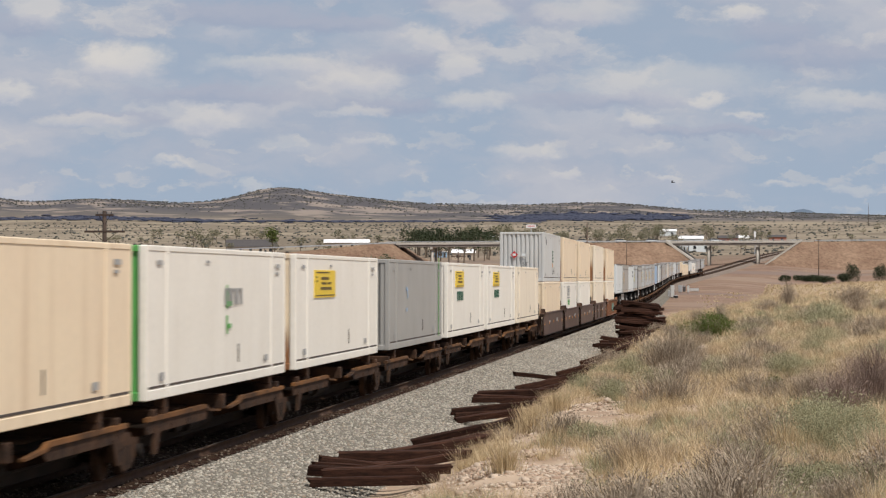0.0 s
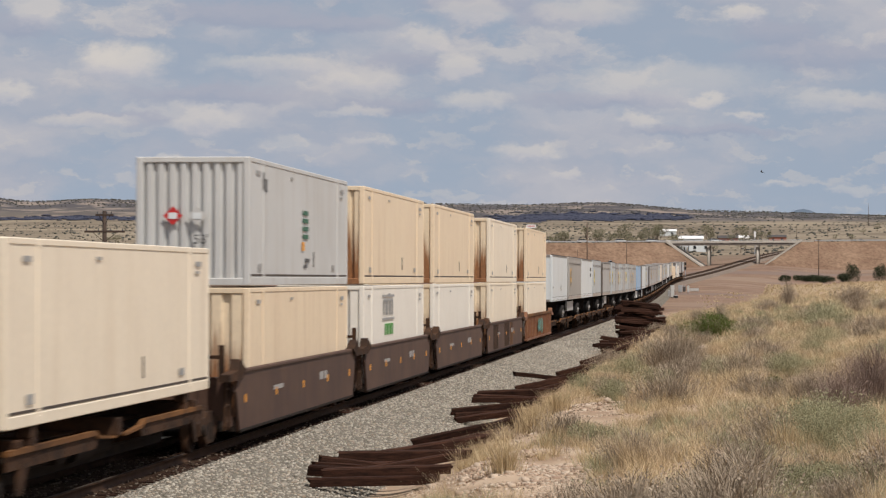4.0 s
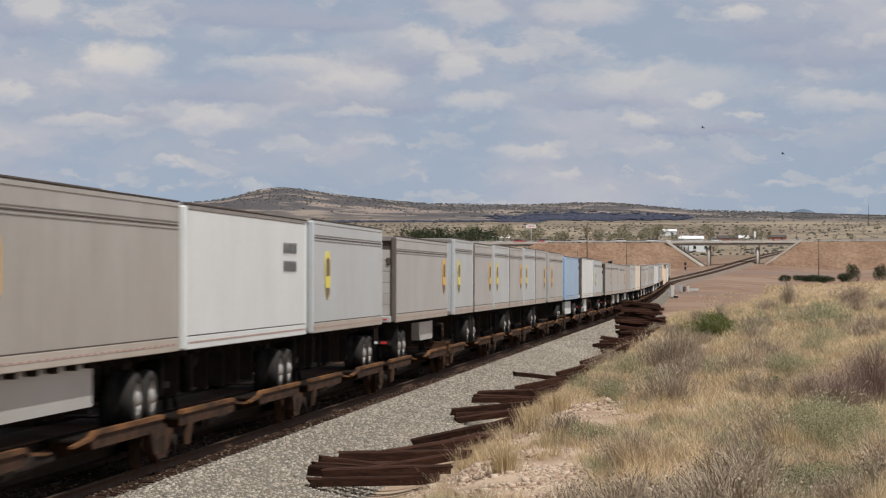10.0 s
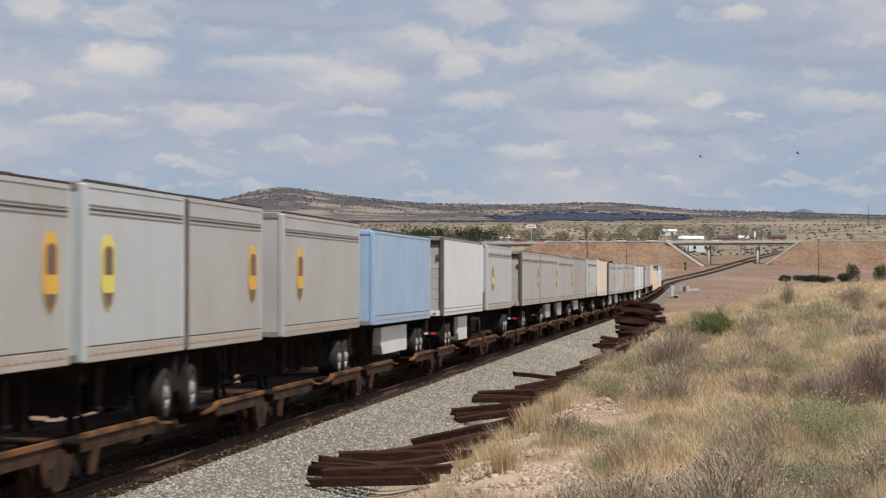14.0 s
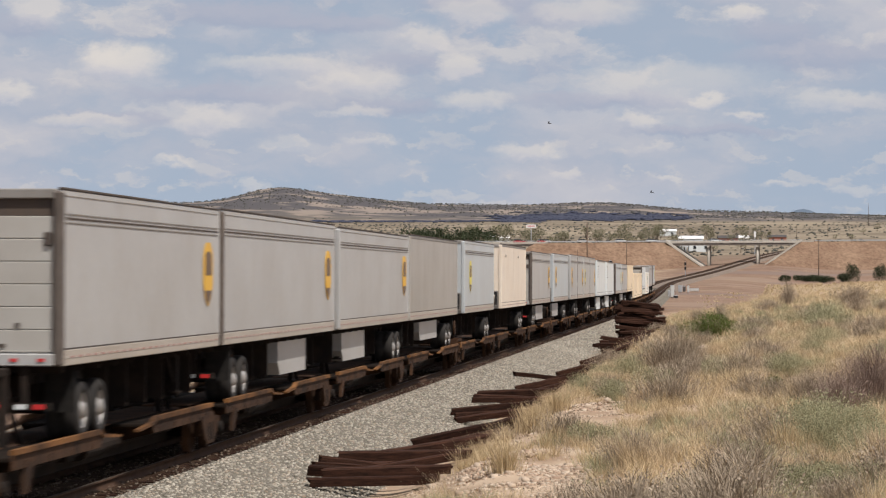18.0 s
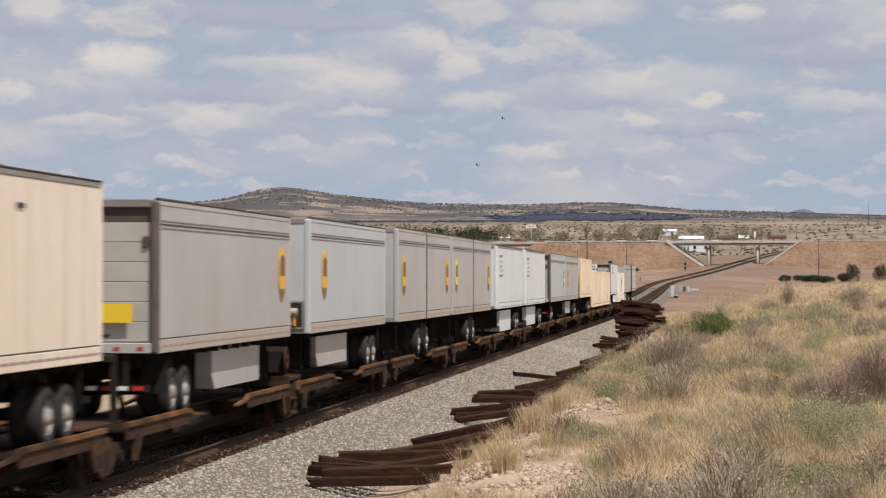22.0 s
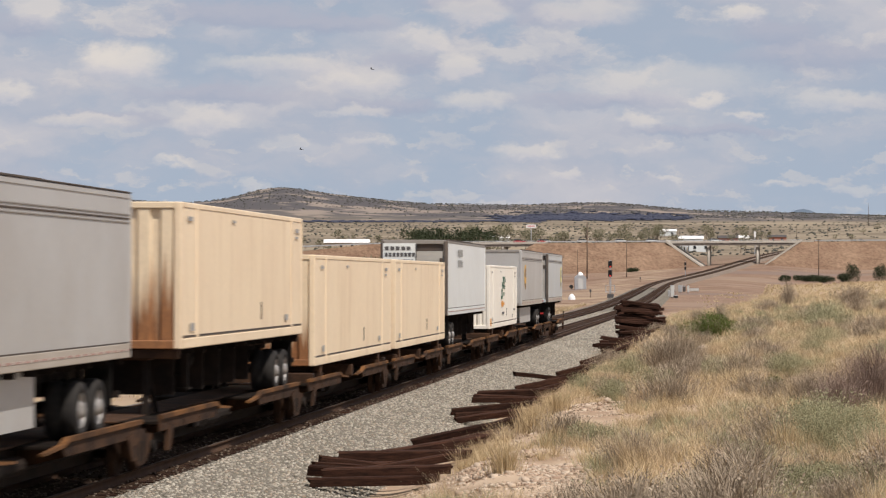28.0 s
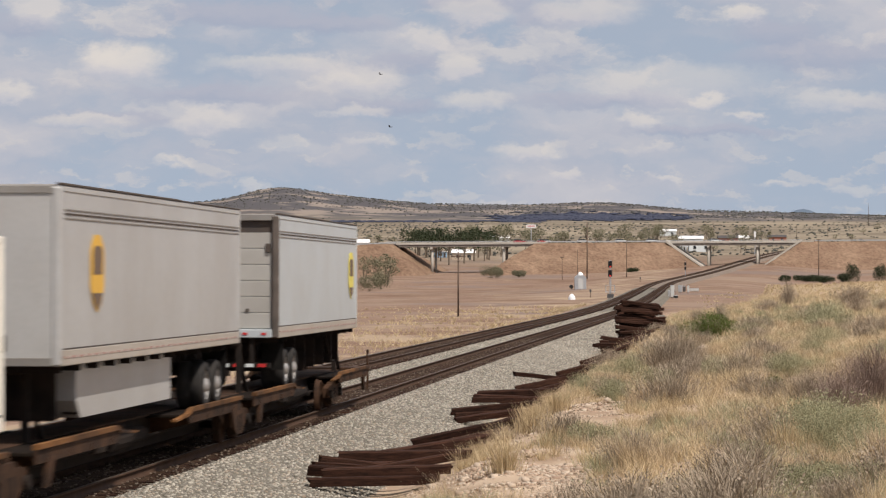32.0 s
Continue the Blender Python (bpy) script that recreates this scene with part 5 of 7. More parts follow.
def slope_paving(u_top, u_foot):
    """The pale concrete edge that runs down an embankment's end."""
    p, al, out = road_frame(u_top)
    q, _, _ = road_frame(u_foot)
    a = p - skewed(u_top) * 6.0
    b = q - skewed(u_foot) * 6.0
    b.z = p.z - abs(u_foot - u_top) * 0.155
    w = skewed(u_top) * 13.5
    up = Vector((0, 0, 0.9))
    vs = [a, a + w, b + w, b, a + up, a + w + up, b + w + up, b + up]
    ob = new("slope_paving", Build().add([v[:] for v in vs], [(3, 2, 1, 0), (4, 5, 6, 7), (0, 1, 5, 4), (1, 2, 6, 5), (2, 3, 7, 6), (3, 0, 4, 7)]).mesh("slope_paving", M["concrete"]))
    return tagged(ob, "pale concrete edging down the bridge slope", "paving", kind="structure")


def make_road():
    embankment("embankment_west", -700, 700, False, True, "reddish earth embankment of the road")
    embankment("embankment_middle", 950, 1181, True, True, "bare reddish earth embankment between two bridges")
    embankment("embankment_east", 1419, 2500, True, False, "bare reddish earth embankment of the road")
    bridge(696, 955, (767, 893), "concrete road bridge on two piers over a dry wash")
    bridge(1176, 1424, (1254, 1340), "concrete road bridge on two piers over the tracks")
    for a, b in ((1182, 1248), (1418, 1352)):
        slope_paving(a, b)
    for u0, u1 in ((-200, 690), (960, 1172), (1430, 1900)):
        a, _, out = road_frame(u0)
        c, _, _ = road_frame(u1)
        a, c = a + out * 5.6, c + out * 5.6
        g = thing("guard_rail", "pale metal guard rail along the raised road", "guard rail", "guard rails")
        way = (c - a)
        L = way.length
        way.normalize()
        side = Vector((way.y, -way.x, 0)).normalized()
        m = Matrix((way, side, way.cross(side) * -1)).transposed().to_4x4()
        if m.col[2].z < 0:
            m.col[2] = -m.col[2]
        m.translation = a
        g.matrix_basis = m
        part("beam", Build().box((0, -0.05, 0.35), (L, 0.05, 0.75), 0.01), M["silver"], g)
        n = int(L / 4)
        for k in range(n + 1):
            part("post", kept(("guard_post",), lambda: Build().box((-0.08, -0.14, -0.3), (0.08, -0.05, 0.7)), M["pole"]), None, g).location = (k * L / n, 0, 0)
    # guard rail posts on the middle bank, cars on the road
    for u, col in ((915, "red"), (958, "red"), (962, "trailer_white"), (1095, "trailer_white"), (1150, "trailer_white"), (1028, "palegrey"), (1262, "trailer_white")):
        car(u, col)


def car(u, paint):
    p, al, out = road_frame(u)
    ob = thing("car", "small car on the raised road", "car", "cars on the road")
    m = Matrix((al, -out, Vector((0, 0, 1)))).transposed().to_4x4()
    m.translation = p + Vector((0, 0, 0.0)) + out * 2.0
    ob.matrix_basis = m
    part("body", Build().prism([(-2.2, 0.3), (2.2, 0.3), (2.25, 0.7), (1.4, 0.95), (-2.15, 1.0), (-2.25, 0.6)], "y", -0.88, 0.88), M[paint], ob)
    part("cabin", Build().prism([(-2.0, 0.98), (1.2, 0.96), (0.5, 1.5), (-1.6, 1.5)], "y", -0.78, 0.78), M["window"], ob)
    for x in (-1.4, 1.4):
        for y in (-0.85, 0.85):
            part("wheel", Build().cyl((x, y - 0.1, 0.32), (x, y + 0.1, 0.32), 0.32, 12), M["tyre"], ob)


# ---- poles and signals ----
def utility_pole(u, d, h, arms, label, r=0.15, sink=0.3, dark=False):
    wood = M["dark_pole" if dark else "pole"]
    x = aside(u, d)
    ob = thing("utility_pole", label, "utility pole", "poles along the line", m=Matrix.Translation((x, d, gz(x, d) - sink)) @ pose(0, 0, 0, 0, 0, 8))
    part("pole", Build().cyl((0, 0, 0), (0, 0, h + sink), r, 10, r * 0.7), wood, ob, smooth=True)
    for z, w in arms:
        a = part("crossarm", Build().box((-w / 2, -0.16, h + sink - z - 0.07), (w / 2, -0.05, h + sink - z + 0.07), 0.01), wood, ob)
        for k in range(4):
            xx = -w / 2 + 0.15 + k * (w - 0.3) / 3
            part("insulator", Build().cyl((xx, -0.1, h + sink - z + 0.07), (xx, -0.1, h + sink - z + 0.24), 0.045, 8, 0.03), M["ink"], a)
        part("brace", Build().cyl((-w * 0.3, -0.15, h + sink - z - 0.05), (0, -0.12, h + sink - z - 0.75), 0.02, 6).cyl((w * 0.3, -0.15, h + sink - z - 0.05), (0, -0.12, h + sink - z - 0.75), 0.02, 6), M["dark"], a)
    return ob


def rail_signal(u, d, h, lit, label, cage=True):
    x = aside(u, d)
    ob = thing("rail_signal", label, "signal", "signals", m=Matrix.Translation((x, d, gz(x, d))))
    part("mast", Build().cyl((0, 0, 0), (0, 0, h), 0.09, 10), M["silver"], ob)
    part("footing", Build().box((-0.4, -0.4, -0.3), (0.4, 0.4, 0.25), 0.03), M["concrete"], ob)
    for z in (h - 0.7, h - 2.1):
        hd = part("signal_head", Build().box((-0.33, -0.22, z - 0.45), (0.3, 0.1, z + 0.55), 0.04), M["black"], ob)
        for k, dz in enumerate((-0.32, 0.05, 0.4)):
            part("lens", Build().cyl((0, -0.26, z + dz), (0, -0.225, z + dz), 0.12, 12), M["lamp_red"] if lit and k == 0 else M["window"], hd)
            part("hood", Build().prism([(-0.15, z + dz + 0.02), (-0.1, z + dz + 0.14), (0.1, z + dz + 0.14), (0.15, z + dz + 0.02), (0.13, z + dz + 0.02), (0.09, z + dz + 0.12), (-0.09, z + dz + 0.12), (-0.13, z + dz + 0.02)], "y", -0.42, -0.22), M["black"], hd)
    if cage:
        part("platform", Build().box((-0.7, -0.5, 1.15), (0.7, 0.5, 1.22)).box((-0.7, -0.5, 2.2), (0.7, -0.44, 2.25)).box((-0.7, 0.44, 2.2), (0.7, 0.5, 2.25)).box((-0.7, -0.5, 1.2), (-0.65, -0.45, 2.2)).box((0.65, -0.5, 1.2), (0.7, -0.45, 2.2)).box((0.65, 0.45, 1.2), (0.7, 0.5, 2.2)).box((-0.7, 0.45, 1.2), (-0.65, 0.5, 2.2)), M["silver"], ob)
        part("number_plate", Build().box((-0.5, -0.56, 0.3), (0.5, -0.52, 0.9)), M["ink"], ob)
        part("ladder", Build().box((-0.2, 0.2, 0), (-0.16, 0.24, h - 0.5)).box((0.16, 0.2, 0), (0.2, 0.24, h - 0.5)), M["silver"], ob)
    return ob


def make_lineside():
    utility_pole(185, 200, 9.9, ((0.3, 1.3), (1.5, 2.9)), "dark wooden utility pole with two crossarms", 0.21, dark=True)
    utility_pole(811, 358, 8.4, ((0.6, 1.9),), "brown wooden utility pole standing on the dirt field", 0.13)
    utility_pole(1039, 960, 19.6, (), "tall slender wooden pole before the embankment", 0.22)
    utility_pole(1053, 1078, 13.0, (), "slender wooden pole beside the road", 0.16)
    utility_pole(1022, 900, 10.8, (), "thin pale mast on the dirt field", 0.10)
    utility_pole(1109, 950, 12.6, (), "plain wooden pole before the embankment", 0.15)
    utility_pole(1449, 930, 14.2, ((0.3, 1.8),), "wooden utility pole before the embankment", 0.17)
    utility_pole(995, 960, 8.2, ((0.3, 1.4),), "short wooden pole before the embankment", 0.11)
    for u, d, h in ((1262, 1900, 12), (1203, 1800, 9), (1410, 2000, 10), (1465, 2050, 10), (1537, 2700, 22)):
        utility_pole(u, d, h, (), "distant slender pole in the valley", 0.2)
    rail_signal(1080, 488, 6.1, True, "railway signal mast with two heads showing red").scale = (1.15, 1.15, 1.15)
    rail_signal(1213, 872, 5.4, False, "dark railway signal mast facing away", cage=False)
    # relay house
    d = 712
    x = aside(1027, d)
    ob = thing("relay_house", "silver metal equipment house with a white dome", "equipment house", m=Matrix.Translation((x, d, gz(x, d))))
    ob.scale = (1.46, 1.46, 1.46)
    part("walls", Build().prism([(-1.0, 0), (1.0, 0), (1.0, 2.0), (0.6, 2.45), (-0.6, 2.45), (-1.0, 2.0)], "y", -1.2, 1.2), M["silver"], ob)
    part("door", Build().box((-0.45, -1.24, 0.1), (0.45, -1.2, 1.9), 0.01), M["palegrey"], ob)
    part("dome", Build().add(*dome(0.5, 0.6, 2.45)), M["roof_white"], ob, "white round dome", True)
    part("fuel_tank", Build().cyl((-1.6, -0.6, 0.45), (-1.6, 0.6, 0.45), 0.35, 12), M["black"], ob)
    d = 512
    x = aside(1012, d)
    ob = thing("white_dome", "small white rounded cover on the dirt", "equipment cover", m=Matrix.Translation((x, d, gz(x, d))))
    part("cover", Build().add(*dome(0.68, 1.1, 0.0)), M["roof_white"], ob, smooth=True)
    # switch machines and boxes by the points
    for u, d, w, h, case, lab in ((1190, 520, 0.7, 2.3, "palegrey", "pale grey switch machine beside the points"), (1184, 525, 0.35, 1.3, "silver", "narrow metal post beside the points"), (1196, 512, 0.8, 0.55, "black", "low black switch motor beside the points"), (1204, 600, 0.9, 1.6, "silver", "grey signal cabinet by the track"), (1211, 610, 0.6, 1.3, "roof_dark", "dark equipment box by the track"), (1218, 600, 0.5, 1.5, "palegrey", "slim pale cabinet beside the track"), (1229, 620, 2.0, 0.7, "palegrey", "long low pale box beside the track")):
        x = aside(u, d)
        ob = thing("switch_box", lab, "equipment box", "boxes by the points", m=Matrix.Translation((x, d, gz(x, d) - 0.05)))
        part("case", Build().box((-w / 2, -0.3, 0.2), (w / 2, 0.3, h), 0.03), M[case], ob)
        part("lid", Build().box((-w / 2 - 0.03, -0.33, h), (w / 2 + 0.03, 0.33, h + 0.07), 0.015), M["silver"], ob)
        part("foot", Build().box((-w / 2 + 0.05, -0.2, 0), (w / 2 - 0.05, 0.2, 0.2)), M["concrete"], ob)
    for u, d in ((1133, 830), (1045, 545)):
        x = aside(u, d)
        ob = thing("marker_post", "short dark marker post beside the track", "marker post", "marker posts", m=Matrix.Translation((x, d, gz(x, d))))
        part("post", Build().box((-0.06, -0.06, 0), (0.06, 0.06, 1.5)), M["pole"], ob)
        part("plate", Build().box((-0.2, -0.09, 1.1), (0.2, -0.062, 1.6)), M["ink"], ob)


def dome(r, h, z):
    n, m = 14, 5
    vs, fs = [], []
    for i in range(m):
        a = i / m * math.pi / 2
        for k in range(n):
            vs.append((r * math.cos(a) * math.cos(k * math.tau / n), r * math.cos(a) * math.sin(k * math.tau / n), z + h * math.sin(a)))
    vs.append((0, 0, z + h))
    for i in range(m - 1):
        for k in range(n):
            fs.append((i * n + k, i * n + (k + 1) % n, (i + 1) * n + (k + 1) % n, (i + 1) * n + k))
    for k in range(n):
        fs.append(((m - 1) * n + k, (m - 1) * n + (k + 1) % n, m * n))
    return vs, fs


# ---- buildings in the valley ----
def building(u, d, w, deep, h, roof, wall_mat, roof_mat, label, turn=0.0):
    x = aside(u, d)
    ob = thing("building", label, "building", "buildings in the valley", m=Matrix.Translation((x, d, gz(x, d) - 0.3)) @ pose(0, 0, 0, 0, 0, turn))
    part("wall", Build().box((-w / 2, -deep / 2, 0), (w / 2, deep / 2, h), 0.03), M[wall_mat], ob)
    if roof > 0:
        part("roof", Build().prism([(-deep / 2 - 0.5, h), (deep / 2 + 0.5, h), (0, h + roof)], "x", -w / 2 - 0.5, w / 2 + 0.5), M[roof_mat], ob)
    else:
        part("roof", Build().box((-w / 2 - 0.2, -deep / 2 - 0.2, h), (w / 2 + 0.2, deep / 2 + 0.2, h + 0.4), 0.03), M[roof_mat], ob)
    n = max(1, int(w / 5))
    for k in range(n):
        xx = -w / 2 + w * (k + 0.5) / n
        wn = part("window", Build().box((xx - 0.7, -deep / 2 - 0.06, h * 0.4), (xx + 0.7, -deep / 2 - 0.01, h * 0.75)), M["window"], ob)
        part("sill", Build().box((xx - 0.8, -deep / 2 - 0.12, h * 0.4 - 0.1), (xx + 0.8, -deep / 2 - 0.01, h * 0.4)), M["concrete"], wn)
    part("door", Build().box((w * 0.3 - 0.5, -deep / 2 - 0.07, 0.3), (w * 0.3 + 0.5, -deep / 2 - 0.015, 2.4)), M["roof_dark"], ob)
    return ob


def make_buildings():
    building(614, 1500, 24.0, 11, 4.4, 1.8, "wall_tan", "roof_white", "long low building with a white metal roof")
    building(445, 1400, 25.0, 12, 4.0, 3.6, "wall_tan", "roof_dark", "low house with a dark pitched roof")
    building(1238, 1500, 12, 8, 4.6, 0, "trailer_white", "roof_white", "white flat-roofed shed below the bridge")
    building(1222, 1620, 14, 8, 5.5, 1.6, "trailer_white", "roof_white", "white shed with a pale pitched roof")
    building(1288, 1750, 12, 8, 4.6, 1.8, "wall_red", "roof_dark", "red-brown house beyond the bridge")
    building(1310, 1800, 10, 8, 4.0, 1.8, "wall_tan", "roof_white", "tan house beyond the bridge")
    building(1205, 1500, 6, 4, 3.2, 0, "trailer_white", "roof_white", "small white box trailer beyond the bridge")
    building(1375, 1900, 12, 8, 4.0, 1.6, "wall_red", "roof_dark", "red house beyond the bridge")
    building(820, 1250, 10, 7, 3.5, 1.6, "wall_tan", "roof_white", "low house under the road bridge")
    building(780, 1300, 6, 4, 2.8, 0, "bluebox", "roof_white", "blue shed seen under the road bridge")
    building(1180, 2100, 14, 8, 4, 1.5, "trailer_white", "roof_white", "pale distant building in the valley")
    building(880, 1700, 14, 8, 4.5, 1.6, "trailer_white", "roof_white", "pale distant building among trees")
    # signs on tall posts
    for u, d, h, w, hh, col, lab in ((940, 1200, 9.8, 4.2, 1.4, "roof_white", "white and red roadside board on posts"), (1336, 1250, 6.4, 0.9, 2.6, "roof_white", "tall white roadside marker beyond the bridge")):
        x = aside(u, d)
        z = gz(x, d)
        ob = thing("road_sign", lab, "sign", m=Matrix.Translation((x, d, z)))
        top = EYE.z - z + (395 - (398 if u < 1000 else 410)) / F * d
        part("post", Build().cyl((0, 0, 0), (0, 0, top - hh), 0.18, 8), M["silver"], ob)
        bd = part("board", Build().box((-w / 2, -0.12, top - hh), (w / 2, 0.12, top), 0.03), M[col], ob)
        if u < 1000:
            part("red_bars", Build().box((-w * 0.4, -0.15, top - hh * 0.55), (w * 0.4, -0.125, top - hh * 0.3)), M["red"], bd)
    # the far peak; the blue of the haze is its base colour
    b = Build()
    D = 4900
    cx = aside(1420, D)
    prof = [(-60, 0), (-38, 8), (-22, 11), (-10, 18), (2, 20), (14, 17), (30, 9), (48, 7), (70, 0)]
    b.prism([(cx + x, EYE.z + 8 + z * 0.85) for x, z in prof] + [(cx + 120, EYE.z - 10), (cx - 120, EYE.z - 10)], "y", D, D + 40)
    tagged(new("backdrop", b.mesh("backdrop", mat("hazed_blue_rock", (0.20, 0.27, 0.36), 0.95, var=(0.24, 0.30, 0.38), scale=0.02, amount=0.8))), "far mountain peak coloured haze-blue on the horizon", "mountain", kind="structure")


def bird(label):
    ob = thing("bird", label, "bird", "birds")
    part("body", Build().cyl((0, -0.09, 0), (0, 0.0, 0), 0.012, 8, 0.032).cyl((0, 0.0, 0), (0, 0.10, 0), 0.032, 8, 0.01), M["black"], ob, smooth=True)
    for s in (-1, 1):
        part("wing", Build().prism([(0.0, -0.03), (s * 0.14, -0.02), (s * 0.24, -0.09), (s * 0.15, 0.05), (0.0, 0.05)], "z", 0.0, 0.008), M["black"], ob).rotation_euler = (0, -s * 0.35, 0)
    part("tail", Build().prism([(-0.015, -0.08), (0.015, -0.08), (0.04, -0.16), (-0.04, -0.16)], "z", -0.004, 0.004), M["black"], ob)
    return ob


BIRDS = []


def make_birds():
    far = 170.0
    for k, rows in enumerate(([(0, 1190, 323), (6, 1382, 293), (9, 1387, 275), (13, 1376, 271), (14.5, 1424, 272), (16.5, 1100, 204), (19, 960, 227), (23, 847, 196), (28, 658, 123), (32, 673, 132)],
                              [(0, 1640, 250), (6, 1480, 240), (9, 1249, 224), (13, 1240, 260), (18, 1153, 341), (19, 1037, 344), (23, 806, 278), (28, 533, 265), (32, 690, 225)])):
        BIRDS.append((bird("small dark bird gliding before the clouds"), [(t, Matrix.Translation((aside(u, far), far, EYE.z + (395 - v) / F * far)) @ pose(0, 0, 0, 10, 14, 70)) for t, u, v in rows]))


make_loose_ties()
make_plants()
make_stones()
make_road()
make_lineside()
make_buildings()
make_birds()
make_crossties()
# ---- the train ----
MOVERS = []          # (thing, metres along the track at the start)
def piece(name, key, make, material, parent, label="", smooth=False):
    return part(name, kept((name, *key), make, material, smooth), None, parent, label)


SIDE = 1.3            # half the width of a box


def bars(parent, name, material, rows, label="", x=SIDE + 0.012):
    """Flat plates on the side that faces the bank: rows of (along, up, width, height)."""
    for y, z, w, h in rows:
        piece(name, (x, y, z, w, h), lambda: Build().box((x - 0.01, y - w / 2, z - h / 2), (x, y + w / 2, z + h / 2)), material, parent, label)


def bars_end(parent, name, material, y, rows, label=""):
    """The same on the end that faces the camera: rows of (across, up, width, height)."""
    for x, z, w, h in rows:
        piece(name, (x, y, z, w, h), lambda: Build().box((x - w / 2, y, z - h / 2), (x + w / 2, y + 0.01, z + h / 2)), material, parent, label)


def ribbed_end(y, z0, z1, n, deep, half=1.16):
    """A pressed steel end of n upright ribs."""
    pts = []
    step = 2 * half / n
    for k in range(n):
        a = -half + k * step
        pts += [(a, 0), (a + step * 0.30, 0), (a + step * 0.42, -deep), (a + step * 0.88, -deep), (a + step, 0)]
    poly = [(-half, 0.05)] + pts
    seen, clean = set(), []
    for u, w in poly + [(half, 0.05)]:
        k = (round(u, 4), round(w, 4))
        if k not in seen:
            seen.add(k)
            clean.append((u, y + w))
    return Build().prism(clean, "z", z0, z1)


def freight_container(s0, s1, lo, paint, end_paint, label, name="freight_container", ribs=9, end="ribbed", group="containers on the train"):
    """A 53 foot box with rails, posts at the ends and at the 40 foot marks, and castings."""
    L = s1 - s0
    hi = lo + 2.9
    h = L / 2
    ob = thing(name, label, "container", group)
    P = M[paint]
    piece("side_panel", (L, lo), lambda: Build().box((-1.285, -h + 0.12, lo + 0.18), (1.285, h - 0.1, hi - 0.1)), P, ob)
    piece("roof", (L, lo), lambda: Build().box((-1.26, -h + 0.1, hi - 0.1), (1.26, h - 0.1, hi - 0.012), 0.02), P, ob)
    for x in (-1, 1):
        piece("top_rail", (L, lo, x), lambda: Build().box((x * 1.24, -h + 0.1, hi - 0.11), (x * 1.3, h - 0.1, hi), 0.015), P, ob)
        piece("bottom_rail", (L, lo, x), lambda: Build().box((x * 1.2, -h + 0.1, lo), (x * 1.3, h - 0.1, lo + 0.2), 0.015), P, ob)
        # dark strip painted where the bottom rail's lip would cast its shadow
        piece("rail_lip", (L, lo, x), lambda: Build().box((x * 1.2, -h + 0.12, lo + 0.215), (x * 1.294, h - 0.12, lo + 0.26)), M["seam"], ob)
        for y in (-h + 0.08, h - 0.08):
            piece("corner_post", (L, lo, x, y), lambda: Build().box((x * 1.14, y - 0.08, lo), (x * 1.3, y + 0.08, hi), 0.02), P, ob)
        for y in (-6.1, 6.1):
            piece("lifting_post", (L, lo, x, y), lambda: Build().box((x * 1.25, y - 0.11, lo + 0.1), (x * 1.304, y + 0.11, hi - 0.03), 0.012), P, ob)
            for z in (lo - 0.0, hi - 0.16):
                piece("casting", (L, lo, x, y, z), lambda: Build().box((x * 1.2, y - 0.1, z + 0.0), (x * 1.312, y + 0.1, z + 0.16), 0.02), P, ob)
    E_ = M[end_paint]
    if end == "ribbed":
        piece("ribbed_end", (L, lo, ribs), lambda: ribbed_end(-h + 0.11, lo + 0.16, hi - 0.12, ribs, 0.075), E_, ob)
    else:
        for x in (-0.57, 0.57):
            piece("end_door", (L, lo, x), lambda: Build().box((x - 0.55, -h + 0.06, lo + 0.16), (x + 0.55, -h + 0.12, hi - 0.12), 0.012), E_, ob)
        for x in (-0.75, -0.3, 0.3, 0.75):
            piece("lock_rod", (L, lo, x), lambda: Build().cyl((x, -h + 0.035, lo + 0.1), (x, -h + 0.035, hi - 0.1), 0.022, 8), M["rim"], ob)
    piece("end_header", (L, lo), lambda: Build().box((-1.15, -h + 0.01, hi - 0.13), (1.15, -h + 0.1, hi), 0.015), E_, ob)
    piece("end_sill", (L, lo), lambda: Build().box((-1.15, -h + 0.01, lo), (1.15, -h + 0.1, lo + 0.17), 0.015), E_, ob)
    piece("far_end", (L, lo), lambda: Build().box((-1.15, h - 0.1, lo + 0.02), (1.15, h - 0.03, hi - 0.02)), P, ob)
    # small marks, too small to read
    bars(ob, "mark", M["ink_grey"], [(-6.9, hi - 0.32, 0.5, 0.09), (6.9, hi - 0.33, 0.55, 0.1), (6.8, hi - 0.5, 0.4, 0.06), (-6.7, lo + 0.42, 0.4, 0.16), (5.2, lo + 0.45, 0.45, 0.14), (-2.0, hi - 0.28, 0.35, 0.06)])
    piece("placard", (L, lo), lambda: Build().box((1.28, 1.6, lo + 0.45), (1.3, 1.7, lo + 0.85)), M["seam"], ob)
    MOVERS.append((ob, (s0 + s1) / 2))
    return ob


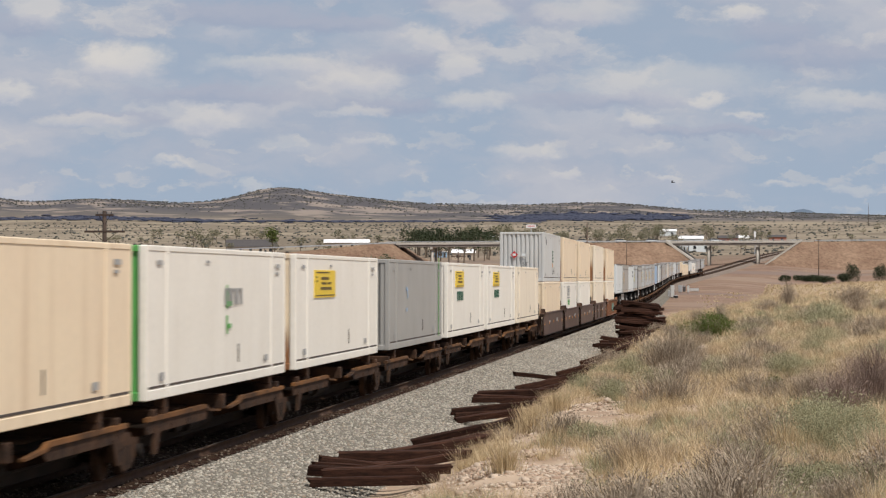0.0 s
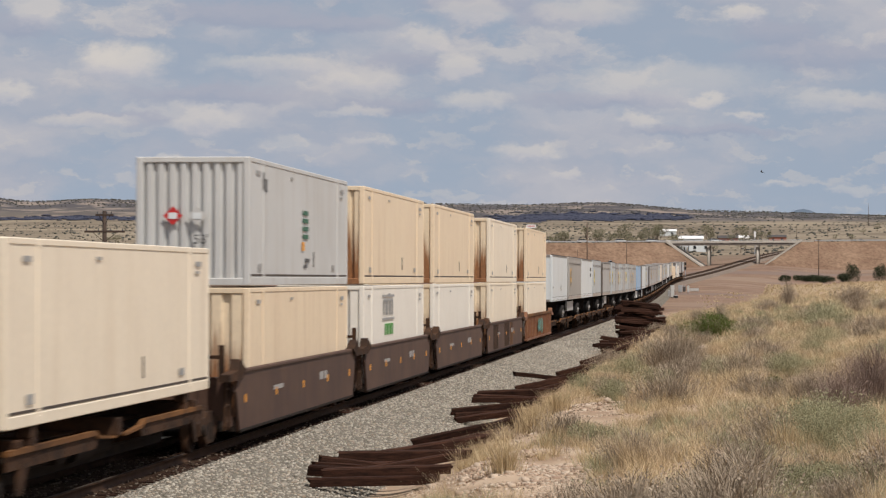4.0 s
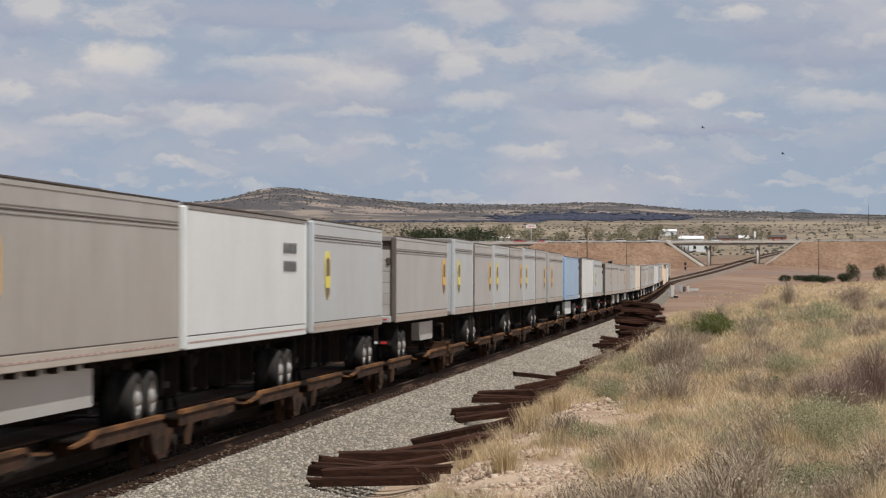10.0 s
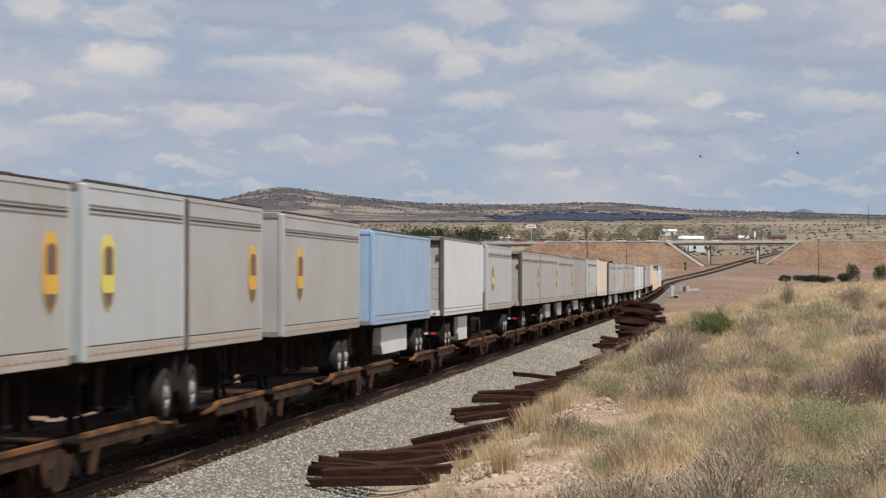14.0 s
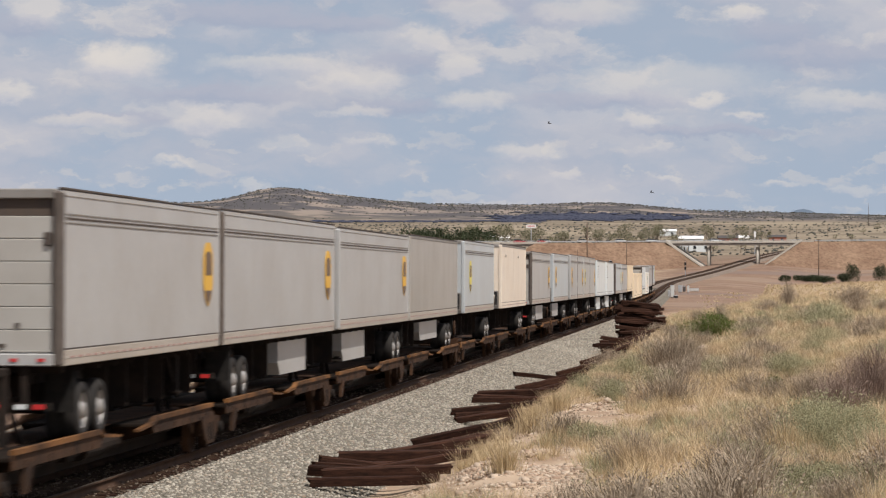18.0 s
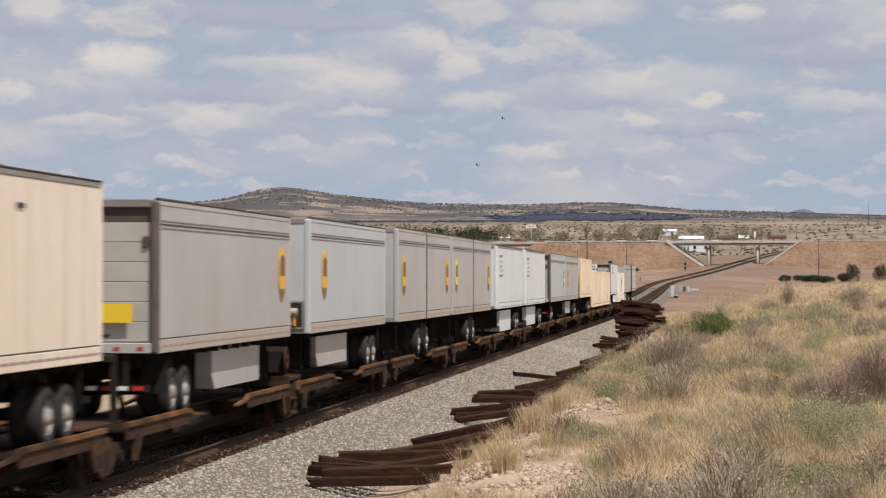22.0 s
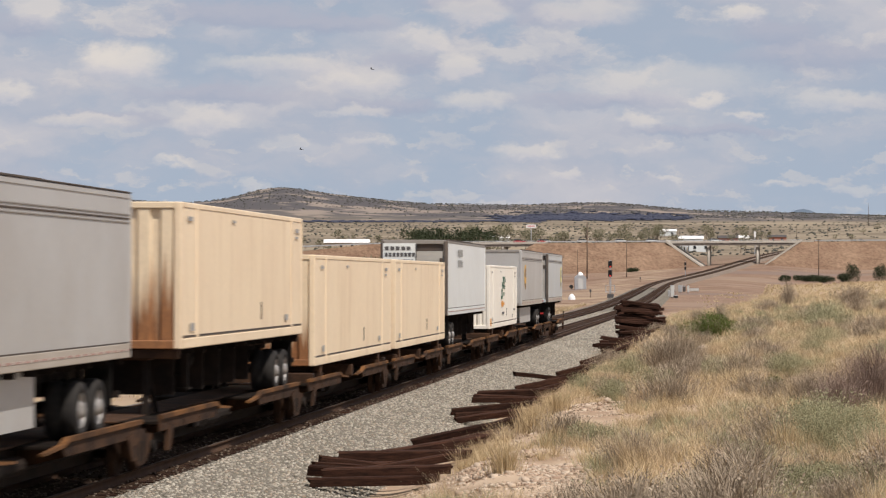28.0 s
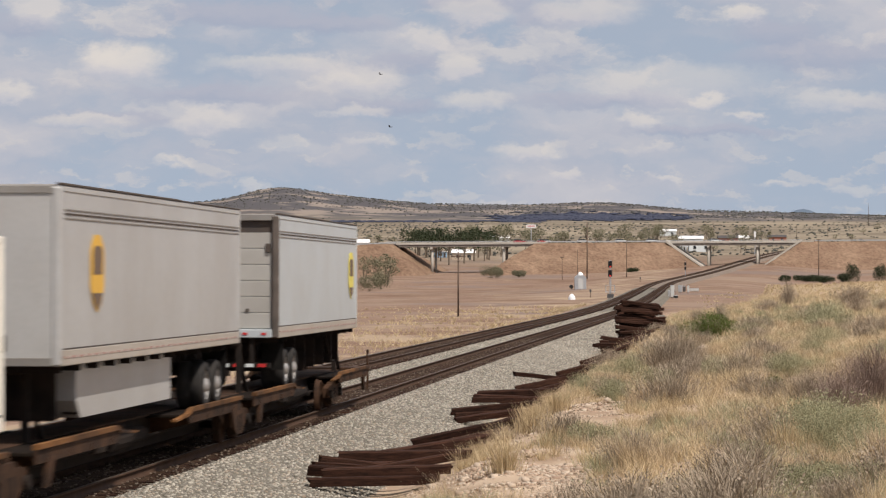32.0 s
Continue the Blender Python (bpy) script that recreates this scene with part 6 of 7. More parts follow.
def disc_wheel(parent, x, y, z, r, out):
    """A road wheel pair: tyres, with a pale disc on the outer side."""
    w = part("wheel", kept(("wheel", r, out), lambda: Build().add(*lathe([(0.0, 0.26), (r * 0.56, 0.26), (r * 0.62, 0.0), (r * 0.92, 0.0), (r, 0.05), (r, 0.22), (r * 0.93, 0.27), (r * 0.93, 0.31), (r, 0.36), (r, 0.52), (r * 0.9, 0.57), (0.0, 0.57)], out)), M["tyre"], True), None, parent)
    w.location = (x, y, z)
    part("rim", kept(("rim", r, out), lambda: Build().add(*lathe([(r * 0.60, 0.015), (r * 0.56, 0.05), (r * 0.5, 0.09), (r * 0.3, 0.05), (r * 0.24, -0.03), (r * 0.12, -0.05), (0.0, -0.05)], out)), M["rim"], True), None, w, "pale steel wheel disc")
    return w


def lathe(profile, out, n=20):
    """Turns (radius, depth) about the x axis; the depth runs inwards from the outer face."""
    vs, fs = [], []
    for r, d in profile:
        for k in range(n):
            a = k * math.tau / n
            vs.append((-d * out, r * math.cos(a), r * math.sin(a)))
    for i in range(len(profile) - 1):
        for k in range(n):
            a, b = i * n + k, i * n + (k + 1) % n
            q = (a, b, b + n, a + n)
            fs.append(q if out > 0 else q[::-1])
    return vs, fs


def badge(ob, y, z, upper, lower):
    """A tall shield in two colours."""
    w, h = 0.5, 0.66
    outline = [(y - w, z + h * 0.55), (y - w * 0.8, z + h * 0.8), (y - w * 0.4, z + h), (y + w * 0.4, z + h), (y + w * 0.8, z + h * 0.8), (y + w, z + h * 0.55), (y + w, z - h * 0.35), (y + w * 0.62, z - h * 0.75), (y, z - h), (y - w * 0.62, z - h * 0.75), (y - w, z - h * 0.35)]
    b = part("badge", Build().prism(outline, "x", SIDE - 0.004, SIDE + 0.008), M[upper], ob, "shield in gold and brown")
    k = 0.66
    part("badge_field", Build().prism([(y - w * k, z + h * 0.62), (y - w * 0.3, z + h * 0.72), (y + w * 0.3, z + h * 0.72), (y + w * k, z + h * 0.62), (y + w * k, z - h * 0.02), (y - w * k, z - h * 0.02)], "x", SIDE, SIDE + 0.014), M[lower], b)
    part("badge_tip", Build().prism([(y - w * 0.75, z - h * 0.5), (y + w * 0.75, z - h * 0.5), (y + w * 0.5, z - h * 0.75), (y, z - h * 0.93), (y - w * 0.5, z - h * 0.75)], "x", SIDE, SIDE + 0.014), M[lower], b)


def under_floor(L, lo):
    return Build().box((-1.2, -L / 2 + 0.2, lo - 0.02), (1.2, L / 2 - 0.2, lo + 0.01))


def trailer_gear(ob, L, rear, lo, tray, belly=None, axles=2, legs=True):
    """Wheels, frame, landing legs and belly box under a road trailer. rear: -1 or 1, the end that has the wheels."""
    h = L / 2
    r = 0.5
    first = 1.15 if axles == 1 else 2.0
    ys = [rear * (h - first - 1.28 * k) for k in range(axles)]
    mid = sum(ys) / len(ys)
    for x in (-0.42, 0.42):
        piece("frame_rail", (L, lo, x, rear, axles), lambda: Build().box((x - 0.06, mid - 1.9, lo - 0.34), (x + 0.06, mid + 1.9, lo - 0.02)), M["dark"], ob)
    for y in ys:
        piece("axle", (L, y, tray), lambda: Build().cyl((-1.0, y, tray + r), (1.0, y, tray + r), 0.065, 10), M["dark"], ob)
        piece("spring_hanger", (L, y, lo), lambda: Build().box((-0.52, y - 0.45, lo - 0.55), (0.52, y - 0.3, lo - 0.2)).box((-0.52, y + 0.3, lo - 0.55), (0.52, y + 0.45, lo - 0.2)).box((-0.5, y - 0.5, tray + r + 0.06), (-0.4, y + 0.5, tray + r + 0.14)).box((0.4, y - 0.5, tray + r + 0.06), (0.5, y + 0.5, tray + r + 0.14)), M["dark"], ob)
        for x in (-1, 1):
            disc_wheel(ob, x * 1.18, y, tray + r, r, x)
            piece("mud_flap", (L, x, rear, lo), lambda: Build().box((x * 0.7, -rear * 0.02 + ys[0] + rear * 0.75, lo - 0.8), (x * 1.22, ys[0] + rear * 0.78, lo - 0.05)), M["tyre"], ob)
    # added dark plates, not a known part, that block the lit ground beyond
    spots = (0.08, 0.17, 0.28, 0.4, 0.52, 0.64) if axles > 1 else (0.15, 0.35, 0.62)
    for q in spots:
        yq = -rear * (h - L * q)
        piece("hanger_plate", (L, lo, rear, q), lambda: Build().box((-0.9, yq - 0.03, lo - 0.95), (0.9, yq + 0.03, lo - 0.1)), M["dark"], ob)
    uf = piece("underframe", (L, lo), lambda: under_floor(L, lo), M["dark"], ob)
    n = int(L / 1.2)
    for k in range(n):
        piece("crossmember", (lo,), lambda: Build().box((-1.22, -0.03, lo - 0.12), (1.22, 0.03, lo - 0.021)), M["dark"], uf).location = (0, -L / 2 + 0.4 + k * (L - 0.8) / (n - 1), 0)
    piece("air_tank", (L, lo, 1), lambda: Build().cyl((0.55, -L * 0.3, lo - 0.32), (0.55, -L * 0.3 + 1.1, lo - 0.32), 0.18, 10), M["dark"], uf)
    piece("air_tank", (L, lo, 2), lambda: Build().cyl((-0.5, L * 0.05, lo - 0.3), (-0.5, L * 0.05 + 0.9, lo - 0.3), 0.16, 10), M["dark"], uf)
    ye = rear * (h - 0.12)
    piece("rear_bumper", (L, rear, lo), lambda: Build().box((-1.1, ye - 0.05, lo - 0.72), (1.1, ye + 0.05, lo - 0.6)).box((-0.7, ye - 0.04, lo - 0.62), (-0.6, ye + 0.04, lo)).box((0.6, ye - 0.04, lo - 0.62), (0.7, ye + 0.04, lo)), M["dark"], ob)
    if rear < 0:
        for k in range(7):
            x = -1.0 + k * 0.3
            piece("reflector", (L, lo, k), lambda: Build().box((x, ye - 0.062, lo - 0.7), (x + 0.2, ye - 0.05, lo - 0.62)), M["red"] if k % 2 == 0 else M["trailer_white"], ob)
    if legs:
        yl = -rear * (h - 2.6)
        for x in (-0.85, 0.85):
            piece("landing_leg", (L, lo, rear, x), lambda: Build().box((x - 0.07, yl - 0.07, lo - 0.85), (x + 0.07, yl + 0.07, lo - 0.02)).box((x - 0.13, yl - 0.13, lo - 0.89), (x + 0.13, yl + 0.13, lo - 0.85)), M["dark"], ob)
        piece("leg_brace", (L, lo, rear), lambda: Build().cyl((-0.85, yl, lo - 0.6), (0.85, yl, lo - 0.6), 0.03, 8).cyl((0.85, yl, lo - 0.7), (0.85, yl + rear * 0.9, lo - 0.05), 0.03, 8), M["dark"], ob)
    if belly:
        a, b, dep = belly
        piece("belly_box", (L, lo, a, b, dep), lambda: Build().prism([(a, lo - 0.03), (b, lo - 0.03), (b, lo - dep), (a + 0.35, lo - dep), (a, lo - dep + 0.3)], "x", -0.98, 1.02), M["trailer"] if dep < 1.0 else M["trailer_white"], ob, "pale sheet metal box under the floor")


def road_trailer(s0, s1, paint, label, badge_at=None, face="nose", banded=True, belly=None, axles=2, badge_paint=("gold", "badge_brown"), texts=(), roof="rail_band", lo=2.22, hi=None, name="semi_trailer", legs=True, rivets=False):
    hi = hi or (5.33 if banded else 5.15)
    L = s1 - s0
    h = L / 2
    rear = -1 if face == "door" else 1
    P = M[paint]
    ob = thing(name, label, "trailer", "road trailers on the train")
    piece("side_panel", (L, lo, hi), lambda: Build().box((-1.285, -h + 0.12, lo + 0.14), (1.285, h - 0.06, hi - 0.13)), P, ob)
    piece("roof", (L, lo, hi), lambda: Build().box((-1.27, -h + 0.06, hi - 0.1), (1.27, h - 0.05, hi - 0.02), 0.02), M[roof], ob)
    for x in (-1, 1):
        piece("top_rail", (L, hi, x), lambda: Build().box((x * 1.2, -h + 0.05, hi - 0.14), (x * 1.3, h - 0.05, hi - 0.035), 0.015), P if banded else M[roof], ob)
        piece("roof_edge", (L, hi, x), lambda: Build().box((x * 1.22, -h + 0.04, hi - 0.034), (x * 1.312, h * 0.18, hi + 0.004), 0.006).box((x * 1.22, h * 0.18, hi - 0.034), (x * 1.312, h - 0.04, hi - 0.008), 0.006), M["seam"], ob, "dark worn roof edge")
        piece("bottom_rail", (L, lo, x), lambda: Build().box((x * 1.2, -h + 0.05, lo), (x * 1.302, h - 0.05, lo + 0.26), 0.012), M["sill"] if paint in ("trailer", "trailer_warm", "trailer_light") else P, ob)
        piece("floor_lip", (L, lo, x), lambda: Build().box((x * 1.2, -h + 0.08, lo + 0.262), (x * 1.297, h - 0.08, lo + 0.285)), M["seam"], ob)
        for y in (-h + 0.09, h - 0.09):
            piece("corner_post", (L, lo, hi, x, y), lambda: Build().box((x * 1.14, y - 0.09, lo), (x * 1.302, y + 0.09, hi - 0.06), 0.03), P if face != "door" or y > 0 else M["door_post"], ob)
        if banded:
            for z in (hi - 0.44, hi - 0.51, hi - 0.58):
                piece("band", (L, z, x), lambda: Build().box((x * 1.27, -h + 0.3, z), (x * 1.299, h - 0.15, z + 0.035), 0.008), M["seam"] if z < hi - 0.45 and z > hi - 0.55 else M["rail_band"], ob)
    ye = -h + 0.1
    if face == "door":
        piece("door_header", (L, hi), lambda: Build().box((-1.15, -h + 0.02, hi - 0.18), (1.15, -h + 0.1, hi - 0.02), 0.015), M["rail_band"], ob)
        piece("door_gap", (L, hi, lo), lambda: Build().box((-1.12, ye, hi - 0.46), (1.12, ye + 0.05, hi - 0.18)), M["seam"], ob)
        n = 6
        top, bot = hi - 0.46, lo + 0.22
        for k in range(n):
            z = bot + (top - bot) * k / n
            piece("door_slat", (L, k, hi, lo), lambda: Build().box((-1.12, ye - 0.02, z + 0.006), (1.12, ye + 0.04, z + (top - bot) / n - 0.006), 0.008), M["door_grey"], ob)
        piece("door_sill", (L, lo), lambda: Build().box((-1.15, -h + 0.0, lo), (1.15, -h + 0.12, lo + 0.2), 0.015), P, ob)
        for x in (-0.95, -0.5, 0.5, 0.95):
            piece("tail_light", (L, lo, x), lambda: Build().box((x - 0.06, -h - 0.015, lo + 0.07), (x + 0.06, -h, lo + 0.125)), M["red"], ob)
        piece("door_handle", (L, lo), lambda: Build().box((0.98, ye - 0.07, hi - 0.95), (1.1, ye - 0.02, hi - 0.72), 0.02).box((0.5, ye - 0.04, lo + 0.62), (0.58, ye - 0.02, lo + 0.7)).box((0.2, ye - 0.04, lo + 0.3), (0.34, ye - 0.02, lo + 0.36)), M["seam"], ob)
    else:
        piece("front_wall", (L, lo, hi), lambda: Build().box((-1.15, -h + 0.02, lo + 0.02), (1.15, -h + 0.12, hi - 0.05), 0.02), P, ob)
        piece("front_rail", (L, hi), lambda: Build().box((-1.15, -h - 0.005, hi - 0.17), (1.15, -h + 0.02, hi - 0.04), 0.008), M[roof], ob)
        piece("front_sill", (L, lo), lambda: Build().box((-1.15, -h - 0.01, lo), (1.15, -h + 0.02, lo + 0.14), 0.008), M["rail_band"], ob)
        piece("air_fittings", (L, lo), lambda: Build().box((-0.4, -h - 0.04, lo + 0.22), (0.4, -h + 0.02, lo + 0.5), 0.02).cyl((-0.25, -h - 0.1, lo + 0.36), (-0.25, -h, lo + 0.36), 0.05, 8).cyl((0.25, -h - 0.1, lo + 0.36), (0.25, -h, lo + 0.36), 0.05, 8), M["dark"], ob)
        if face == "unit":
            un = piece("cooling_unit", (L, lo), lambda: Build().box((0.45, -h - 0.03, lo + 0.16), (1.1, -h + 0.02, lo + 0.8), 0.02), M["black"], ob, "dark opening with machinery")
            part("unit_frame", kept(("unit_frame", L, lo), lambda: Build().box((0.4, -h - 0.05, lo + 0.12), (0.46, -h - 0.01, lo + 0.84)).box((1.09, -h - 0.05, lo + 0.12), (1.15, -h - 0.01, lo + 0.84)).box((0.46, -h - 0.05, lo + 0.12), (1.09, -h - 0.01, lo + 0.17)).box((0.46, -h - 0.05, lo + 0.79), (1.09, -h - 0.01, lo + 0.84)), M["rail_band"]), None, un)
            part("unit_motor", kept(("unit_motor", L, lo), lambda: Build().cyl((0.58, -h - 0.07, lo + 0.56), (0.98, -h - 0.07, lo + 0.56), 0.1, 12).box((0.55, -h - 0.06, lo + 0.2), (0.85, -h - 0.03, lo + 0.4), 0.02), M["sill"]), None, un)
            part("unit_pipe", kept(("unit_pipe", L, lo), lambda: Build().cyl((0.9, -h - 0.06, lo + 0.2), (0.9, -h - 0.06, lo + 0.48), 0.04, 8), M["orange"]), None, un)
    if rivets:
        for k in range(16):
            y = -h + 0.6 + k * (L - 1.2) / 15
            piece("side_marker", (L, lo, k), lambda: Build().box((1.295, y - 0.16, lo + 0.05), (1.306, y + 0.16, lo + 0.1)), M["seam"], ob)
    else:
        piece("reflective_tape", (L, lo), lambda: Build().box((1.3, -h + 0.3, lo + 0.12), (1.308, h - 0.3, lo + 0.158)), M["tape"], ob, "red and white reflective tape")
    if badge_at:
        y = -h + (1.7 if axles == 1 else 2.6) if badge_at == "near" else h - 1.3
        badge(ob, y, lo + 1.5, *badge_paint)
    for name_, col, rows in texts:
        bars(ob, name_, M[col], rows)
    trailer_gear(ob, L, rear, lo, 0.92, belly, axles, legs)
    MOVERS.append((ob, (s0 + s1) / 2))
    return ob


def bogie(parent, y):
    """A two-axle truck at y under a car: side frames, springs and four wheels."""
    for x in (-1, 1):
        piece("side_frame", (y, x), lambda: Build().prism([(y - 1.15, 0.62), (y - 0.95, 0.70), (y - 0.45, 0.72), (y - 0.3, 0.82), (y + 0.3, 0.82), (y + 0.45, 0.72), (y + 0.95, 0.70), (y + 1.15, 0.62), (y + 1.15, 0.36), (y + 0.7, 0.36), (y + 0.35, 0.16), (y - 0.35, 0.16), (y - 0.7, 0.36), (y - 1.15, 0.36)], "x", x * 0.93, x * 1.08), M["rust"], parent, "cast steel side frame")
        piece("spring_nest", (y, x), lambda: Build().cyl((x * 1.02, y - 0.16, 0.24), (x * 1.02, y - 0.16, 0.6), 0.085, 10).cyl((x * 1.02, y + 0.16, 0.24), (x * 1.02, y + 0.16, 0.6), 0.085, 10), M["dark"], parent)
        for d in (-0.88, 0.88):
            piece("bearing_cap", (y, x, d), lambda: Build().cyl((x * 1.06, y + d, 0.46), (x * 1.17, y + d, 0.46), 0.12, 12), M["dark"], parent)
            w = part("wheel", kept(("rail_wheel", x), lambda: Build().add(*lathe([(0.0, 0.02), (0.1, 0.02), (0.14, 0.06), (0.33, 0.06), (0.37, 0.0), (0.42, 0.0), (0.42, 0.1), (0.455, 0.115), (0.455, 0.14), (0.3, 0.14), (0.0, 0.14)], x)), M["rust"], True), None, parent)
            w.location = (x * 0.84, y + d, 0.42)
    for d in (-0.88, 0.88):
        piece("wheel_axle", (y, d), lambda: Build().cyl((-0.75, y + d, 0.42), (0.75, y + d, 0.42), 0.08, 10), M["dark"], parent)
    piece("bolster", (y,), lambda: Build().box((-0.95, y - 0.22, 0.44), (0.95, y + 0.22, 0.76), 0.03), M["dark"], parent)


def spine_car(s0, s1, first=False, last=False, boxed=False, brake_end=False, label="rusty brown skeleton flatcar with dark trucks"):
    """One platform of a jointed spine car: a centre beam, wheel trays and a shared truck at its near end."""
    L = s1 - s0
    h = L / 2
    ob = thing("spine_car", label, "railcar", "spine cars of the train")
    piece("centre_beam", (L,), lambda: Build().box((-0.36, -h + 0.45, 0.26), (0.36, h - 0.45, 0.9), 0.02), M["dark"], ob)
    piece("beam_flange", (L,), lambda: Build().box((-0.5, -h + 0.45, 0.9), (0.5, h - 0.45, 0.94), 0.01), M["rust"], ob)
    if boxed:
        # carries a container on cross arms
        for y in (-h + 1.6, -6.1, 0.0, 6.1, h - 1.6):
            piece("cross_arm", (L, y), lambda: Build().box((-1.28, y - 0.14, 0.86), (1.28, y + 0.14, 1.18), 0.02), M["rust"], ob)
        for y in (-6.1, 6.1):
            for x in (-1.15, 1.15):
                piece("pedestal", (L, y, x), lambda: Build().box((x - 0.12, y - 0.16, 1.16), (x + 0.12, y + 0.16, 1.36), 0.02), M["rust"], ob)
    for e in (-1, 1):
        a, b = e * (h - 0.9), e * (h - 7.0)
        for x in (-1, 1):
            # trays drawn wider and longer, added cover that hides lit ground beyond
            t = part("wheel_tray", kept(("wheel_tray", L, e, x), lambda: Build().box((x * 0.42, a, 0.86), (x * 1.24, b, 0.92), 0.01), M["tray"]), None, ob)
            # one beam in two colours: brighter lip as if lit, darker web as if shaded
            part("tray_edge", kept(("tray_edge", L, e, x), lambda: Build().prism([(a, 0.97), (a, 1.05), (b + e * 0.4, 1.05), (b + e * 0.1, 0.96), (b - e * 1.2, 0.88), (b - e * 1.2, 0.84), (b + e * 0.1, 0.9), (b + e * 0.4, 0.97)], "x", x * 1.2, x * 1.31), M["ochre"]), None, t, "worn ochre edge beam, coloured as its lit top")
            part("tray_web", kept(("tray_web", L, e, x), lambda: Build().prism([(a, 0.74), (a, 0.968), (b + e * 0.42, 0.968), (b + e * 0.1, 0.88), (b + e * 0.3, 0.74)], "x", x * 1.22, x * 1.27), M["rust"]), None, t, "rusty web plate, coloured as the shaded face")
            for k in range(4):
                y = a + (b - a) * (k + 0.5) / 4
                part("bracket", kept(("bracket", L, e, x, k), lambda: Build().prism([(x * 0.3, 0.5), (x * 0.3, 0.86), (x * 1.28, 0.86), (x * 1.28, 0.74)], "y", y - 0.05, y + 0.05), M["rust"]), None, t)
        for x in (-1, 1):
            piece("step_guard", (L, e, x), lambda: Build().prism([(e * (h - 1.6), 0.81), (e * (h - 2.1), 0.81), (e * (h - 1.72), 0.34), (e * (h - 1.52), 0.34)], "x", x * 1.21, x * 1.29), M["rust"], ob)
    if not boxed:
        # stand that holds the trailer's king pin
        for y in (-h + 3.2, h - 2.6):
            piece("hitch_stand", (L, y), lambda: Build().box((-0.55, y - 0.06, 0.9), (-0.43, y + 0.06, 2.1)).box((0.43, y - 0.06, 0.9), (0.55, y + 0.06, 2.1)).box((-0.5, y - 0.3, 2.06), (0.5, y + 0.3, 2.2), 0.02).cyl((0.49, y, 1.95), (0.49, y + 1.1, 0.9), 0.05, 8).cyl((-0.49, y, 1.95), (-0.49, y + 1.1, 0.9), 0.05, 8), M["dark"], ob)
    piece("brake_gear", (L,), lambda: Build().cyl((0.6, -1.2, 0.62), (0.6, 0.2, 0.62), 0.2, 12).cyl((0.5, 0.6, 0.6), (0.5, 2.2, 0.6), 0.16, 12).cyl((0.62, -h + 2, 0.55), (0.62, h - 2, 0.55), 0.03, 6).box((0.35, -2.6, 0.5), (0.75, -1.9, 0.8)), M["dark"], ob)
    bogie(ob, -h if not first else -h + 1.9)
    if brake_end:
        # the handbrake platform at a car's coupled end
        y = -h + 0.2
        piece("brake_platform", (L,), lambda: Build().box((-1.25, y - 1.1, 1.12), (1.25, y + 0.7, 1.2), 0.01).box((-1.28, y - 1.1, 1.0), (1.28, y - 1.02, 1.24)).box((-1.28, y + 0.62, 1.0), (1.28, y + 0.7, 1.24)), M["rust"], ob)
        for x in (-1.22, 1.22):
            piece("side_step", (L, x), lambda: Build().box((x - 0.06, y - 1.0, 0.3), (x + 0.06, y - 0.94, 1.05)).box((x - 0.06, y - 0.2, 0.3), (x + 0.06, y - 0.14, 1.05)).box((x - 0.1, y - 1.0, 0.3), (x + 0.1, y - 0.14, 0.36)).box((x - 0.1, y - 1.0, 0.66), (x + 0.1, y - 0.14, 0.7)), M["rust"], ob)
            piece("yellow_step_plate", (L, x), lambda: Build().box((x - 0.07, y + 0.15, 0.85), (x + 0.07, y + 0.6, 1.08), 0.01), M["ochre"], ob)
        piece("brake_housing", (L,), lambda: Build().box((0.2, y - 0.5, 1.2), (1.1, y - 0.2, 1.95), 0.12).box((-0.9, y - 0.4, 1.2), (-0.1, y + 0.4, 1.7), 0.05), M["dark"], ob)
        piece("handbrake_wheel", (L,), lambda: Build().add(*lathe([(0.0, 0.0), (0.08, 0.0), (0.08, 0.04), (0.24, 0.05), (0.27, 0.02), (0.3, 0.05), (0.27, 0.08), (0.0, 0.06)], 1)), M["rust"], ob).location = (1.12, y - 0.35, 1.66)
    if last:
        bogie(ob, h - 6.6)
        piece("coupler", (L,), lambda: Build().box((-0.14, h - 0.6, 0.6), (0.14, h + 0.35, 0.86), 0.03).box((-0.2, h + 0.2, 0.55), (0.22, h + 0.5, 0.92), 0.04).cyl((0.3, h - 0.3, 0.7), (0.3, h + 0.4, 0.3), 0.03, 8), M["rust"], ob)
        piece("end_platform", (L,), lambda: Build().box((-1.25, h - 1.5, 0.9), (1.25, h - 0.1, 1.0), 0.01).box((1.16, h - 0.3, 0.3), (1.22, h - 0.2, 1.5)).box((-1.22, h - 0.3, 0.3), (-1.16, h - 0.2, 1.5)), M["rust"], ob)
    MOVERS.append((ob, (s0 + s1) / 2))
    return ob


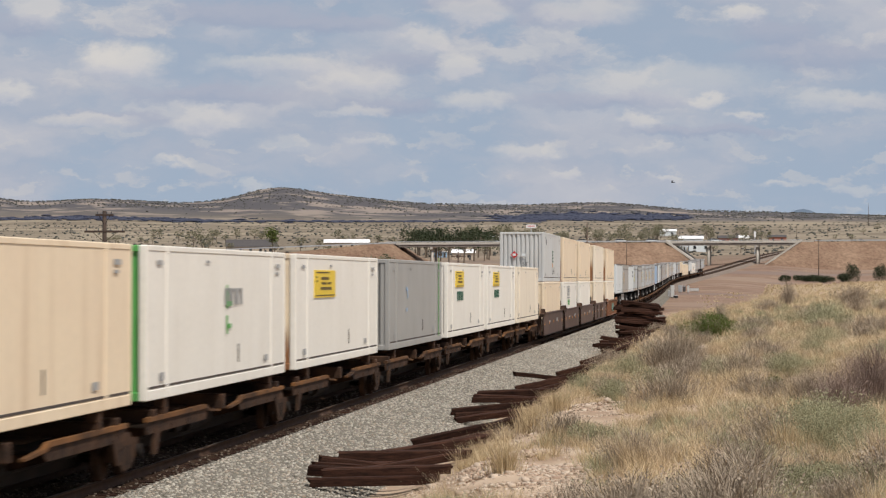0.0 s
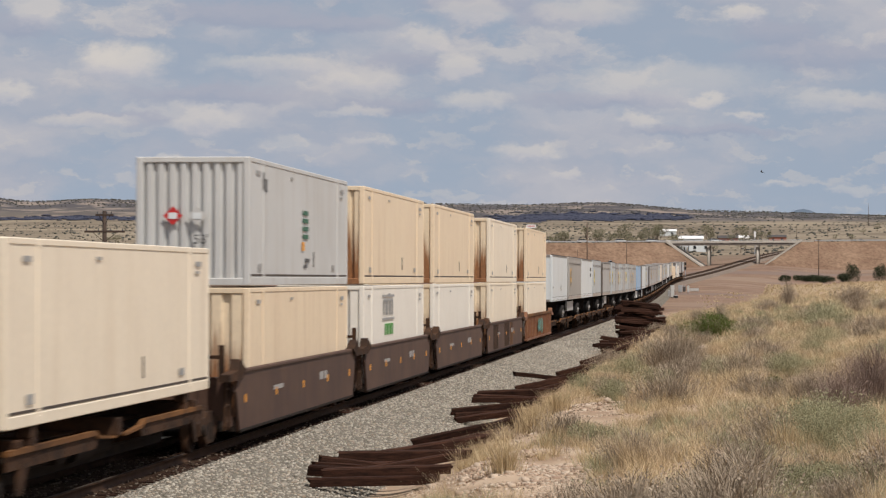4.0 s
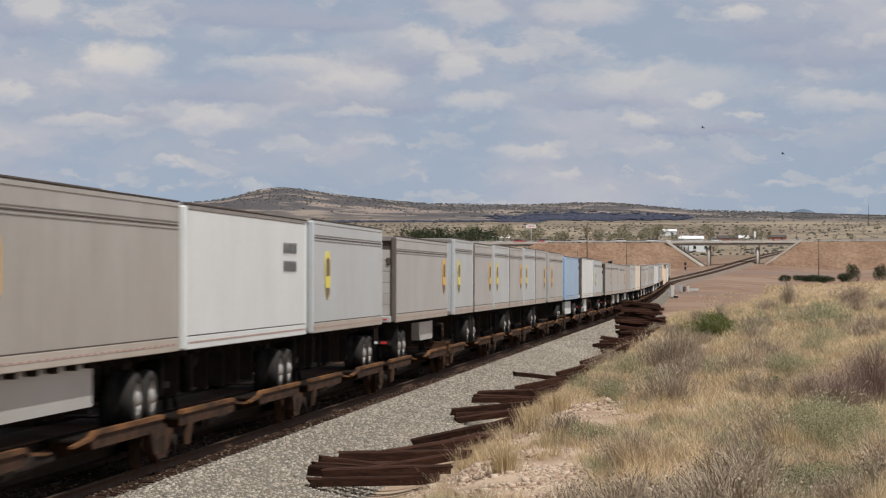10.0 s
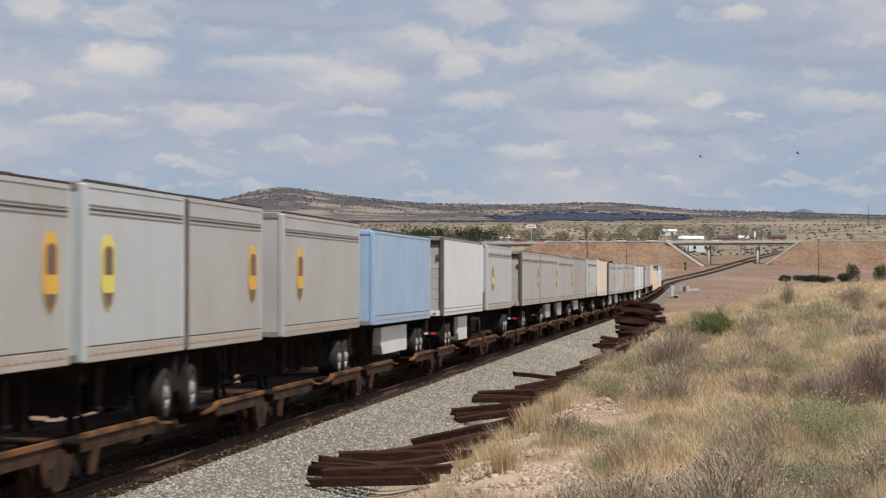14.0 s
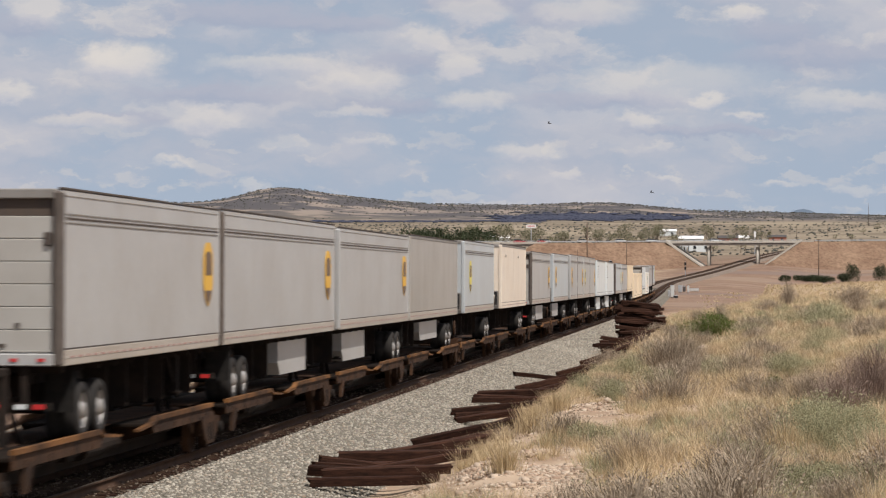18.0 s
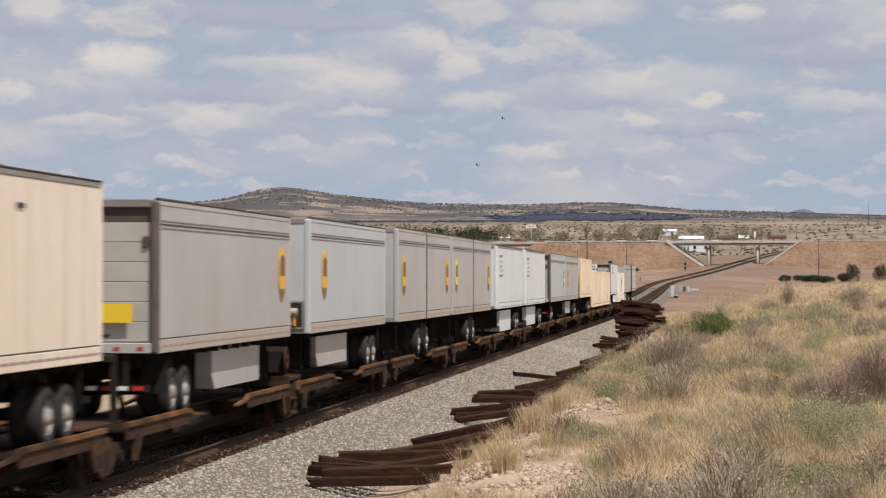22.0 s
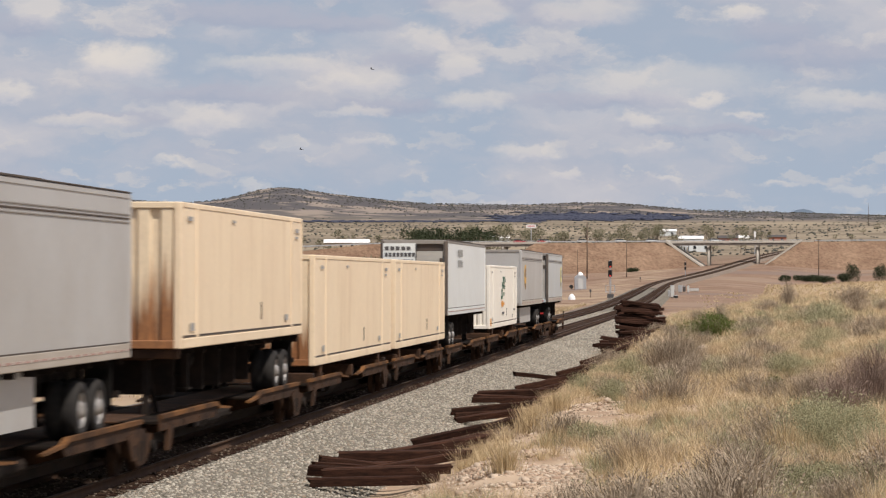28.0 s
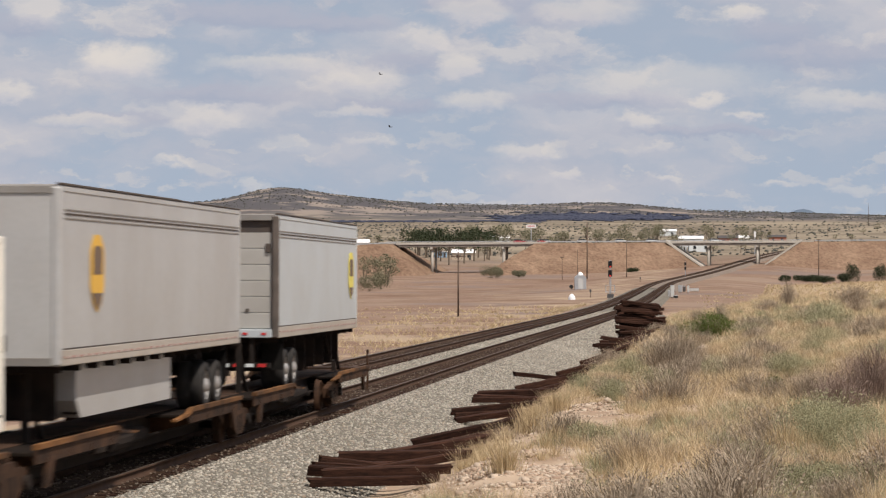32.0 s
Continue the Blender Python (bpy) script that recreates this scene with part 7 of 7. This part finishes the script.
def well_car(s0, s1, kind, label, last=False):
    """A deep well that holds two containers one on the other."""
    L = s1 - s0
    h = L / 2
    P = M["maroon"] if kind == "ribbed" else M["well"]
    ob = thing("well_car", label, "railcar", "well cars of the train")
    w = h - 1.5
    for x in (-1, 1):
        if kind == "ribbed":
            sp = part("side_wall", kept(("well_side_r", L, x), lambda: Build().box((x * 1.36, -w, 0.42), (x * 1.40, w, 1.62), 0.01), P), None, ob)
            part("top_chord", kept(("well_top", L, x), lambda: Build().box((x * 1.33, -w - 0.4, 1.6), (x * 1.50, w + 0.4, 1.74), 0.015), M["ochre"]), None, sp)
            part("bottom_chord", kept(("well_bot", L, x), lambda: Build().box((x * 1.33, -w, 0.34), (x * 1.50, w, 0.46), 0.015), P), None, sp)
            for k in range(17):
                y = -w + 0.3 + k * (2 * w - 0.6) / 16
                part("side_post", kept(("well_post", L, x, k), lambda: Build().box((x * 1.395, y - 0.07, 0.46), (x * 1.49, y + 0.07, 1.6), 0.012), P), None, sp)
        else:
            sp = part("side_wall", kept(("well_side", L, x), lambda: Build().prism([(-w - 0.2, 1.62), (w + 0.2, 1.62), (w + 0.35, 1.2), (w - 0.1, 0.32), (-w + 0.1, 0.32), (-w - 0.35, 1.2)], "x", x * 1.36, x * 1.44), P), None, ob)
            part("top_chord", kept(("well_top_s", L, x), lambda: Build().box((x * 1.33, -w - 0.2, 1.585), (x * 1.475, w + 0.2, 1.66), 0.015), P), None, sp)
            part("bottom_chord", kept(("well_bot_s", L, x), lambda: Build().box((x * 1.33, -w + 0.1, 0.30), (x * 1.47, w - 0.1, 0.36), 0.01), M["dark"]), None, sp)
            if x > 0:
                for k in range(5):
                    y = -w + 0.8 + k * (2 * w - 1.6) / 4
                    part("reflector", kept(("well_ref", L, k), lambda: Build().box((1.438, y - 0.1, 0.92), (1.45, y + 0.1, 1.1)), M["orange"]), None, sp)
                part("stencil", kept(("well_sten", L), lambda: Build().box((1.438, w * 0.3, 1.02), (1.447, w * 0.3 + 0.6, 1.22)).box((1.438, w * 0.3 + 0.8, 1.02), (1.447, w * 0.3 + 1.3, 1.22)).box((1.438, -w * 0.5, 1.05), (1.447, -w * 0.5 + 1.4, 1.15)), M["ink_grey"]), None, sp)
    piece("floor", (L,), lambda: Build().box((-1.34, -w, 0.32), (1.34, w, 0.46)), M["dark"], ob)
    for e in (-1, 1):
        piece("end_bulkhead", (L, e, kind), lambda: Build().box((-1.3, e * (w - 0.02), 0.42), (1.3, e * (w + 0.1), 1.5), 0.02), P, ob)
        piece("end_deck", (L, e, kind), lambda: Build().prism([(e * w, 1.5), (e * (h - 0.5), 1.22), (e * (h - 0.1), 1.2), (e * (h - 0.1), 0.86), (e * (h - 0.9), 0.8), (e * w, 0.95)], "x", -0.55, 0.55), P, ob)
        for x in (-1, 1):
            piece("end_step", (L, e, x, kind), lambda: Build().prism([(e * (w - 0.5), 1.66), (e * (w + 0.35), 1.9), (e * (w + 0.55), 1.66), (e * (w + 1.6), 1.6), (e * (w + 1.6), 1.45), (e * (w + 0.2), 1.45)], "x", x * 1.3, x * 1.52), M["rust"] if kind != "ribbed" else M["maroon"], ob)
            piece("ladder", (L, e, x, kind), lambda: Build().box((x * 1.28, e * (w + 0.45), 0.4), (x * 1.33, e * (w + 0.5), 1.6)).box((x * 1.28, e * (w + 0.95), 0.4), (x * 1.33, e * (w + 1.0), 1.6)).box((x * 1.28, e * (w + 0.45), 0.55), (x * 1.32, e * (w + 1.0), 0.59)).box((x * 1.28, e * (w + 0.45), 0.9), (x * 1.32, e * (w + 1.0), 0.94)).box((x * 1.28, e * (w + 0.45), 1.25), (x * 1.32, e * (w + 1.0), 1.29)), M["rust"], ob)
        piece("hand_rail", (L, e), lambda: Build().box((0.6, e * (w + 0.3), 1.4), (0.72, e * (w + 0.38), 2.35)).box((1.05, e * (w + 0.3), 1.4), (1.17, e * (w + 0.38), 2.2)).box((0.6, e * (w + 0.3), 1.9), (1.17, e * (w + 0.36), 1.98)).box((-0.6, e * (w + 0.25), 1.4), (0.5, e * (w + 0.6), 1.75), 0.04), M["rust"], ob)
    piece("brake_wheel", (L,), lambda: Build().cyl((0.2, -h + 1.1, 1.75), (0.2, -h + 1.16, 1.75), 0.26, 16).cyl((0.2, -h + 1.1, 1.2), (0.2, -h + 1.1, 1.75), 0.04, 8), M["dark"], ob)
    bogie(ob, -h)
    if last:
        bogie(ob, h - 1.0)
    MOVERS.append((ob, (s0 + s1) / 2))
    return ob


def yellow_sign(ob, y, z, w=3.8, h=0.72):
    sg = part("yellow_sign", Build().box((SIDE - 0.02, y - w / 2, z - h / 2), (SIDE + 0.012, y + w / 2, z + h / 2)), M["sign_yellow"], ob, "yellow sign with dark marks")
    x = SIDE + 0.02
    for a, c, d, hh in ((-0.44, 0.2, 0.42, 0.03), (-0.2, 0.16, 0.2, 0.075), (-0.2, 0.05, 0.02, 0.06), (0.1, 0.26, 0.02, 0.06), (-0.24, 0.3, -0.17, 0.075), (-0.44, 0.44, -0.42, 0.025), (-0.44, -0.38, 0.25, 0.05), (-0.44, -0.38, 0.1, 0.05)):
        part("sign_mark", Build().box((x - 0.01, y + a * w, z + d * h - hh * 0.5), (x, y + c * w, z + d * h + hh * 0.5)), M["sign_ink"], sg)


def block_letters(ob, name, mtl, y, z, w, h):
    """A cluster of plain blocks where a firm's mark stands."""
    rows = []
    for k in range(3):
        yy = y - w / 2 + w * (k + 0.5) / 3
        rows += [(yy - w * 0.1, z, w * 0.08, h), (yy + w * 0.1, z, w * 0.08, h), (yy, z + h * 0.42, w * 0.2, h * 0.14)]
    bars(ob, name, M[mtl], rows)


def build_train():
    lows = 1.36
    c = freight_container(-124.3, -108.1, lows, "cream", "cream_end_spine", "cream painted steel container with faint stains on a spine car")
    c = freight_container(-106.8, -90.7, lows, "white", "green", "white steel container with a green end and faded green marks", end="door")
    block_letters(c, "faded_mark", "ink_grey", 1.0, 3.25, 2.2, 0.36)
    bars(c, "green_mark", M["green"], [(0.2, 3.25, 0.12, 0.5), (0.5, 3.1, 0.5, 0.1), (0.2, 2.65, 0.12, 0.4), (0.5, 2.62, 0.4, 0.1)])
    bars_end(c, "end_lettering", M["trailer_white"], -8.05 - 0.03, [(0.55, 3.8 - 0.24 * k, 0.7, 0.12) for k in range(8)])
    c = freight_container(-89.0, -72.8, lows, "white", "cream_end_spine", "white steel container with a yellow sign near the top")
    yellow_sign(c, -3.1, 3.5)
    c = freight_container(-69.8, -53.6, lows, "greybox", "greybox", "plain grey steel container with small blue marks")
    bars(c, "green_stripe", M["green"], [(7.0, 2.95, 0.14, 2.9)])
    bars(c, "blue_mark", M["bluebox"], [(-3.3, 3.3, 0.35, 0.1), (-3.1, 3.15, 0.12, 0.35), (-3.3, 2.6, 0.3, 0.12)])
    c = freight_container(-51.3, -35.1, lows, "white", "white", "white steel container with a yellow sign and dark mark")
    yellow_sign(c, -3.3, 3.62, 3.4, 0.64)
    block_letters(c, "dark_mark", "ink_green", -3.1, 2.95, 2.6, 0.36)
    c = freight_container(-33.5, -17.3, lows, "white", "white", "white steel container with a yellow sign and dark mark")
    yellow_sign(c, -3.3, 3.62, 3.4, 0.64)
    block_letters(c, "dark_mark", "ink_green", -3.1, 2.95, 2.6, 0.36)
    c2 = [q for q, s in MOVERS if abs(s + 43.2) < 0.01][0]
    bars_end(c2, "end_slat", M["ink"], -8.1 - 0.03, [(0.55, 1.9 + 0.28 * k, 0.8, 0.1) for k in range(8)])
    freight_container(-15.9, 0.3, lows, "pale_cream", "cream_end_spine", "cream steel container with rust along its end posts")
    # stacks in the wells
    c = freight_container(5.2, 21.3, 3.48, "palegrey", "palegrey", "pale grey stacked container with hazard diamonds on its ribbed end", ribs=9)
    for x, col in ((-0.45, "red"), (0.1, "palegrey")):
        d = part("hazard_diamond", Build().prism([(x - 0.22, 5.05), (x, 5.27), (x + 0.22, 5.05), (x, 4.83)], "y", -8.05 - 0.05, -8.05 - 0.03), M[col], c, "diamond hazard plate")
        part("diamond_mark", Build().box((x - 0.1, -8.05 - 0.06, 4.98), (x + 0.1, -8.05 - 0.05, 5.12)), M["trailer_white"], d)
    bars(c, "green_lettering", M["ink_green"], [(0.2, 5.3 - 0.2 * k, 0.9, 0.11) for k in range(4)])
    bars(c, "orange_mark", M["orange"], [(-0.2, 4.45, 0.4, 0.22)])
    bars(c, "dark_lettering", M["ink"], [(0.5, 4.1, 0.7, 0.1), (0.2, 3.95, 0.5, 0.08), (-6.2, 5.9, 0.08, 0.4), (-5.9, 5.8, 0.3, 0.3)])
    n = part("size_number", text_mesh("53'", 0.3), None, c, "black size number")
    n.matrix_basis = Matrix.Translation((0.02, -8.05 - 0.045, 4.42)) @ pose(0, 0, 0, 90, 0, 0)
    for a, b, top, low, low_end in ((24.9, 41.1, "cream", "white", "white"), (44.6, 60.7, "cream", "white", "cream_end_low"), (68.6, 84.8, "pale_cream", "pale_cream", "cream_end_low"), (91.9, 108.0, "cream", "pale_cream", "cream_end_low")):
        freight_container(a, b, 3.48, top, "cream_end_high", "cream stacked container with rust running down its ribbed end", ribs=5 if a > 30 else 9)
        c = freight_container(a, b, 0.53, low, low_end, "pale container sunk in the well of a railcar", ribs=5)
        if a < 30:
            block_letters(c, "dark_mark", "ink_grey", -2.2, 2.75, 2.6, 0.5)
            bars(c, "dark_frame", M["ink_grey"], [(-2.2, 3.1, 3.0, 0.07), (-2.2, 2.38, 3.0, 0.07)])
            block_letters(c, "green_mark", "green", -2.0, 2.05, 2.2, 0.35)
    c = freight_container(5.2, 21.3, 0.53, "cream", "cream_end_low", "pale container sunk in the well of a railcar", ribs=5)
    brown = "brown painted well car with small yellow reflectors"
    well_car(1.6, 23.0, "smooth", brown)
    well_car(23.0, 43.0, "smooth", brown)
    well_car(43.0, 64.5, "smooth", brown)
    p = well_car(64.5, 88.2, "smooth", "brown well car with repainted patches on its sides")
    ws = [q for q in p.children if q.name.startswith("side_wall")][1]
    bars(ws, "repainted_patch", M["rust"], [(0.4, 0.97, 2.8, 1.1), (-6.0, 0.97, 2.6, 1.1)], x=1.447)
    bars(ws, "tan_patch", M["ochre"], [(3.2, 0.97, 1.6, 1.1)], x=1.446)
    p = well_car(88.2, 111.4, "ribbed", "rusty ribbed well car with teal sprayed writing", last=True)
    ws = [q for q in p.children if q.name.startswith("side_wall")][1]
    spray = random.Random(8)
    for k in range(7):
        y, z, q = -1.3 + 0.58 * k, 1.05 + spray.uniform(-0.08, 0.08), spray.uniform(-0.18, 0.18)
        w, tall = spray.uniform(0.1, 0.17), spray.uniform(0.28, 0.44)
        stroke = [(y - w + q, z + tall), (y + w + q, z + tall * 0.9), (y + w * 0.4, z + 0.02), (y + w * 1.6 - q, z - tall * 0.8), (y + w * 0.8 - q, z - tall), (y - w - q, z - tall * 0.3), (y - w * 0.9, z + 0.1)]
        part("sprayed_mark", Build().prism(stroke, "x", 1.488, 1.5), M["teal"], ws)
    # road trailers
    grey, pale, dusty = "grey aluminium road trailer with a gold badge", "pale aluminium road trailer with a yellow badge", "dusty grey aluminium road trailer with a gold badge"
    thin = ("lemon", "badge_brown")
    road_trailer(114.0, 130.0, "trailer_white", "white panelled road trailer chained on a spine car", banded=False, rivets=True, texts=[("dark_plate", "ink_grey", [(1.0, 3.05, 0.5, 0.35), (-7.0, 3.1, 0.7, 0.08)])])
    road_trailer(132.0, 148.6, "trailer_warm", dusty, "near", belly=(-5.6, 2.0, 0.8), hi=5.17)
    road_trailer(149.2, 165.0, "trailer_white", "white road trailer with two lines of dark lettering", banded=False, texts=[("lettering", "ink", [(4.4 + 0.42 * k, 4.38 - 0.44 * q, 0.24 - 0.08 * ((k + q) % 2), 0.26) for k in range(5) for q in (0, 1)])])
    road_trailer(166.2, 180.6, "trailer_light", pale, "near", badge_paint=thin, hi=5.2)
    road_trailer(184.2, 200.9, "trailer", "grey road trailer with a rolled door facing forward", "far", face="door", belly=(1.0, 5.5, 0.8), hi=5.04)
    pups = [(203.8, 211.7, "near"), (212.3, 221.5, "far"), (222.5, 231.3, "near"), (231.6, 240.4, "far"), (241.5, 250.0, "near"), (250.3, 259.2, "far")]
    for k, (a, b, w) in enumerate(pups):
        road_trailer(a, b, ("trailer_light", "trailer")[k % 2], "short " + (pale, grey)[k % 2], w, badge_paint=thin if k in (0, 2, 4) else ("gold", "badge_brown"), axles=1, face="nose" if w == "near" else "door", name="pup_trailer", hi=(5.25, 5.17, 5.23, 5.22, 5.3, 5.3)[k])
    road_trailer(262.3, 276.2, "trailer", grey, "near", hi=5.27)
    road_trailer(279.6, 295.6, "bluebox", "faded blue road trailer with a blue belly box", banded=False, belly=(-4.0, 3.0, 1.0), roof="bluebox")
    road_trailer(300.4, 317.3, "trailer_white", "plain white road trailer with cream tool box below", banded=False, hi=5.27, face="door", belly=(0.0, 4.0, 1.1))
    road_trailer(320.0, 333.6, "trailer_light", pale, "near", face="unit", badge_paint=thin, hi=5.22)
    road_trailer(340.8, 354.7, "trailer", "grey road trailer with a rolled door and gold badge", "far", face="door", hi=5.11)
    road_trailer(355.1, 372.0, "trailer", grey, "far", belly=(0.5, 5.0, 0.95), face="door", hi=5.13)
    road_trailer(373.0, 389.7, "trailer", grey, "far", belly=(-6.0, -1.0, 0.95), hi=5.08)
    road_trailer(390.1, 406.7, "trailer_warm", "dusty grey road trailer without any badge", belly=(-3.0, 3.0, 0.8), banded=False)
    road_trailer(409.8, 424.1, "trailer_light", pale, "near", face="unit", badge_paint=thin, hi=5.23)
    road_trailer(428.5, 444.6, "beige", "beige road trailer with brown streaks and worn edges", banded=False, hi=5.32, face="unit", texts=[("vent", "seam", [(2.5, 4.75, 0.45, 0.08), (-5.5, 4.75, 0.45, 0.08)])])
    t = road_trailer(449.3, 465.2, "trailer", "grey road trailer with a rolled door and yellow placard", "far", face="door", belly=(-1.0, 5.0, 0.95), hi=5.16)
    bars_end(t, "yellow_placard", M["sign_yellow"], -7.95 - 0.06, [(0.5, 2.98, 0.62, 0.36)])
    road_trailer(468.4, 484.2, "trailer_light", "pale grey road trailer with a gold badge", "near", face="unit", belly=(-5.0, 1.0, 0.95), hi=5.23)
    for a, b, w in ((487.6, 496.0, "near"), (496.3, 504.8, "far"), (505.6, 514.4, "near"), (514.7, 523.4, "far")):
        road_trailer(a, b, "trailer", "short " + grey, w, axles=1, face="nose" if w == "near" else "door", name="pup_trailer", badge_paint=thin if a == 505.6 else ("gold", "badge_brown"))
    for a, b in ((527.0, 543.1), (545.3, 561.0)):
        road_trailer(a, b, "trailer_white", "white road trailer with small green and dark lettering", banded=False, rivets=True, belly=(-3.5, 3.5, 1.15), hi=5.23,
                     texts=[("lettering", "ink", [(-5.9, 4.72, 1.6, 0.06), (-5.9, 3.8, 1.6, 0.06)]), ("green_lettering", "ink_grey", [(-6.5 + 0.3 * k, 4.46 - 0.22 * q, 0.18, 0.06) for k in range(5) for q in (0, 1, 2)])])
    road_trailer(566.5, 581.6, "trailer_light", "pale road trailer with a dark rolled door opening", "far", face="door", badge_paint=thin, hi=5.22)
    road_trailer(582.5, 598.3, "trailer", grey, "near", face="unit", belly=(-4.0, 2.0, 0.95), hi=5.2)
    # a container on a road chassis
    c = freight_container(602.9, 618.5, 2.25, "cream", "cream_end_chassis", "cream container with rusty ribbed end on a chassis", ribs=5)
    trailer_gear(c, 15.6, 1, 2.25, 0.92)
    piece("chassis", (15.6,), lambda: Build().box((-0.6, -7.6, 2.02), (0.6, 7.6, 2.24), 0.02).box((-1.2, -7.7, 2.05), (1.2, -7.4, 2.25), 0.02).box((-1.2, 7.4, 2.05), (1.2, 7.7, 2.25), 0.02), M["rust"], c)
    freight_container(620.6, 637.1, lows, "cream", "cream_end_spine", "cream steel container with rusty end on a spine car", ribs=5)
    freight_container(638.3, 654.0, lows, "cream", "cream_end_spine", "cream steel container with brown streaks on a spine car", ribs=5)
    t = road_trailer(655.1, 671.8, "trailer_white", "white road trailer with a lettered board on its end", banded=False, face="door", texts=[("lettering", "ink_grey", [(-4.1 + 0.42 * k, 4.66 - 0.42 * q, 0.26 - 0.06 * ((k + q) % 2), 0.28) for k in range(5) for q in (0, 1)])])
    e = part("end_board", Build().box((-1.2, -8.35 - 0.05, 4.2), (0.06, -8.35 - 0.01, 5.0)), M["trailer_white"], t, "white board with dark blocks")
    bars_end(e, "board_mark", M["ink"], -8.35 - 0.062, [(-1.05 + 0.21 * k, 4.8, 0.15, 0.15) for k in range(5)] + [(-1.07 + 0.15 * k, 4.56, 0.11, 0.15) for k in range(8)] + [(-1.07 + 0.1 * k, 4.34, 0.07, 0.07) for k in range(11)] + [(0.08, 4.59, 0.04, 0.76)])
    c = freight_container(674.2, 690.4, lows, "white", "white", "white container with a chequered green mark and orange block")
    marks = []
    for r in range(6):
        for k in range(4):
            if (r + k) % 2 == 0 and not (r < 3 and k in (1, 2)):
                marks.append((-1.6 + 0.45 * k + 0.16 * r, 2.75 + 0.16 * r, 0.45, 0.16))
    bars(c, "chequered_mark", M["ink_green"], marks + [(-1.1, 2.92, 0.36, 0.46), (-0.2, 3.68, 1.1, 0.11), (-0.4, 3.3, 0.9, 0.1)])
    bars(c, "orange_block", M["orange"], [(-1.1, 2.44, 0.9, 0.26), (-0.2, 2.44, 0.6, 0.14)])
    bars(c, "dark_lettering", M["ink"], [(-0.6, 2.0, 1.3, 0.1), (6.3, 2.1, 0.7, 0.1)])
    bars(c, "orange_patch", M["orange"], [(-7.6, 1.65, 0.5, 0.35)])
    road_trailer(693.9, 710.4, "trailer", grey, "near", belly=(-6.0, 2.0, 0.95), hi=5.18)
    road_trailer(715.6, 729.8, "trailer_light", "pale road trailer with a rolled door and yellow badge", "far", face="door", badge_paint=thin, hi=5.2, belly=None)
    # the flatcars under them
    joints = [-125.6, -107.5, -90.0, -71.3, -52.5, -34.3, -16.6, 0.6]
    for k in range(7):
        spine_car(joints[k], joints[k + 1], boxed=True, label="rusty spine car carrying a container on cross arms")
    joints = [111.6, 130.0, 148.0, 164.9, 182.0, 201.4, 221.7, 240.6, 260.4, 277.6, 298.0, 318.2, 337.0, 354.9, 372.0, 389.3, 408.0, 426.0, 445.9, 466.1, 485.7, 505.1, 524.6, 543.5, 563.5, 582.0, 600.2, 619.0, 637.2, 654.4, 672.6, 691.6, 711.6, 733.3]
    for k in range(len(joints) - 1):
        box_ = joints[k] in (619.0, 637.2, 672.6)
        spine_car(joints[k], joints[k + 1], first=k == 0, last=k == len(joints) - 2, boxed=box_, brake_end=joints[k] in (201.4, 318.2, 408.0, 466.1), label="rusty spine car carrying a container on cross arms" if box_ else "rusty spine car with ochre wheel trays carrying a trailer")


def text_mesh(words, size, deep=0.004):
    cu = bpy.data.curves.new("writing", "FONT")
    cu.body, cu.size, cu.extrude, cu.align_x = words, size, deep, "LEFT"
    ob = bpy.data.objects.new("writing", cu)
    me = bpy.data.meshes.new_from_object(ob)
    bpy.data.objects.remove(ob)
    me.materials.clear()
    me.materials.append(M["ink"])
    return me


build_train()


def motions():
    for ob, rows in BIRDS:
        walk(ob, rows)
    for ob, s in MOVERS:
        walk(ob, [(t, on_track(s - SPEED * t)) for t in range(0, 33)])


motions()
